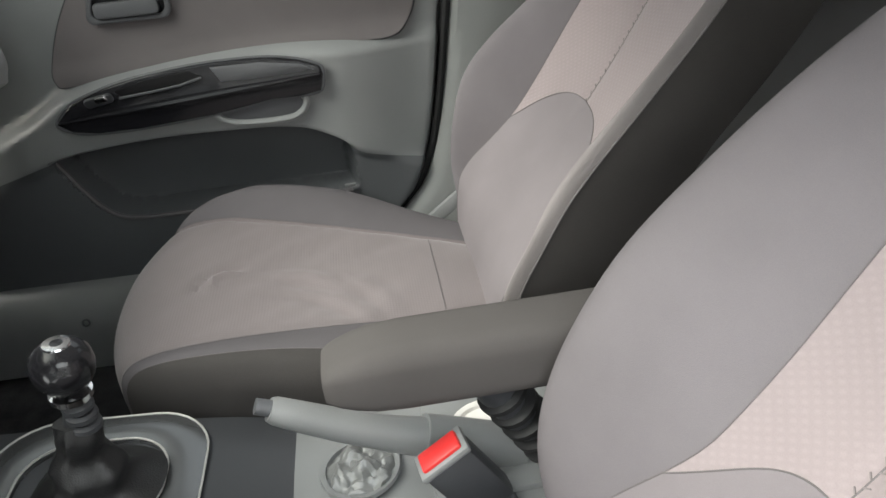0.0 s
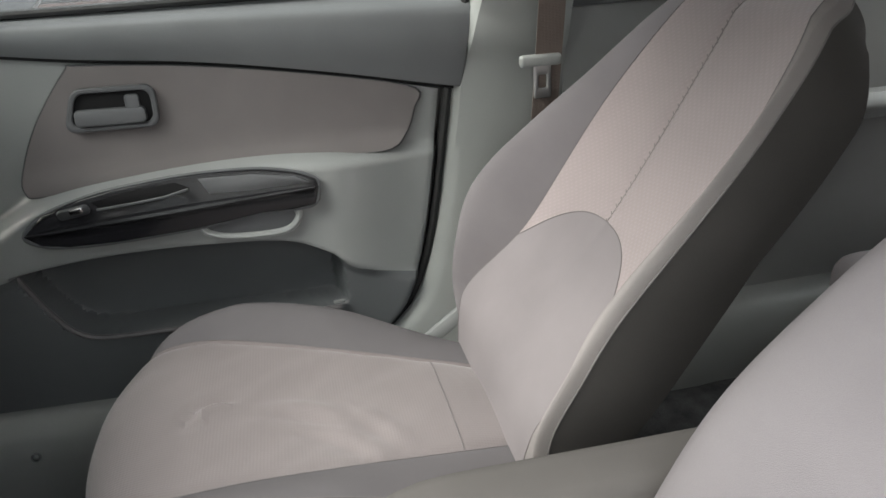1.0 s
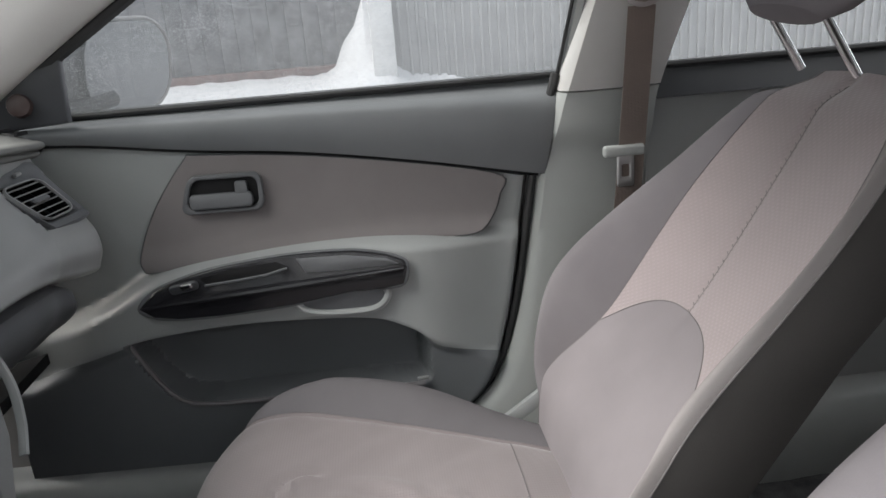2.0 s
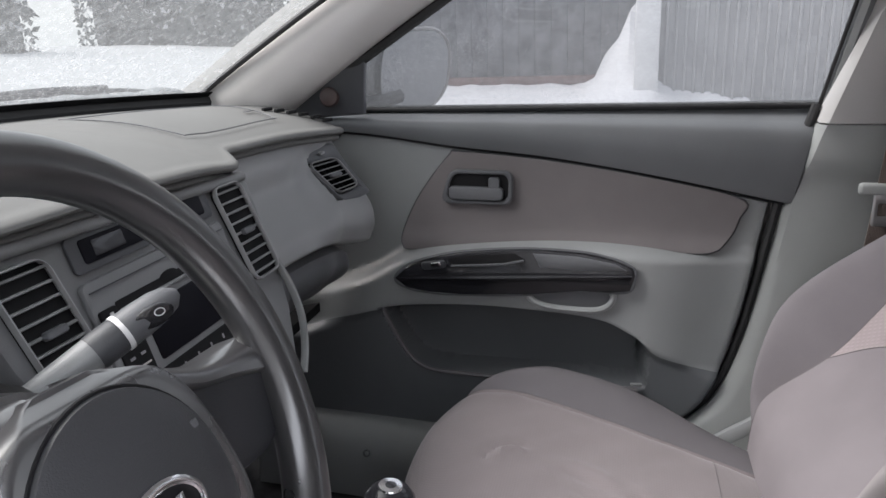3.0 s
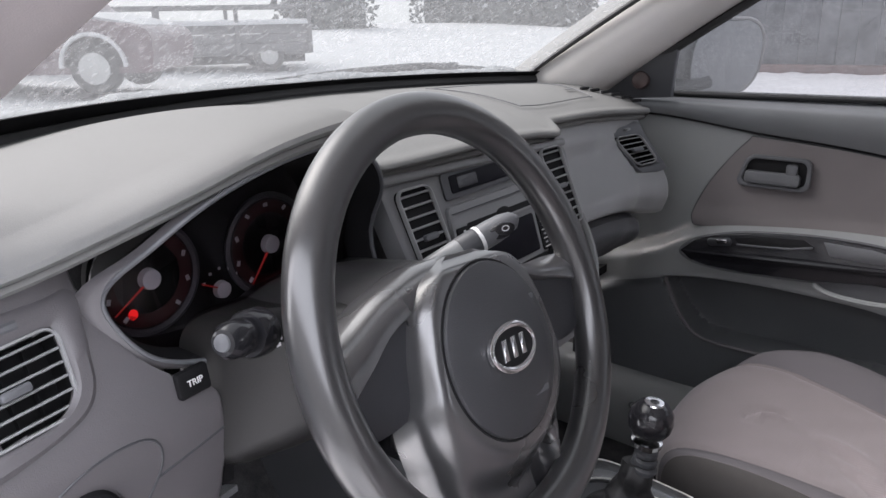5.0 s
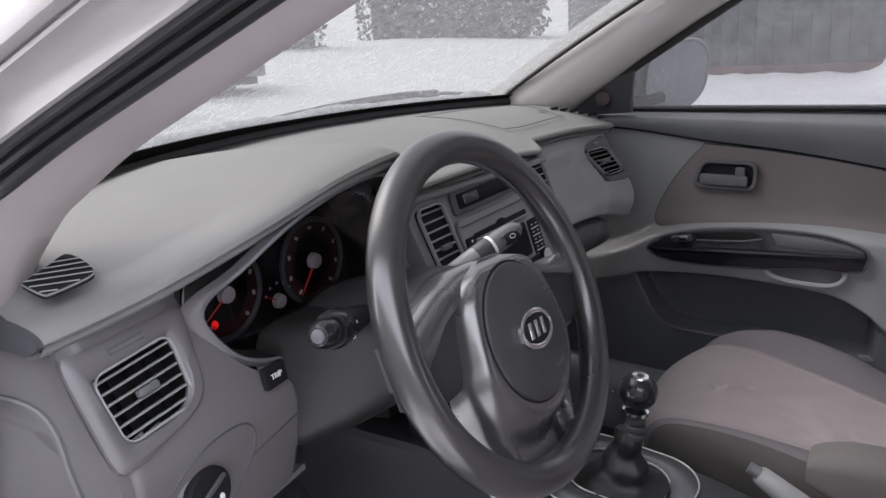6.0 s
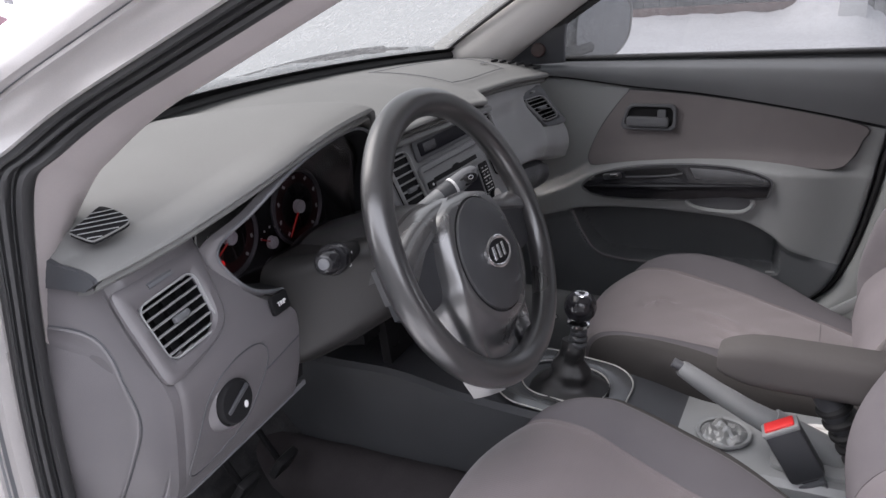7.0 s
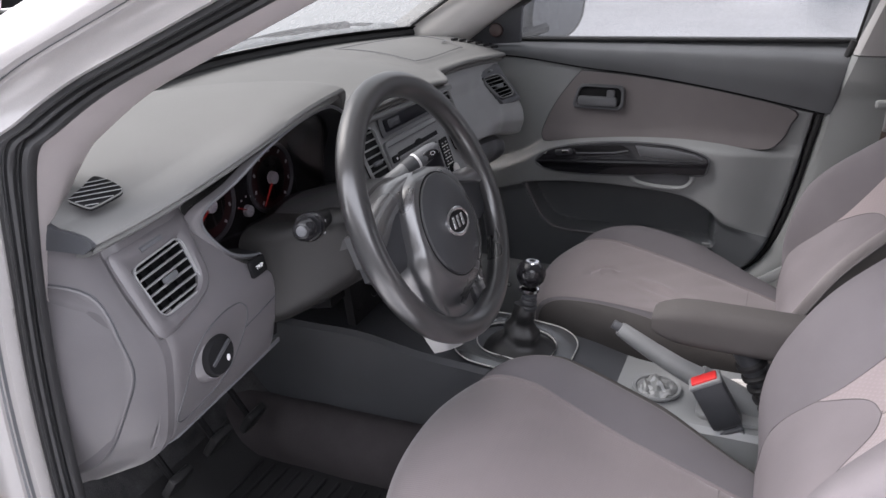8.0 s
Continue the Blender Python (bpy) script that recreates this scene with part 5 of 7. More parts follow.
# end cap towards the door opening
def cap_point(u, v):
    z = 0.684 - 0.416 * v
    y0 = curve([(0.26, 1.0), (0.30, 0.93), (0.35, 0.85), (0.40, 0.802), (0.45, 0.780), (0.50, 0.768), (0.545, 0.762), (0.569, 0.770), (0.587, 0.785), (0.622, 0.808), (0.67, 0.831), (0.69, 0.838)], z)
    y = y0 + (1.08 - y0) * u
    x = -0.708 - 0.058 * smooth(0.0, 0.55, u) - 0.006 * u + 0.02 * smooth(0.5, 1.0, v)
    return V(x, y, z)


cap = part("end_cap", slab(cap_point, 30, 30, (0.012, 0, 0)), PLASTIC_DARKENED, dash, "grey dashboard end cap facing the doorway")
FUSE = [(0.955, 0.646), (0.90, 0.640), (0.848, 0.620), (0.820, 0.575), (0.808, 0.520), (0.830, 0.462), (0.877, 0.386), (0.93, 0.338), (0.98, 0.33), (1.02, 0.42), (1.02, 0.60)]


def cap_x(y, z):
    v = (0.684 - z) / 0.416
    y0 = cap_point(0, v).y
    return cap_point(max(0, min(1, (y - y0) / (1.08 - y0))), v).x


fuse = spline([(p[0], p[1], 0) for p in FUSE], 50, True)
part("fuse_cover", plate([(p.x, p.y) for p in fuse], lambda a, b, c=0.0: V(cap_x(a, b) - c, a, b), 0.004, 0.002), PLASTIC_DARKENED, cap, "removable grey fuse box cover")
part("fuse_gap", tube([V(cap_x(p.x, p.y) - 0.0005, p.x, p.y) for p in fuse], 0.0013, 6, closed=True), PLASTIC_DARK, cap)

# light range and switch knob
swp = basis((-0.622, 0.771, 0.497), (1, 0.05, 0), (0, 0.05, 1))
pod = part("switch_pod", turned([(0.040, 0), (0.037, 0.010), (0.031, 0.016), (0.030, 0.006)], swp(0, 0, -0.006), swp(0, 0, 1) - swp(0, 0, 0), 28), PLASTIC_DARKENED, fascia_l, "grey round switch surround")
dial = part("switch_dial", turned([(0.029, 0), (0.0285, 0.016), (0.026, 0.019), (0.005, 0.019)], swp(0, 0, -0.002), swp(0, 0, 1) - swp(0, 0, 0), 28), BLACK, fascia_l, "black round light switch")
part("dial_ridge", box(swp(0, 0.004, 0.018), (0.044, 0.004, 0.006), 0.0015, Euler((0, radians(-30), 0)).to_matrix()), PLASTIC_DARK, dial)
part("dial_mark", plate(oval(0.007, 0.010, 12), lambda a, b, c=0.0: swp(a + 0.012, b - 0.010, c + 0.0172), 0.0004, 0.0001), WHITE_PRINT, dial)
SW = [(0.010, 0.050), (0.055, 0.052), (0.072, 0.034), (0.064, 0.0), (0.025, -0.052), (-0.040, -0.078), (-0.066, -0.066), (-0.050, -0.010), (-0.030, 0.030)]


def on_left(x, z):
    """The point of the driver's fascia at a place across and a height."""
    u = (x + 0.708) / 0.285
    top = LEFT_TOP(x)
    low = 0.385 + 0.05 * u
    return left_point(u, (z - top.z) / (low - top.z))


part("switch_panel_gap", tube([on_left(-0.622 + p.x, 0.497 + p.y) + V(0, -0.0022, 0) for p in spline([(q[0], q[1], 0) for q in SW], 60, True)], 0.0012, 6, closed=True), PLASTIC_DARK, fascia_l)
part("fascia_gap", tube([on_left(-0.555 + 0.08 * k / 12, 0.503 + 0.020 * k / 12) + V(0, -0.0022, 0) for k in range(13)], 0.0012, 6), PLASTIC_DARK, fascia_l)
part("column_gap", slab(lambda u, v: V(-0.476 + 0.014 * u, 0.768 + 0.02 * v, 0.560 - 0.12 * v), 2, 8, (0, 0.01, 0)), BLACK, dash)


# ---- instrument binnacle ----
# opening outline, a to the right and b up
OPEN = [(-0.557, 0.663), (-0.549, 0.632), (-0.532, 0.607), (-0.508, 0.593), (-0.478, 0.587), (-0.43, 0.582), (-0.30, 0.565), (-0.250, 0.565), (-0.242, 0.60), (-0.252, 0.687), (-0.264, 0.722), (-0.292, 0.757),
        (-0.34, 0.776), (-0.42, 0.767), (-0.50, 0.738), (-0.545, 0.698)]


def open_y(x, z):
    """The opening leans: its top reaches over the dials."""
    return curve([(0.53, 0.764), (0.58, 0.766), (0.65, 0.778), (0.72, 0.752), (0.79, 0.725)], z) + 0.026 * smooth(-0.5, -0.6, x) * smooth(0.6, 0.68, z) - 0.012 * smooth(-0.32, -0.26, x) * smooth(0.66, 0.74, z) + 0.020 * smooth(-0.44, -0.53, x) * (1 - smooth(0.66, 0.72, z))


binn = thing("instrument_cluster", (-0.40, 0.88, 0.60), "dark instrument cluster with two dials and lit red lamps", "instruments")
ring0 = spline([(a, b, 0) for a, b in OPEN], 72, True)
cen = V(-0.40, 0.645, 0)
loops = []
for s, dy, dz in ((1.0, -0.003, 0.0), (0.965, 0.004, 0), (0.93, 0.03, 0), (0.89, 0.10, -0.004)):
    loops.append([V(cen.x + (p.x - cen.x) * s, min(0.90, open_y(p.x, p.y) + dy) if s > 0.9 else 0.862, cen.y + (p.y - cen.y) * s + dz) for p in ring0])
flange = []
for s, dy in ((1.12, 0.016), (1.09, 0.005), (1.05, 0.000), (1.015, -0.002), (0.985, 0.003)):
    ring = []
    for p in ring0:
        k = 1 + (s - 1) * (1 - smooth(0.655, 0.71, p.y)) * (1 - smooth(-0.36, -0.26, p.x)) if s > 1 else s
        ring.append(V(cen.x + (p.x - cen.x) * k, open_y(p.x, p.y) + dy, cen.y + (p.y - cen.y) * k))
    flange.append(ring)
part("bezel_flange", loft(flange, caps=False), PLASTIC_DARKENED, binn, "smooth slate surround of the dials")
part("bezel", loft(loops, caps=False), BLACK, binn, "dark tapering instrument bezel")
part("bezel_rim", tube([V(p.x, open_y(p.x, p.y) - 0.001, p.y) for p in ring0], 0.0026, 8, closed=True), PLASTIC_MID, binn, "rounded bezel rim")
part("dial_board", loft([[V(cen.x + (p.x - cen.x) * 0.9, 0.865 + e, cen.y + (p.y - cen.y) * 0.9) for p in ring0] for e in (0.0, 0.008)]), BLACK, binn, "black dial board")
for name, gx, gz, rr, ang in (("rev_counter", -0.482, 0.653, 0.059, 213), ("speedometer", -0.329, 0.650, 0.060, 232)):
    gp = basis((gx, 0.863, gz), (1, 0, 0), (0, 0, 1))
    d = part(name, turned([(rr, 0), (rr, 0.004), (rr - 0.004, 0.006), (rr - 0.007, 0.002)], gp(0, 0, 0), (0, -1, 0), 40), PLASTIC_MID, binn, "round dial with dim red scale")
    part("dial_face", turned([(rr - 0.006, 0.0), (rr - 0.006, 0.002), (0.003, 0.002)], gp(0, 0, 0), (0, -1, 0), 40), BLACK, d)
    part("red_scale", frame_ring(oval(2 * rr - 0.018, 2 * rr - 0.018, 40), oval(2 * rr - 0.046, 2 * rr - 0.046, 40), lambda a, b, c=0.0: gp(a, b, c + 0.0022), 0.0006, 0.0002), DIAL_RED, d)
    for k in range(9):
        t = radians(230 - 280 * k / 8)
        part("scale_mark", box(gp(math.cos(t) * (rr - 0.014), math.sin(t) * (rr - 0.014), 0.0034), (0.004, 0.0006, 0.006), 0, Euler((0, t, 0)).to_matrix()), WHITE_PRINT, d)
    part("dial_hub", turned([(0.011, 0), (0.010, 0.008), (0.003, 0.009)], gp(0, 0, 0.002), (0, -1, 0), 20), WHITE_PRINT, d, "pale dial hub")
    t = radians(ang)
    part("needle", tube([gp(0.010 * math.cos(t), 0.010 * math.sin(t), 0.007), gp((rr - 0.010) * math.cos(t), (rr - 0.010) * math.sin(t), 0.007)], [0.0014, 0.0008], 6), NEEDLE, d, "red lit needle")
part("dial_window", loft([[V(cen.x + (p.x - cen.x) * 0.93, open_y(p.x, p.y) + 0.034 + e, cen.y + (p.y - cen.y) * 0.93) for p in ring0] for e in (0.0, 0.002)]), SHADE_WINDOW, binn, "clear window over the dials, tinted for their shade")
fp = basis((-0.399, 0.862, 0.616), (1, 0, 0), (0, 0, 1))
part("fuel_hub", turned([(0.010, 0), (0.009, 0.007), (0.003, 0.008)], fp(0, 0, 0), (0, -1, 0), 16), WHITE_PRINT, binn)
part("fuel_needle", tube([fp(-0.006, 0.004, 0.006), fp(-0.026, 0.014, 0.006)], 0.0008, 6), NEEDLE, binn)
for k in range(5):
    t = radians(150 - 30 * k)
    part("fuel_mark", box(fp(0.024 * math.cos(t), 0.024 * math.sin(t), 0.002), (0.003, 0.0005, 0.003), 0), WHITE_PRINT, binn)
part("warning_lamp", plate(oval(0.011, 0.011, 16), lambda a, b, c=0.0: V(-0.503 + a, 0.861 - c, 0.621 + b), 0.0008, 0.0002), WARNING, binn, "lit red warning lamp")
part("warning_lamp", plate(oval(0.013, 0.009, 16), lambda a, b, c=0.0: V(-0.497 + a, 0.856 - c, 0.590 + b), 0.0008, 0.0002), WARNING_DIM, binn, "dim red warning lamp")
# trip button below the dials
tp = basis((-0.508, 0.768, 0.579), (1, 0.05, 0.02), (0, 0.15, 1))
trip = thing("trip_button", tp(0, 0, 0), "black trip meter button with white lettering", "button")
part("button", plate(rounded(0.034, 0.026, 0.003), tp, 0.006, 0.002), BLACK, trip)
letters("trip_lettering", "TRIP", 0.0085, lambda a, b, c=0.0: tp(a, b, c + 0.0062), WHITE_PRINT, trip)


# ---- steering column, lower panels ----
cl = []
for t, w, h in ((0.0, 0.062, 0.066), (0.10, 0.082, 0.088), (0.5, 0.100, 0.104), (1.0, 0.112, 0.112)):
    c = mixv(V(-0.355, 0.630, 0.596), V(-0.355, 0.83, 0.524), t)
    cl.append([c + V(a * w / 0.08, -0.15 * b * h / 0.08, b * h / 0.08) for a, b in rounded(0.16, 0.15, 0.070, 8)])
upper = [lp[:18] for lp in cl]
col = part("column_shroud", loft(upper), SHROUD_SKIN, dash, "satin charcoal upper steering column shroud")
low_shroud = []
for y, z, w, h in ((0.640, 0.592, 0.120, 0.100), (0.652, 0.588, 0.150, 0.125), (0.70, 0.570, 0.206, 0.150), (0.752, 0.550, 0.252, 0.164), (0.82, 0.532, 0.262, 0.180)):
    low_shroud.append([V(-0.357 + a, y - 0.12 * b, z + b) for a, b in rounded(w, h, 0.030, 6)])
part("column_shroud_lower", loft(low_shroud), SHADED_SHROUD, dash, "charcoal lower steering column shroud, shade put into its colour")
part("shroud_seam", tube([V(-0.357 - 0.0995, 0.705, 0.602), V(-0.357 - 0.1165, 0.76, 0.590), V(-0.357 - 0.119, 0.80, 0.584)], 0.0015, 6), BLACK, dash)


def knee_point(u, v):
    x = -0.475 + 0.30 * u
    return V(x, 0.845 + 0.05 * v + 0.02 * (1 - smooth(0, 0.1, u)), 0.56 - 0.165 * v + 0.02 * u)


# coloured black to stand for the unlit void below the column
part("knee_panel", slab(knee_point, 16, 8, (0, 0.015, 0)), BLACK, dash, "panel under the steering column, blackened for the dark void there")


def lower_left_point(u, v):
    x = -0.695 + 0.235 * u
    a = left_point(0.035 + 0.86 * u, 1.0)
    return V(x, a.y - 0.002 + 0.10 * v, a.z - 0.005 - 0.04 * v)


part("under_edge", slab(lower_left_point, 12, 6, (0, 0, 0.008)), PLASTIC_MID, dash)

# stalks
lst = thing("light_stalk", (-0.45, 0.66, 0.63), "black light and indicator stalk with worn tip", "stalk")
d = (V(-0.572, 0.638, 0.670) - V(-0.43, 0.69, 0.635))
s0 = V(-0.43, 0.69, 0.635)
part("stalk_arm", tube([s0 + d * t for t in (0, 0.2, 0.4, 0.52)], [0.011, 0.013, 0.016, 0.018], 16), BLACK, lst)
part("stalk_collar", turned([(0.018, 0), (0.020, 0.004), (0.020, 0.020), (0.018, 0.024)], s0 + d * 0.52, d, 20), GLOSS_BLACK, lst)
part("stalk_tip", turned([(0.014, 0), (0.0155, 0.006), (0.0145, 0.020), (0.010, 0.027), (0.003, 0.029)], s0 + d * 0.70, d, 20), GLOSS_BLACK, lst, "rounded stalk end with bright wear")
part("stalk_cap", turned([(0.0075, 0), (0.0065, 0.003), (0.002, 0.0045)], s0 + d * 0.70 + d.normalized() * 0.0265, d, 20), PLASTIC_MID, lst)
for k, (a, b) in enumerate(((0.0, 0.3), (0.35, 0.3), (0.7, 0.2), (1.0, 0.3))):
    part("stalk_mark", box(s0 + d * (0.44 + 0.02 * k) + V(0.0, -0.017, 0.006 - 0.005 * k), (0.004, 0.001, 0.003), 0), WHITE_PRINT, lst)
wst = thing("wiper_stalk", (-0.27, 0.67, 0.62), "grey wiper stalk with black tip and white symbols", "stalk")
w0, w1 = V(-0.285, 0.70, 0.618), V(-0.170, 0.640, 0.668)
part("stalk_arm", tube([mixv(w0, w1, t) for t in (0, 0.3, 0.55)], [0.0100, 0.0125, 0.0140], 16), PLASTIC, wst, "grey stalk arm")
part("stalk_collar", tube([mixv(w0, w1, t) for t in (0.55, 0.58, 0.70, 0.72)], [0.0145, 0.0150, 0.0150, 0.0145], 16), PLASTIC_DARK, wst)
part("stalk_ring", tube([mixv(w0, w1, t) for t in (0.72, 0.75)], [0.0156, 0.0156], 16), WHITE_PRINT, wst)
part("stalk_tip", tube([mixv(w0, w1, t) for t in (0.75, 0.86, 0.98, 1.07, 1.12)], [0.0150, 0.0150, 0.0138, 0.0105, 0.004], 16), PLASTIC_MID, wst, "dark grey stalk tip")
part("tip_face", plate(oval(0.032, 0.018, 20), basis(mixv(w0, w1, 0.91) + V(-0.0065, -0.0108, 0.002), (0.75, -0.6, 0.25), (-0.2, 0.2, 1)), 0.003, 0.001), GLOSS_BLACK, wst)
wi = basis(mixv(w0, w1, 0.94) + V(-0.0083, -0.0136, 0.0035), (0.75, -0.6, 0.1), (-0.2, 0.2, 1))
part("wiper_symbol", frame_ring(oval(0.009, 0.007, 16), oval(0.007, 0.005, 16), wi, 0.0008, 0.0003), WHITE_PRINT, wst)

# ---- steering wheel ----
wheel = thing("steering_wheel", (-0.355, 0.575, 0.60), "dark grey three-spoke steering wheel, worn shiny", "steering wheel")
WT = radians(22.4)
ROT = radians(4)
w_right, w_up = V(1, 0, 0), V(0, math.sin(WT), math.cos(WT))
wp = basis((-0.355, 0.551, 0.641), w_right * math.cos(ROT) - w_up * math.sin(ROT), w_up * math.cos(ROT) + w_right * math.sin(ROT))
WR = 0.186
part("rim", tube([wp(WR * math.cos(t), WR * math.sin(t), 0) for t in (2 * math.pi * k / 96 for k in range(96))], 0.0192, 18, closed=True, up=wp(0, 0, 1) - wp(0, 0, 0), flat=0.95), WHEEL_SKIN, wheel, "smooth worn steering wheel rim")
# hub and lower spoke: one moulded body, a collar round the cover that flows down to the rim
HALF = [(-0.200, 0.076), (-0.188, 0.077), (-0.147, 0.085), (-0.110, 0.095), (-0.080, 0.104), (-0.058, 0.106), (-0.040, 0.100), (-0.010, 0.093), (0.020, 0.083), (0.038, 0.069), (0.048, 0.052), (0.058, 0.024)]


def hub_point(w, v):
    u = 2 * w - 1
    b = 0.058 - 0.254 * v
    k = abs(u)
    a = curve(HALF, b) * (1 if u > 0 else -1) * (k + 0.10 * math.sin(math.pi * k)) - 0.004
    rho = math.hypot((a + 0.007) / 0.0735, (b + 0.031) / 0.077)
    web = curve([(-0.20, -0.004), (-0.17, -0.008), (-0.13, -0.006), (-0.08, 0.004), (0.0, 0.010), (0.06, 0.006)], b)
    c = mixf(0.0190, web, smooth(1.10, 1.60, rho))
    c += 0.005 * math.exp(-(((k - 0.72) / 0.13) ** 2)) * smooth(-0.09, -0.14, b)
    # thumb slot to one side of the lower spoke
    s = (abs((a - 0.040) / 0.019) ** 4 + abs((b + 0.158) / 0.030) ** 4) ** 0.25
    c -= 0.016 * smooth(1.12, 0.82, s)
    if k > 0.72:
        q = (k - 0.72) / 0.28
        c -= 0.026 * (1 - math.sqrt(max(0.0, 1 - q * q)))
    top = smooth(0.040, 0.056, b)
    return wp(a, b, c - 0.016 * top * top)


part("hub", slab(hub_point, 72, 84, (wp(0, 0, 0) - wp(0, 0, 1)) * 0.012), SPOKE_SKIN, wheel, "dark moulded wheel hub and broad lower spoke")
PADO = [(a - 0.007, b) for a, b in oval(0.147, 0.154, 56)]
padb = part("airbag_cover", loft([[wp(a * s, b * s - 0.031, c) for a, b in PADO] for s, c in ((1.0, 0.008), (1.0, 0.0195), (0.985, 0.0225), (0.93, 0.0245), (0.7, 0.029), (0.4, 0.031), (0.05, 0.0315))]), COVER_SKIN, wheel, "oval charcoal airbag cover")
part("cover_groove", tube([wp(a * 1.012, b * 1.012 - 0.031, 0.0185) for a, b in PADO], 0.0016, 6, closed=True), BLACK, wheel)
SPOKE_HI = {-1: [(0.0, 0.060), (0.05, 0.058), (0.08, 0.051), (0.105, 0.043), (0.146, 0.024), (0.180, 0.014)], 1: [(0.0, 0.060), (0.04, 0.054), (0.066, 0.044), (0.10, 0.031), (0.129, 0.025), (0.180, 0.026)]}
SPOKE_LO = {-1: [(0.0, 0.040), (0.057, 0.030), (0.104, 0.016), (0.138, -0.006), (0.180, -0.030)], 1: [(0.0, 0.040), (0.057, 0.030), (0.100, 0.014), (0.138, 0.006), (0.180, -0.006)]}
SPOKE_BOT = [(0.040, -0.020), (0.070, -0.046), (0.090, -0.054), (0.120, -0.061), (0.150, -0.060), (0.180, -0.048)]
for sx in (-1, 1):
    # upper spoke: a shiny rounded shoulder above a matt recessed cheek
    shoulder, cheek = [], []
    for k in range(25):
        a = 0.020 + 0.158 * k / 24
        hi, lo, bot = curve(SPOKE_HI[sx], a), curve(SPOKE_LO[sx], a), curve(SPOKE_BOT, a)
        c = curve([(0.02, 0.010), (0.06, 0.004), (0.09, 0.003), (0.12, 0.001), (0.16, 0.003), (0.18, 0.006)], a)
        lp = [wp(sx * a, hi, c - 0.044), wp(sx * a, hi, c - 0.020)]
        for j in range(1, 13):
            g = j / 12
            lp.append(wp(sx * a, hi + (lo - hi) * (1 - math.cos(g * math.pi / 2)) * 0.55 + (lo - hi) * g * 0.45, c - 0.020 + 0.020 * math.sin(min(1.0, g * 1.25) * math.pi / 2)))
        shoulder.append(lp + [wp(sx * a, lo - 0.003, c - 0.003), wp(sx * a, lo - 0.004, c - 0.010), wp(sx * a, lo, c - 0.044)])
        if a > 0.045:
            cheek.append([wp(sx * a, lo, c - 0.040), wp(sx * a, lo, c - 0.005), wp(sx * a, mixf(lo, bot, 0.4), c - 0.008), wp(sx * a, mixf(lo, bot, 0.86), c - 0.009), wp(sx * a, mixf(lo, bot, 0.96), c - 0.012), wp(sx * a, bot, c - 0.020), wp(sx * a, bot, c - 0.040)])
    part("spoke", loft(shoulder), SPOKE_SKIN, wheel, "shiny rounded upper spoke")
    part("spoke_cheek", loft(cheek), CHEEK_SKIN, wheel, "matt recessed spoke panel")
# chrome tube stands in for the gloss highlight at the slot's foot
part("slot_glint", tube(spline([wp(0.026, -0.184, -0.004), wp(0.040, -0.190, -0.003), wp(0.054, -0.186, -0.004), wp(0.060, -0.170, -0.005)], 16), 0.0026, 8), CHROME, wheel, "chrome tube for the glint in the thumb slot")
# badge: a plain chrome oval with a dark field and bars
bp = basis(wp(-0.010, -0.031, 0.0312), w_right * math.cos(ROT) - w_up * math.sin(ROT), w_up * math.cos(ROT) + w_right * math.sin(ROT))
badge = part("badge", plate(oval(0.062, 0.038, 32), bp, 0.003, 0.0015), BLACK, wheel, "oval badge with chrome rim")
part("badge_rim", frame_ring(oval(0.067, 0.043, 32), oval(0.056, 0.032, 32), bp, 0.005, 0.001), CHROME, badge)
for a in (-0.014, -0.001, 0.012):
    part("badge_bar", plate([(a - 0.0045, -0.009), (a + 0.0025, -0.009), (a + 0.0045, 0.009), (a - 0.0025, 0.009)], lambda p, q, c=0.0: bp(p, q, c + 0.003), 0.0022, 0.0008), CHROME, badge)
for sx in (-1, 1):
    part("horn_mark", box(wp(sx * 0.047, -0.002 if sx < 0 else 0.002, 0.0265), (0.006, 0.001, 0.005), 0, Euler((-WT, ROT, 0)).to_matrix()), PLASTIC_MID, padb)
part("airbag_mark", box(wp(0.020, -0.078, 0.0285), (0.022, 0.001, 0.005), 0, Euler((-WT, ROT, 0)).to_matrix()), PLASTIC_MID, padb)

# ---- seats ----
def crease(x, y):
    """Worn folds in the passenger cushion: a crescent near its front, two long wrinkles behind it."""
    h = 0.0
    r, ang = math.hypot(x - 0.338, y - 0.428), math.atan2(y - 0.428, x - 0.338)
    arc = smooth(-0.6, 0.1, ang) * (1 - smooth(1.5, 2.2, ang))
    h += arc * (0.0065 * math.exp(-(((r - 0.030) / 0.008) ** 2)) - 0.0055 * math.exp(-(((r - 0.046) / 0.010) ** 2)))
    for fx, fy, turn, half, high in ((0.352, 0.300, 1.15, 0.055, 0.0070), (0.300, 0.270, 0.95, 0.060, 0.0062), (0.325, 0.220, 0.75, 0.050, 0.0045)):
        a = (x - fx) * math.cos(turn) + (y - fy) * math.sin(turn)
        b = (y - fy) * math.cos(turn) - (x - fx) * math.sin(turn) - 3.0 * a * a
        h += high * math.exp(-((a / half) ** 2)) * (math.exp(-((b / 0.014) ** 2)) - 0.8 * math.exp(-(((b - 0.026) / 0.013) ** 2)))
    return h


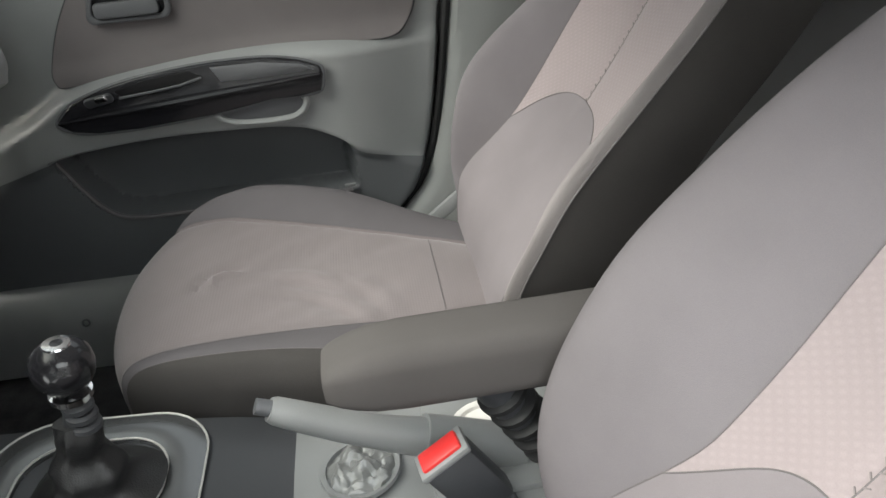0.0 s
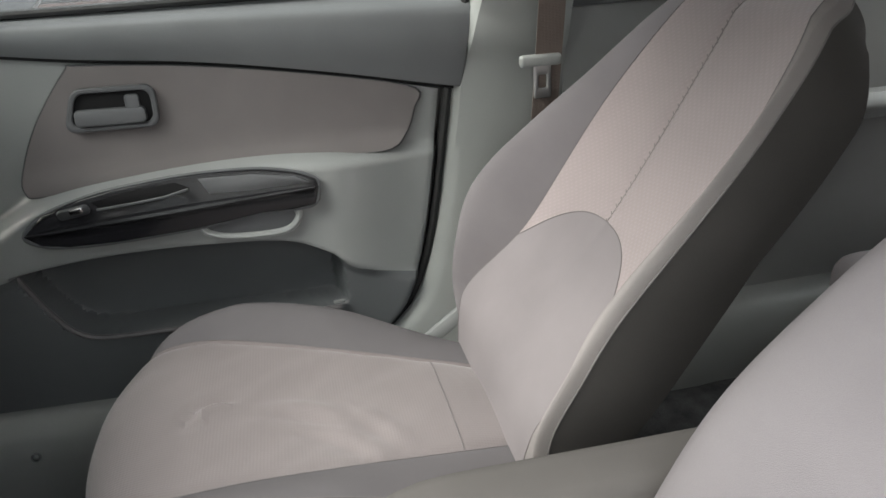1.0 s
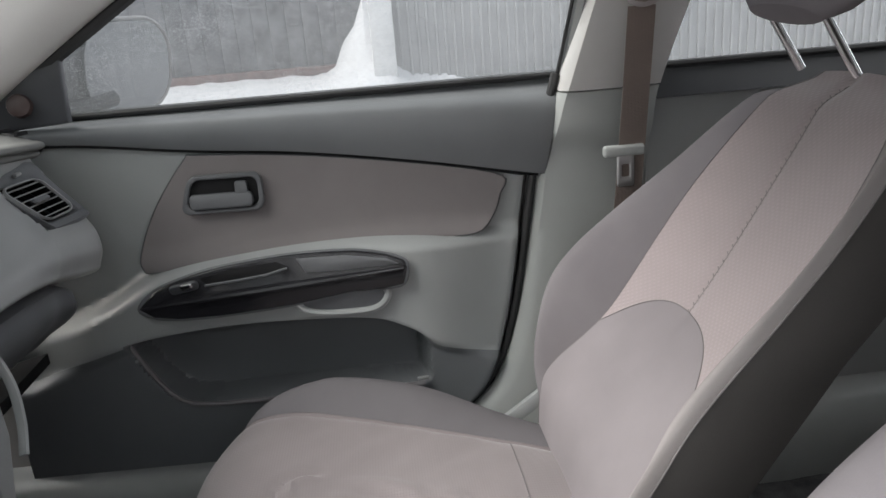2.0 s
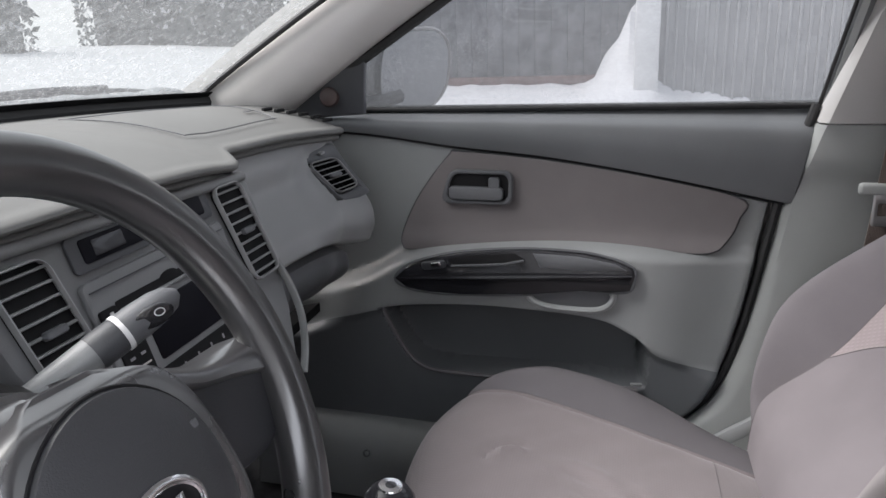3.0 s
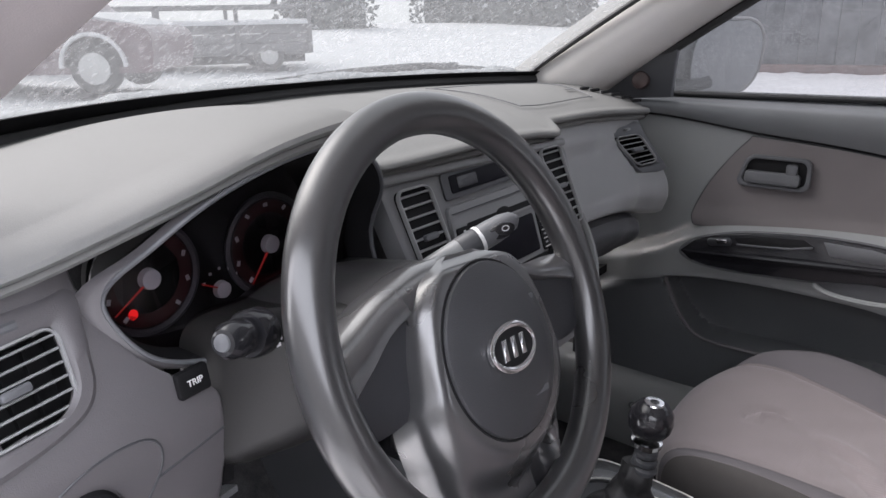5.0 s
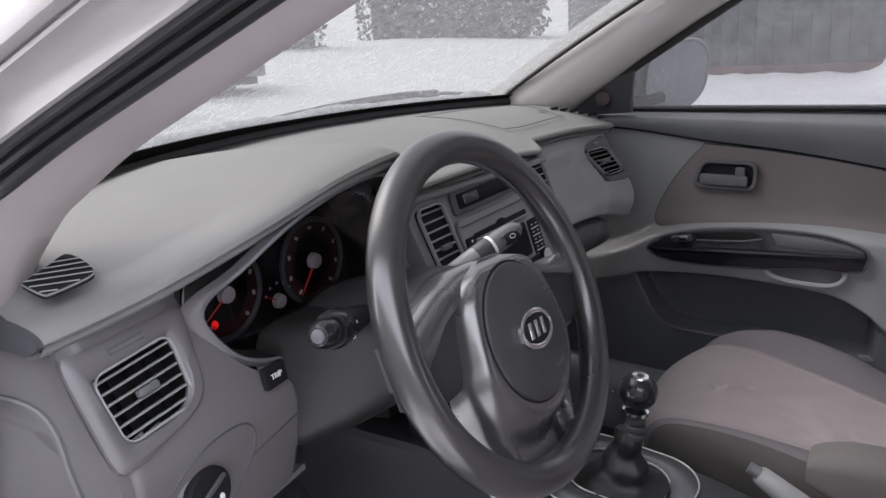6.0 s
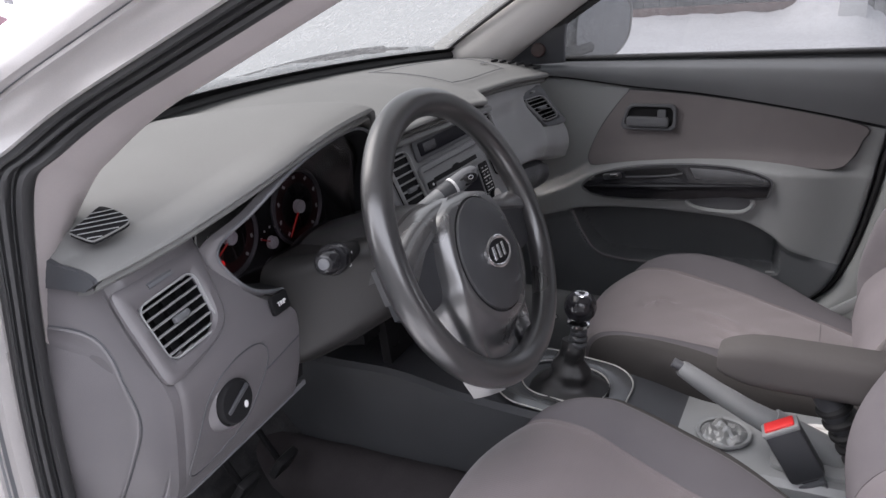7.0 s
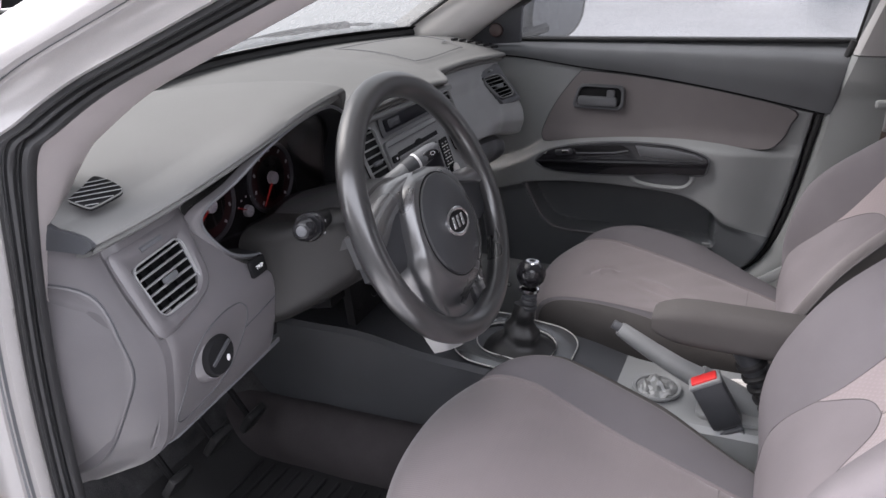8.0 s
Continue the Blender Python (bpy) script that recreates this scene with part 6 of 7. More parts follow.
def seat(name, cx, back_x, broad, lean, label, group, deep, arch_top, arch_drop, seam_at):
    """A front seat: cushion and backrest, each with cloth insert, bolsters, dark skirts and seams, and a headrest."""
    ob = thing(name, (cx, 0.30, FLOOR), label, "car seat", group)
    inner = -1 if cx > 0 else 1

    # cushion: section from the outer skirt over the top to the inner skirt, laid along y
    def cush(u, v):
        """u -1..1 across, v 0..1 from back to front."""
        a = abs(u)
        s = 1 if u > 0 else -1
        y = 0.02 + 0.585 * v
        nose = smooth(0.60, 1.0, v)
        wide = 0.268 - 0.060 * nose**1.6 - 0.062 * (1 - smooth(0, 0.40, v))
        mid = curve([(0, 0.150), (0.2, 0.172), (0.45, 0.196), (0.7, 0.222), (0.85, 0.232), (1.0, 0.226)], v)
        hump = curve([(0, 0.0), (0.2, 0.016), (0.45, 0.048), (0.65, 0.050), (0.85, 0.026), (1.0, 0.004)], v)
        seam = 0.100 + 0.105 * v - 0.02 * nose**3
        if a < 0.62:
            x = a / 0.62 * seam
            z = mid + 0.010 * (1 - (x / seam) ** 2) + hump * 0.25 * (x / seam) ** 3 - 0.008 * math.exp(-(((seam - x) / 0.010) ** 2)) * 0.5
        else:
            t = (a - 0.62) / 0.24 if a < 0.86 else 1.0
            x = seam + (wide - seam) * math.sin(min(1, t) * math.pi / 2)
            z = mid + hump * (0.25 + 0.75 * math.sin(math.pi * min(1, t * 1.25) * 0.62)) - 0.050 * t**3.2
            if a >= 0.86:
                t = (a - 0.86) / 0.14
                x = wide - 0.020 * t
                z += (0.015 - z) * t
        # rounded nose
        if v > 0.74:
            t = (v - 0.74) / 0.26
            drop = 0.085 * (1 - math.sqrt(max(0.0, 1 - t * t)))
            z -= drop * (1.0 if a < 0.86 else max(0.0, 1 - (a - 0.86) / 0.14))
            y = 0.02 + 0.585 * 0.74 + 0.585 * 0.26 * math.sin(t * math.pi / 2) ** 0.9
        y -= 0.085 * (x / 0.25) ** 2.6 * nose
        if cx < 0:
            z += 0.024 * smooth(0.40, 0.80, v) * (1 - smooth(0.86, 1.0, a))
        # sitting creases
        if a < 0.62:
            z += 0.004 * noise.noise(V(x * s * 9, y * 9, cx)) + 0.0025 * noise.noise(V((x * s + y) * 22, (y - x * s) * 7, cx + 5)) * smooth(0.05, 0.3, v) * (1 - nose)
            z += crease(cx + x * s, y)
        return V(cx + s * x, y, z)

    span = lambda f, a0, a1, nu, nv, v0=0.0, v1=1.0: sheet(f, nu, nv, u0=a0, u1=a1, v0=v0, v1=v1)
    cushion = part("cushion", span(cush, -0.62, 0.62, 84, 100), CLOTH, ob, "pinkish-grey woven seat cushion")
    for s in (-1, 1):
        edge = 0.74 if s == inner else 0.86
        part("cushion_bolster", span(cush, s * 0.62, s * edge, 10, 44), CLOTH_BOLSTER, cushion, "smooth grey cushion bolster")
        part("cushion_skirt", span(cush, s * edge, s * 1.0, 16, 44), CLOTH_DARK, cushion, "charcoal cushion side")
        part("cushion_seam", tube([cush(s * 0.62, k / 40) + V(0, 0, 0.0004) for k in range(41)], 0.0007, 6), SEAM, cushion)
        part("skirt_seam", tube([cush(s * edge, k / 40) for k in range(41)], 0.0007, 6), SEAM, cushion)
    nose = [cush(-1 + 2 * k / 40, 1.0) for k in range(41)]
    part("cushion_front", loft([[p for p in nose], [V(p.x, p.y - 0.004, p.z + (0.03 - p.z) * 0.5) for p in nose], [V(p.x, p.y - 0.03, 0.02) for p in nose], [V(p.x, 0.10, 0.0) for p in nose]], closed=False), CLOTH_DARK, cushion, "charcoal cushion front valance")
    part("cushion_cross_seam", tube([cush(-0.60 + 1.2 * k / 24, 0.17) + V(0, 0, 0.0006) for k in range(25)], 0.0007, 6), SEAM, cushion)
    part("seat_base", box((cx, 0.29, -0.02), (0.40, 0.42, 0.10), 0.02), PLASTIC_DARK, ob, "dark seat base and runners")

    # backrest: section across x, laid up the leaning axis
    L = radians(lean)
    up, fwd = V(0, -math.sin(L), math.cos(L)), V(0, math.cos(L), math.sin(L))
    hinge = V(back_x, 0.040, 0.150)
    H = 0.700

    def back(u, v):
        """u -1..1 across the front, beyond to +-1.6 round the side to the rear; v 0..1 up."""
        a = abs(u)
        s = 1 if u > 0 else -1
        top = smooth(0.80, 1.0, v)
        wide = curve([(0, 0.200), (0.12, 0.222), (0.3, 0.235), (0.6, 0.230), (0.82, 0.204), (0.93, 0.172), (1.0, 0.125)], v) * broad
        seam = (min(seam_at, wide * 0.66) + 0.055 * smooth(0.36, 0.10, v)) * (1 - 0.08 * smooth(0.5, 1, v))
        middle, rim, crest = deep(v)
        drop = 0.052
        if s == inner and cx > 0:
            crest, drop = rim + (crest - rim) * 0.48, 0.020
            seam = min(seam + 0.030 + 0.05 * smooth(0.38, 0.75, v), wide - 0.022 + 0.012 * smooth(0.4, 0.7, v))
        if a <= 0.62:
            x = a / 0.62 * seam
            d = middle + (rim - middle) * (x / seam) ** 2 - 0.004 * math.exp(-((x / 0.01) ** 2)) * smooth(0.36, 0.42, v)
        elif a <= 1.0:
            t = (a - 0.62) / 0.38
            x = seam + (wide - seam) * math.sin(t * math.pi / 2)
            d = rim + (crest - rim) * math.sin(math.pi / 2 * min(1, t / 0.6)) - drop * max(0.0, (t - 0.6) / 0.4) ** 2
        else:
            t = (a - 1.0) / 0.6
            x = wide - 0.02 * t * t
            d = crest - drop - (0.12 + 0.8 * max(0.0, crest - 0.06)) * t * (1 - 0.5 * top)
        p = hinge + V(s * x, 0, 0) + up * (H * v) + fwd * d
        tip = smooth(0.90, 1.0, v)
        p -= up * 0.03 * tip * (a / 1.6) ** 2 + fwd * 0.03 * tip
        return p

    # lumbar panel below an arched seam, ribbed cloth above
    arch = lambda u: arch_top - arch_drop * (abs(u) / 0.62) ** 2.5
    lumb = part("lumbar_panel", sheet(lambda u, v: back(u, arch(u) * v), 32, 16, u0=-0.62, u1=0.62), CLOTH_LUMBAR, ob, "smooth grey lower back panel")
    backrest = part("backrest", sheet(lambda u, v: back(u, arch(u) + (1 - arch(u)) * v), 44, 44, u0=-0.62, u1=0.62), CLOTH_RIB, ob, "pinkish ribbed cloth backrest")
    part("arch_seam", tube([back(-0.62 + 1.24 * k / 40, arch(-0.62 + 1.24 * k / 40)) + fwd * 0.0006 for k in range(41)], 0.0007, 6), SEAM, backrest)
    mid = [back(0.0, arch(0) + (0.97 - arch(0)) * k / 60) for k in range(61)]
    part("centre_seam", tube(mid, 0.0007, 6), SEAM, backrest, "stitched centre seam")
    for k in range(60):
        part("stitch", tube([mid[k] + fwd * 0.001 + V(-0.004 * (k % 2 * 2 - 1), 0, 0) + up * 0.003, mid[k] + fwd * 0.001], 0.0007, 4), THREAD, backrest)
    for s in (-1, 1):
        part("back_bolster", sheet(back, 14, 44, u0=s * 0.62, u1=s * 1.0), CLOTH_SIDE_LIT if s == inner and cx > 0 else CLOTH_SIDE, backrest, "smooth grey back bolster")
        part("back_side", sheet(back, 8, 44, u0=s * 1.0, u1=s * 1.6), CLOTH_DARK, backrest, "charcoal backrest side")
        part("back_seam", tube([back(s * 0.62, k / 44) + fwd * 0.0005 for k in range(45)], 0.0007, 6), SEAM, backrest)
        part("piping", tube([back(s * 1.0, k / 44) for k in range(45)], 0.0013, 6), SEAM, backrest, "dark piping")
    part("back_rear", sheet(lambda u, v: mixv(back(-1.6, v), back(1.6, v), u) - fwd * 0.03 * math.sin(math.pi * u), 10, 44), CLOTH_DARK, backrest, "charcoal rear of the backrest")
    part("back_top", sheet(lambda u, v: mixv(back(-1.6 + 3.2 * u, 1.0), mixv(back(-1.6, 1), back(1.6, 1), u), v), 40, 4), CLOTH_DARK, backrest)
    # headrest on two rods
    hc = hinge + up * (H + 0.095) + fwd * (0.035 if cx < 0 else 0.115)
    loops = []
    for k in range(9):
        t = -1 + k / 4
        w = 0.135 * (1 - abs(t) ** 3.2 * 0.45)
        loops.append([hc + V(w * math.cos(q), 0, 0) + fwd * 0.055 * math.sin(q) * (1 - abs(t) ** 3 * 0.5) + up * 0.085 * t for q in (2 * math.pi * j / 24 for j in range(24))])
    hr = part("headrest", loft(loops), CLOTH_SIDE, ob, "padded grey headrest")
    for s in (-1, 1):
        part("headrest_rod", tube([hinge + up * (H - 0.02) + V(s * 0.06, 0, 0) + fwd * 0.02, hc + V(s * 0.06, 0, 0) - up * 0.07], 0.006, 10), CHROME, hr, "chrome rod")
    return ob


def passenger_deep(v):
    """Depth of the centre, the seam and the bolster's crest in front of the hinge axis, at a height up the backrest."""
    return (curve([(0.0, 0.020), (0.1, 0.040), (0.2, 0.036), (0.45, 0.006), (0.8, 0.004), (1.0, 0.010)], v),
            curve([(0.0, 0.020), (0.06, 0.040), (0.12, 0.052), (0.25, 0.042), (0.4, 0.032), (0.7, 0.028), (1.0, 0.010)], v),
            curve([(0.0, 0.005), (0.06, 0.040), (0.13, 0.075), (0.22, 0.103), (0.33, 0.124), (0.42, 0.118), (0.55, 0.088), (0.7, 0.050), (0.8, 0.030), (0.93, 0.004), (1.0, -0.02)], v))


def driver_deep(v):
    return (curve([(0.0, 0.035), (0.1, 0.060), (0.22, 0.070), (0.45, 0.052), (0.8, 0.050), (1.0, 0.030)], v),
            curve([(0.0, 0.035), (0.1, 0.066), (0.25, 0.074), (0.45, 0.066), (0.7, 0.066), (1.0, 0.030)], v),
            curve([(0.0, 0.030), (0.095, 0.084), (0.19, 0.115), (0.30, 0.130), (0.42, 0.132), (0.55, 0.116), (0.77, 0.080), (0.93, 0.040), (1.0, 0.010)], v))


seat("passenger_seat", 0.372, 0.372, 0.94, 32, "pinkish-grey cloth front passenger seat with dark sides", "front seats", passenger_deep, 0.455, 0.145, 0.148)
seat("driver_seat", -0.375, -0.338, 1.09, 32, "pinkish-grey cloth driver's seat with dark sides", "front seats", driver_deep, 0.395, 0.13, 0.088)

# ---- between the seats ----
console = thing("centre_console", (0.0, 0.45, 0.05), "dark grey plastic centre console", "console")


def console_loop(y):
    w = curve([(0.0, 0.10), (0.35, 0.105), (0.60, 0.116), (0.80, 0.120), (0.95, 0.122)], y)
    z = curve([(-0.1, 0.165), (0.10, 0.165), (0.30, 0.165), (0.42, 0.190), (0.60, 0.207), (0.72, 0.217), (0.86, 0.240), (1.0, 0.240)], y)
    return [V(-w - 0.012, y, FLOOR), V(-w, y, z - 0.010), V(-w + 0.010, y, z), V(0, y, z + 0.003), V(w - 0.010, y, z), V(w, y, z - 0.010), V(w + 0.012, y, FLOOR)]


part("console_body", loft([console_loop(0.33 + 0.95 * k / 50) for k in range(51)], closed=False), PLASTIC_DARK, console, "charcoal console body")
part("console_rear", loft([console_loop(-0.12 + 0.455 * k / 20) for k in range(21)], closed=False), PLASTIC, console, "pale grey rear console")


def kick_point(u, v):
    """A padded carpet step along the foot of the console."""
    q = v * math.pi * 0.62
    return V(-0.145 - 0.075 * math.sin(q), 0.45 + 0.85 * u, FLOOR + 0.150 - 0.02 * u - 0.125 * (1 - math.cos(q)) / 1.37 + 0.003 * noise.noise(V(u * 9, v * 3, 1)))


part("carpet_side", slab(kick_point, 30, 14, (0.05, 0, -0.02)), CARPET_STEP, console, "mauve-grey carpeted step beside the console")
plate_p = basis((0.0, 0.550, 0.207), (1, 0, 0), (0, 1, 0.10))
part("gear_plate", frame_ring(rounded(0.212, 0.240, 0.070, 8), rounded(0.128, 0.160, 0.055, 8), plate_p, 0.007, 0.003), GEAR_PLATE, console, "dark gloss metal-effect gear lever surround")
part("plate_edge", tube([plate_p(a, b, 0.004) for a, b in rounded(0.214, 0.242, 0.070, 8)], 0.0014, 8, closed=True), SILVER, console, "thin bright edge of the gear surround")
part("plate_inner_edge", tube([plate_p(a, b, 0.007) for a, b in rounded(0.130, 0.162, 0.055, 8)], 0.0014, 8, closed=True), SILVER, console, "thin bright ring round the lever boot")
part("console_tray", plate(rounded(0.15, 0.18, 0.05), lambda a, b, c=0.0: plate_p(a, b, c - 0.004), 0.004, 0.001), PLASTIC_MID, console)
# open cubby under the centre stack with a power socket
part("cubby_back", slab(lambda u, v: V(-0.095 + 0.19 * u, 0.88 + 0.02 * v, 0.240 + 0.30 * v), 6, 6, (0, 0.02, 0)), BLACK, console)
for k, x in enumerate((-0.070, 0.0)):
    part("power_socket", turned([(0.020, 0), (0.021, 0.008), (0.018, 0.012), (0.015, 0.006), (0.002, 0.006)], (x, 0.895, 0.285), (0, -1, 0.15), 20), PLASTIC_DARK if k else GLOSS_BLACK, console, "round black power socket")
part("cup_holder", turned([(0.044, 0.0), (0.047, 0.004), (0.046, 0.008), (0.040, 0.006), (0.038, -0.03), (0.003, -0.03)], (-0.008, 0.258, 0.168), (0, 0, 1), 32), PLASTIC, console, "grey round cup holder")
part("cup_holder", turned([(0.044, 0.0), (0.047, 0.004), (0.046, 0.008), (0.040, 0.006), (0.038, 0.002), (0.003, 0.002)], (0.010, 0.105, 0.176), (0, 0, 1), 32), CREAM, console, "white lined cup holder")
part("console_tray_rear", plate(rounded(0.17, 0.19, 0.02), basis((0.01, 0.085, 0.166), (1, 0, 0), (0, 1, 0)), 0.008, 0.003), PLASTIC, console, "light grey rear tray")

foil = thing("foil_wrapper", (-0.008, 0.258, 0.165), "crumpled silver foil wrapper lying in the cup holder", "wrapper")


def foil_point(u, v):
    q, r = 2 * math.pi * u, 0.0395 * v
    x, y = r * math.cos(q), r * math.sin(q)
    return V(-0.008 + x, 0.258 + y, 0.170 + 0.014 * (1 - v * v) + 0.012 * noise.noise(V(x * 55, y * 55, 2)) + 0.006 * noise.noise(V(x * 150, y * 150, 4)))


part("foil", slab(foil_point, 48, 16, (0, 0, -0.004)), FOIL, foil)

lever = thing("gear_lever", (0.01, 0.54, 0.20), "black ball-topped gear lever with leatherette boot", "gear lever")
top = V(-0.012, 0.513, 0.382)
foot = V(-0.006, 0.548, 0.208)
part("knob", turned([(0.010, -0.028), (0.020, -0.022), (0.0275, -0.010), (0.0295, 0.002), (0.0275, 0.014), (0.020, 0.0235), (0.010, 0.0285), (0.001, 0.0295)], top, (0, -0.12, 1), 28), GLOSS_BLACK, lever, "glossy black ball knob")
part("knob_cap", turned([(0.0135, 0), (0.0125, 0.0016), (0.002, 0.0022)], top + V(0, -0.003, 0.0268), (0, -0.12, 1), 24), CHROME, lever, "chrome shift pattern cap")
part("collar", turned([(0.014, -0.038), (0.0205, -0.036), (0.0205, -0.030), (0.012, -0.028)], top, (0, -0.12, 1), 24), CHROME, lever, "chrome collar")
part("shaft", tube([top + V(0, 0.003, -0.036), mixv(top, foot, 0.42)], 0.011, 14), PLASTIC_DARK, lever)
for k in range(3):
    part("shaft_ring", turned([(0.012, 0), (0.0155, 0.003), (0.0155, 0.008), (0.012, 0.011)], top + V(0, 0.004, -0.054 - 0.013 * k), (0, -0.12, 1), 20), PLASTIC_DARK, lever)
loops = []
for k in range(25):
    t = k / 24
    c = mixv(mixv(top, foot, 0.40), foot, t)
    r = 0.016 + 0.018 * t + 0.036 * t**5
    ring = []
    for j in range(32):
        q = 2 * math.pi * j / 32
        f = 1 + 0.13 * math.sin(t * 15 + 2.0 * math.sin(q + 0.6)) * (1 - t * 0.6) + 0.24 * noise.noise(V(math.cos(q) * 1.8, math.sin(q) * 1.8, t * 4)) * (1 - t**4)
        ring.append(c + V(r * f * math.cos(q), r * f * math.sin(q) * 1.15, 0.004 * math.sin(3 * q) * t))
    loops.append(ring)
part("boot", loft(loops), LEATHERETTE, lever, "wrinkled black leatherette boot")

hb = thing("handbrake", (-0.02, 0.15, 0.17), "grey plastic handbrake lever, lowered", "handbrake")
h0, h1 = V(-0.036, 0.340, 0.312), V(-0.020, 0.10, 0.190)
part("grip", tube([mixv(h0, h1, t) + V(0, 0, -0.012 * math.sin(math.pi * t)) for t in (0.04, 0.06, 0.15, 0.3, 0.5, 0.62, 0.7)], [0.0125, 0.0145, 0.016, 0.0175, 0.019, 0.021, 0.023], 18), PLASTIC, hb, "grey plastic grip")
part("button", tube([h0 + (h0 - h1) * 0.012, mixv(h0, h1, 0.05)], [0.0085, 0.009], 14), PLASTIC_MID, hb, "grey release button")
part("lever_boot", tube([mixv(h0, h1, t) + V(0, 0, -0.006) for t in (0.66, 0.8, 1.0, 1.1)], [0.0225, 0.024, 0.026, 0.028], 18), PLASTIC, hb, "sleeve at the lever's foot")

# fold-down armrest on the driver's seat
ar = thing("armrest", (-0.06, 0.0, 0.30), "charcoal cloth folding armrest beside the driver's seat", "armrest")


def arm_loop(y):
    t = smooth(0.262, 0.19, y)
    h = 0.038 * (0.35 + 0.65 * math.sqrt(max(0.0, min(1.0, (0.268 - y) / 0.06))))
    w = 0.036 * (0.7 + 0.3 * math.sqrt(max(0.0, min(1.0, (0.268 - y) / 0.04))))
    zc = 0.350 - 0.004 * smooth(0.27, -0.1, y)
    return [V(-0.052 + a * w / 0.05, y, zc + b * h / 0.05) for a, b in rounded(0.1, 0.1, 0.028, 5)]


armys = [0.267, 0.262, 0.254, 0.24, 0.22, 0.19, 0.15, 0.10, 0.05, 0.0, -0.06, -0.12]
part("cushion", loft([arm_loop(y) for y in armys]), ARM_CLOTH, ar, "grey cloth armrest cushion")
part("bracket", tube([V(-0.05, 0.115, 0.325), V(-0.045, 0.09, 0.27), V(-0.04, 0.05, 0.20)], [0.023, 0.021, 0.019], 14), PLASTIC_DARK, ar, "dark plastic bracket")
for k in range(5):
    g0 = mixv(V(-0.046, 0.095, 0.285), V(-0.04, 0.05, 0.20), k / 4)
    part("bracket_fold", turned([(0.018, -0.008), (0.028, -0.003), (0.028, 0.003), (0.018, 0.008)], g0, (-0.1, 0.5, 1), 18), RUBBER, ar, "black rubber fold")

bk = thing("belt_buckle", (-0.09, 0.10, 0.18), "dark seat belt buckle with red release button", "buckle")
b0, b1 = V(-0.092, 0.168, 0.262), V(-0.080, 0.095, 0.125)
bd = (b0 - b1).normalized()
brot = bd.to_track_quat("Z", "Y").to_matrix()
part("buckle_body", box(b0 - bd * 0.051, (0.032, 0.056, 0.100), 0.008, brot), PLASTIC_DARK, bk, "dark buckle housing")
part("buckle_rim", box(b0 - bd * 0.003, (0.0335, 0.0575, 0.009), 0.003, brot), PLASTIC, bk, "pale grey rim round the button")
part("release_button", box(b0 + bd * 0.0005, (0.024, 0.046, 0.010), 0.003, brot), RED, bk, "red release button")
for k in range(5):
    part("stalk_rib", box(b0 - bd * (0.098 + 0.013 * k), (0.026, 0.044, 0.0085), 0.003, brot), PLASTIC_MID, bk)
part("stalk", box(b0 - bd * 0.115, (0.016, 0.028, 0.07), 0.003, brot), PLASTIC_DARK, bk)

# passenger belt: lower anchor, webbing, tongue, loop on the pillar
belt = thing("seat_belt", (0.69, -0.15, 0.30), "brown-grey seat belt hanging on the door pillar", "seat belt")
ring_c = V(0.655, -0.165, 0.845)
end_c = V(0.690, -0.118, 0.18)


def web_point(u, v):
    p = mixv(ring_c + V(0.0, 0.004, -0.012), end_c, v)
    return p + V(-0.010 * math.sin(math.pi * v), 0.046 * (u - 0.5), 0)


part("webbing", slab(web_point, 4, 30, (0.0015, 0, 0)), BELT, belt, "brown-grey woven belt webbing")
loop_turn = Euler((radians(-14), 0, 0)).to_matrix()
loop = part("belt_loop", tube([ring_c + V(-0.012, 0, 0.010) + loop_turn @ V(0.004 * math.sin(2 * q), 0.030 * math.cos(q), 0.017 * math.sin(q)) for q in (2 * math.pi * k / 28 for k in range(28))], 0.0065, 10, closed=True), TRIM_WARM, belt, "grey plastic belt loop")
part("loop_cover", box(ring_c + V(-0.003, 0, 0.024), (0.024, 0.050, 0.024), 0.010, loop_turn, seg=3), TRIM_WARM, loop)
for k in range(3):
    part("webbing_fold", tube([ring_c + V(-0.018 - 0.002 * k, -0.024 + 0.048 * q / 6, -0.002 + 0.008 * k + 0.003 * math.sin(q + k)) for q in range(7)], 0.0042, 8), BELT, belt)
tg = V(0.660, -0.132, 0.600)
part("tongue_grip", box(tg, (0.016, 0.072, 0.020), 0.006, seg=3), PILLAR_GREY, belt, "grey plastic tongue grip")
part("tongue_plate", frame_ring(rounded(0.030, 0.056, 0.004), rounded(0.014, 0.022, 0.003), basis(tg + V(-0.003, -0.002, -0.034), (0, -1, 0), (0, 0, 1)), 0.0025, 0.0008), STEEL, belt, "steel tongue plate")
lb = thing("belt_anchor", (0.60, 0.05, 0.17), "grey plastic belt anchor cover beside the seat", "belt anchor")
part("anchor_cover", box((0.598, 0.078, 0.160), (0.016, 0.110, 0.026), 0.005, Euler((radians(-40), 0, radians(-12))).to_matrix()), PLASTIC, lb, "grey anchor cover")

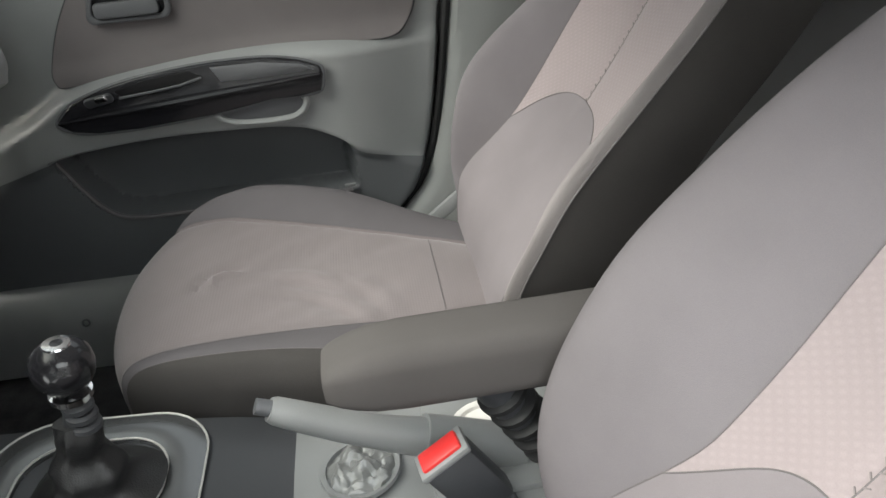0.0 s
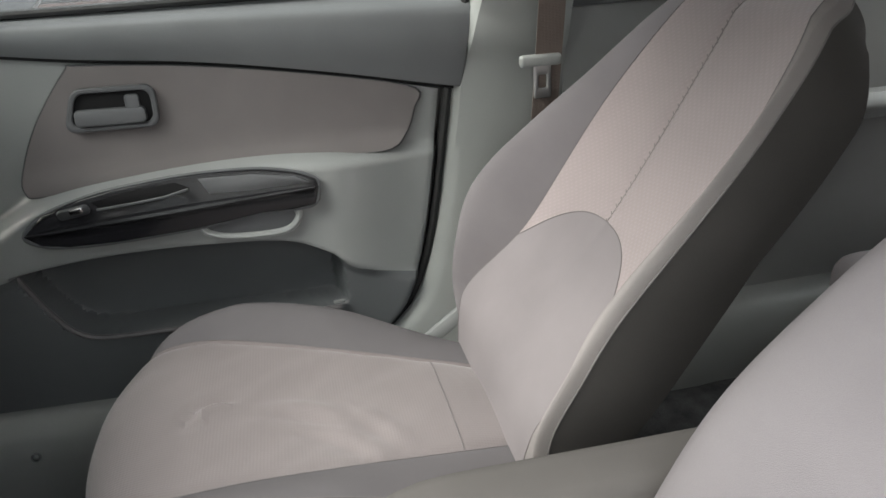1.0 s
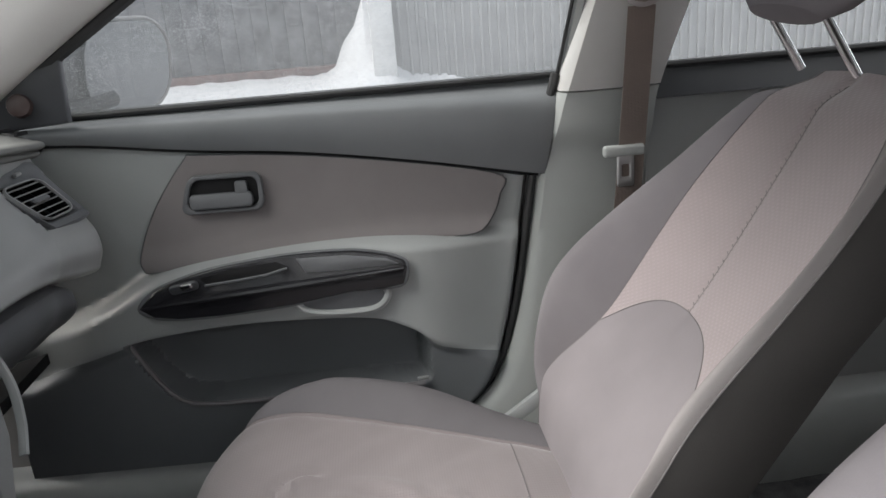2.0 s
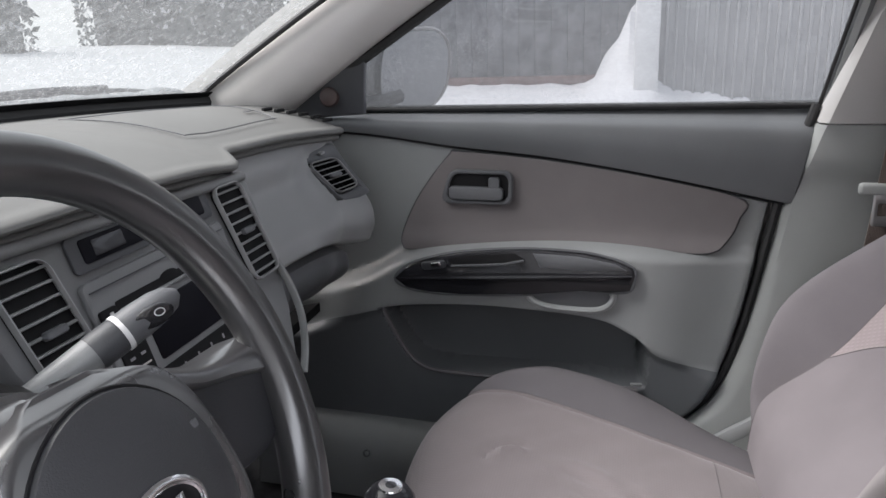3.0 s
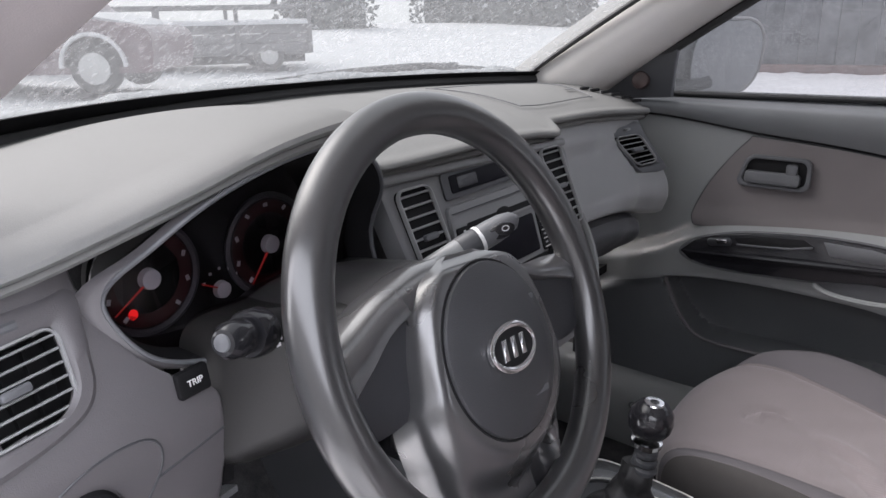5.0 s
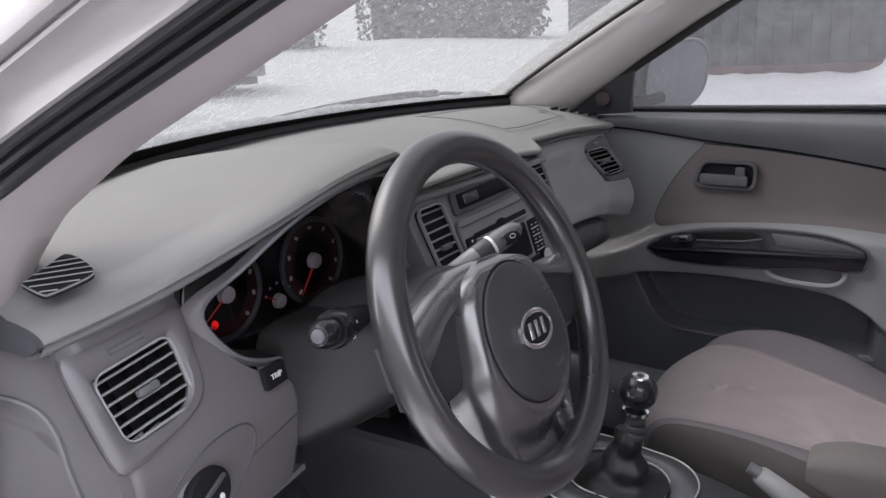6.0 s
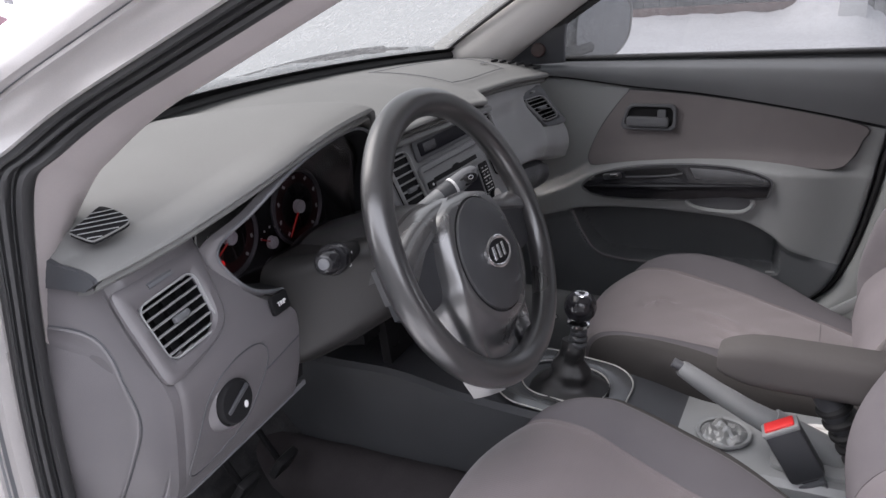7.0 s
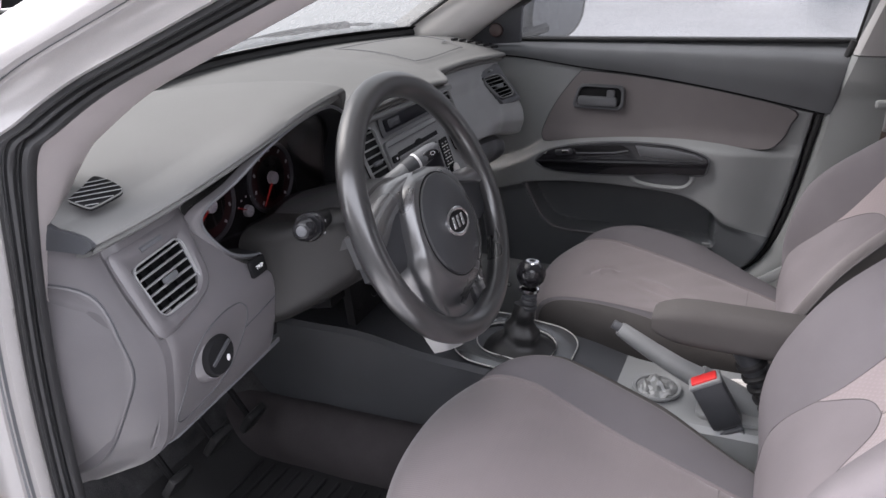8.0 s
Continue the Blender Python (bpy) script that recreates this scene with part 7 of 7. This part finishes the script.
# ---- pillar beside the passenger seat, rear door and rear bench ----
def bpillar_point(u, v):
    z = 0.02 + 1.06 * v
    yf = curve([(0.0, 0.245), (0.05, 0.200), (0.10, 0.150), (0.156, 0.096), (0.274, 0.051), (0.497, 0.009), (0.558, -0.001), (0.73, -0.048), (1.1, -0.148)], z)
    yb = curve([(0.0, -0.20), (0.30, -0.19), (0.60, -0.205), (0.70, -0.215), (0.9, -0.272), (1.1, -0.33)], z)
    x = curve([(0.0, 0.715), (0.30, 0.735), (0.60, 0.735), (0.63, 0.722), (0.69, 0.716), (0.9, 0.665), (1.1, 0.585)], z)
    y = yf + (yb - yf) * u
    bulge = 0.012 * math.sin(math.pi * u) ** 0.6
    return V(x - bulge + 0.010 * (1 - smooth(0, 0.03, u)), y, z)


shell_piece("pillar_trim_3", slab(lambda u, v: bpillar_point(u, 0.64 * v), 16, 50, (0.05, 0, 0)), PILLAR_GREY, "grey lower door pillar trim")
shell_piece("pillar_trim_5", slab(lambda u, v: bpillar_point(u, 0.643 + 0.357 * v) + V(-0.003, 0, 0), 16, 30, (0.05, 0, 0)), TRIM_MID, "grey upper door pillar trim with a stepped joint")
rear_door = thing("door_2", (0.76, -0.7, 0.05), "grey rear passenger door lining, closed", "door", kind="structure")
part("door_panel", slab(lambda u, v: V(0.745 - 0.02 * math.sin(math.pi * v), -0.20 - 0.95 * u, 0.05 + 0.62 * v), 12, 12, (0.04, 0, 0)), PLASTIC_DASH, rear_door, "grey rear door lining")
part("upper_panel", slab(lambda u, v: V(0.735 + 0.02 * v, -0.20 - 0.95 * u, 0.672 + 0.05 * v), 8, 4, (0.04, 0, 0)), PLASTIC_DARK, rear_door)
part("window_seal", tube([V(0.757, -0.22 - 0.9 * k / 10, 0.727) for k in range(11)], 0.007, 8), RUBBER, rear_door)
part("rear_armrest", slab(lambda u, v: V(0.69 - 0.02 * math.sin(math.pi * v), -0.40 - 0.5 * u, 0.42 + 0.05 * v), 8, 6, (0.05, 0, 0)), PLASTIC, rear_door, "light grey rear armrest")
rear_glass = part("window_3", sheet(lambda u, v: V(0.765 - 0.17 * v, -0.21 - 0.95 * u, 0.72 + 0.36 * v), 6, 6), GLASS_SIDE, None, "rear side window wet with snow", kind="structure")
rear_glass.visible_shadow = False
bench = thing("rear_bench", (0, -0.9, FLOOR), "pinkish-grey cloth rear bench seat", "car seat")
part("bench_cushion", box((0, -0.95, 0.09), (1.24, 0.50, 0.20), 0.05, seg=4), CLOTH_SIDE, bench)
part("bench_back", box((0, -1.24, 0.44), (1.24, 0.14, 0.60), 0.05, Euler((radians(18), 0, 0)).to_matrix(), seg=4), CLOTH, bench, "upright bench back")
part("driver_b_pillar", slab(lambda u, v: V(-(curve([(0.0, 0.735), (0.7, 0.74), (1.1, 0.60)], 1.08 * v)), -0.13 - 0.14 * u - 0.10 * v, 0.0 + 1.08 * v), 6, 20, (-0.05, 0, 0)), TRIM_LIGHT, None, "pale door pillar by the driver's seat", kind="structure").name = "pillar_trim_4"

# floor mats and pedals
mat_thing = thing("floor_mat", (-0.40, 0.85, FLOOR), "black ribbed rubber floor mat, wet", "floor mat")
part("mat", slab(lambda u, v: V(-0.62 + 0.42 * u, 0.60 + 0.62 * v, FLOOR + 0.012 + 0.10 * smooth(0.80, 1.0, v)), 10, 16, (0, 0, -0.008)), RUBBER, mat_thing, "black rubber mat")
for k in range(14):
    part("rib", box((-0.41, 0.64 + 0.034 * k, FLOOR + 0.015), (0.36, 0.008, 0.006), 0.002), RUBBER, mat_thing)
for nm, x, z in (("clutch_pedal", -0.47, 0.06), ("brake_pedal", -0.35, 0.07), ("accelerator_pedal", -0.24, 0.05)):
    pd = thing(nm, (x, 1.0, z), "black rubber-faced %s on its arm" % nm.replace("_", " "), "pedal")
    part("pedal_pad", box((x, 1.08, z), (0.055, 0.018, 0.060), 0.005, Euler((radians(35), 0, 0)).to_matrix()), RUBBER, pd)
    part("pedal_arm", tube([V(x, 1.09, z), V(x, 1.17, z + 0.12), V(x, 1.18, z + 0.26)], 0.007, 8), BLACK, pd)

# ---- outside: buildings, hedges, parked cars, all under snow ----
house = thing("outbuilding", (12.5, -4.0, GROUND), "grey corrugated outbuilding with a pale corner post", "building")
part("wall", box((13.0, -5.0, 2.0), (0.2, 9.6, 5.2), 0.01), CLADDING, house, "grey corrugated wall")
part("corner_post", box((12.7, 0.0, 2.0), (0.34, 0.40, 5.2), 0.02), CONCRETE, house, "pale corner post")
for k in range(60):
    part("sheet_rib", box((12.88, -9.6 + 0.16 * k, 2.0), (0.05, 0.05, 5.1), 0.01), CLADDING, house)
fence = thing("board_fence", (15.4, 3.0, GROUND), "dark weathered board wall behind a snow bank", "fence")
part("wall", box((15.6, 3.0, 2.2), (0.2, 8.4, 5.4), 0.01), FENCE, fence, "dark boards")
for k in range(25):
    part("board", box((15.46, -1.0 + 0.34 * k, 2.2 + 0.03 * math.sin(k * 7.1)), (0.06, 0.334, 5.3), 0.004), FENCE, fence)
part("base_course", box((15.38, 3.0, -0.18), (0.2, 8.2, 0.18), 0.02), BRICK_RED, fence, "dull red brick base")


def hedge(name, centre, size, label, seed, count=3500):
    """A clipped evergreen hedge of many small leaf tufts with an uneven top, snow lying in it."""
    ob = thing(name, (centre[0], centre[1], centre[2]), label, "hedge")
    rng = random.Random(seed)
    bm, bs = bmesh.new(), bmesh.new()
    for k in range(count):
        u, v, w = rng.uniform(-0.5, 0.5), rng.uniform(-0.5, 0.5), rng.random() ** 0.8
        side = rng.random()
        if side < 0.35:
            w = 0.85 + 0.15 * w
        elif side < 0.65:
            u = -0.5 + 0.08 * rng.random()
        elif side < 0.85:
            v = -0.5 + 0.08 * rng.random()
        top = 1 + 0.22 * noise.noise(V(u * size[0] * 0.5, v * size[1] * 0.5, seed)) - 0.25 * max(abs(u), abs(v)) ** 2
        c = V(centre[0] + u * size[0], centre[1] + v * size[1], centre[2] + w * top * size[2])
        c += V(noise.noise(c * 0.9), noise.noise(c * 0.9 + V(7, 0, 0)), 0) * 0.35
        dst = bs if rng.random() < (0.45 if w > 0.8 else 0.10) else bm
        s = rng.uniform(0.10, 0.30)
        n = V(rng.uniform(-1, 1), rng.uniform(-1, 1), rng.uniform(-0.3, 1)).normalized()
        a = n.orthogonal().normalized() * s
        b = n.cross(a)
        dst.faces.new([dst.verts.new(c + q) for q in (a, b * 0.5, -a, -b * 0.5)])
    part("foliage", bm, FOLIAGE, ob, "dark evergreen leaves", smooth=False, kind="stuff")
    part("snow_cover", bs, SNOW, ob, "snow on the twigs", smooth=False, kind="stuff")
    part("inner_twigs", box((centre[0], centre[1], centre[2] + size[2] * 0.36), (size[0] * 0.8, size[1] * 0.85, size[2] * 0.75), 0.3), FOLIAGE, ob)
    return ob


for k, (x, y, sx, sy, sz, count) in enumerate(((27.0, 28.5, 4.6, 3.0, 3.4, 2500), (43.0, 28.0, 4.0, 13.0, 5.5, 7000))):
    hedge("hedge", (x, y, ground_height(x, y) - 0.2), (sx, sy, sz), "dark evergreen hedge dusted with snow", k, count)
shed = thing("shed", (46.0, 15.0, GROUND), "pale grey shed beyond the yard", "building")
part("wall", box((46.0, 14.5, 2.6), (4.0, 10.0, 6.0), 0.03), CLADDING, shed, "pale grey wall")
part("roof", box((46.0, 14.5, 5.7), (4.8, 10.8, 0.3), 0.05), SNOW, shed, "snow-covered roof")
part("door", box((43.95, 13.0, 1.3), (0.12, 2.4, 3.0), 0.02), CONCRETE, shed, "pale shed door")


def parked_car(x, y, turn, paint, label, size):
    ob = thing("parked_car", (0, 0, 0), label, "car")
    side = [(-2.0, 0.25), (-2.05, 0.55), (-1.95, 0.85), (-1.55, 0.92), (-0.95, 1.42), (0.55, 1.45), (1.15, 0.95), (1.95, 0.80), (2.05, 0.5), (2.0, 0.25)]
    out = [(p.x, p.y) for p in spline([(a, b, 0) for a, b in side], 40)]
    part("body", loft([[V(a, w * (0.86 if b > 1.0 else 1.0), b) for a, b in out] for w in (-0.82, -0.7, 0.7, 0.82)]), paint, ob, "painted car body")
    part("roof_snow", slab(lambda u, v: V(-0.9 + 1.4 * u, -0.62 + 1.24 * v, 1.46 + 0.10 * math.sin(math.pi * u) ** 0.4 * math.sin(math.pi * v) ** 0.4), 12, 12, (0, 0, -0.03)), SNOW, ob, "thick snow on the roof")
    part("bonnet_snow", slab(lambda u, v: V(1.1 + 0.8 * u, -0.62 + 1.24 * v, 0.97 - 0.14 * u + 0.07 * math.sin(math.pi * u) ** 0.4 * math.sin(math.pi * v) ** 0.4), 10, 10, (0, 0, -0.03)), SNOW, ob)
    for s in (-1, 1):
        part("side_window", box((-0.2, s * 0.79, 1.16), (1.2, 0.02, 0.30), 0.02), GLOSS_BLACK, ob)
        for wx in (-1.25, 1.3):
            wheel_ = part("wheel", turned([(0.30, 0), (0.31, 0.02), (0.31, 0.18), (0.30, 0.2), (0.05, 0.2)], (wx, s * 0.83, 0.31), (0, -s, 0), 24), RUBBER, ob, "black tyre")
            part("wheel_rim", turned([(0.20, 0), (0.19, 0.01), (0.03, 0.02)], (wx, s * 0.835, 0.31), (0, s, 0), 20), STEEL, wheel_)
        # wheel arch edged with snow, wiper lying bare on the bonnet
        arch = [V(1.3 + 0.40 * math.cos(q), s * 0.835, 0.33 + 0.40 * math.sin(q)) for q in (math.pi * k / 16 for k in range(17))]
        part("arch_snow", tube(arch, 0.045, 8, flat=0.6), SNOW, ob, "snow clinging to the wheel arch")
        part("arch_hollow", plate([(0.36 * math.cos(math.pi * k / 12), 0.36 * math.sin(math.pi * k / 12)) for k in range(13)], lambda a, b, c=0.0: V(1.3 + a, s * (0.822 + c), 0.33 + b), 0.004, 0.001), BLACK, ob)
        part("headlight", box((1.98, s * 0.58, 0.62), (0.06, 0.30, 0.16), 0.03, seg=3), STEEL, ob)
    part("wiper", tube([V(1.02, -0.45, 1.10), V(1.08, -0.05, 1.09), V(1.05, 0.30, 1.10)], 0.016, 6), RUBBER, ob, "black wiper lying on the snow")
    ob.matrix_basis = pose(x, y, ground_height(x, y), 0, 0, turn)
    ob.scale = (size, size, size)
    return ob


def flatbed_lorry(x, y, turn):
    """A grey lorry with boarded sides, snow lying along its boards and bed."""
    ob = thing("flatbed_lorry", (0, 0, 0), "grey flatbed lorry with boarded sides under snow", "lorry")
    rng = random.Random(4)
    for s in (-1, 1):
        for k in range(3):
            for j in range(3):
                part("side_board", box((-1.75 + 1.75 * j, s * 0.98, 0.56 + 0.22 * k), (1.72, 0.05, 0.205), 0.012), TRUCK_GREY, ob)
        for j in range(4):
            part("stake", box((-2.62 + 1.75 * j, s * 1.02, 0.98), (0.10, 0.06, 1.15), 0.012), TRUCK_GREY, ob)
        part("top_rail", box((0, s * 1.0, 1.52), (5.3, 0.06, 0.08), 0.012), TRUCK_GREY, ob)
        part("board_snow", slab(lambda u, v: V(-2.6 + 5.2 * u, s * 0.98 - 0.09 + 0.18 * v, 1.12 + (0.10 + 0.05 * noise.noise(V(u * 14, s, 0))) * math.sin(math.pi * v)), 40, 6, (0, 0, -0.02)), SNOW, ob, "snow lying on the side boards")
    part("bed", box((0, 0, 0.44), (5.3, 1.9, 0.10), 0.02), TRUCK_GREY, ob)
    part("bed_snow", slab(lambda u, v: V(-2.6 + 5.2 * u, -0.9 + 1.8 * v, 0.62 + 0.25 * math.sin(math.pi * u) ** 0.3 + 0.12 * noise.noise(V(u * 6, v * 3, 2))), 30, 12, (0, 0, -0.1)), SNOW, ob, "deep snow on the bed")
    part("tail_board", box((2.66, 0, 0.80), (0.06, 1.95, 0.75), 0.015), TRUCK_GREY, ob)
    part("chassis", box((-0.6, 0, 0.28), (6.4, 0.8, 0.20), 0.02), BLACK, ob)
    part("cab", box((-3.55, 0, 1.20), (1.45, 1.85, 1.70), 0.16, seg=4), TRUCK_GREY, ob, "grey lorry cab")
    for s in (-1, 1):
        part("cab_window", box((-3.55, s * 0.925, 1.55), (0.85, 0.03, 0.55), 0.02), GLOSS_BLACK, ob)
        for wx in (-3.4, 1.6):
            tyre = part("wheel", turned([(0.36, 0), (0.38, 0.03), (0.38, 0.20), (0.36, 0.23), (0.05, 0.23)], (wx, s * 0.98, 0.38), (0, -s, 0), 24), RUBBER, ob, "black tyre")
            part("wheel_rim", turned([(0.22, 0), (0.21, 0.01), (0.04, 0.03)], (wx, s * 0.985, 0.38), (0, s, 0), 20), STEEL, tyre)
    part("cab_snow", slab(lambda u, v: V(-4.2 + 1.3 * u, -0.85 + 1.7 * v, 2.04 + 0.10 * math.sin(math.pi * u) ** 0.4 * math.sin(math.pi * v) ** 0.4), 12, 12, (0, 0, -0.03)), SNOW, ob)
    ob.matrix_basis = pose(x, y, ground_height(x, y) - 0.06, 0, 0, turn)
    return ob


flatbed_lorry(10.6, 16.4, -31)
parked_car(5.6, 14.6, -52, CAR_RED, "large faded maroon off-road car under thick snow", 1.35)
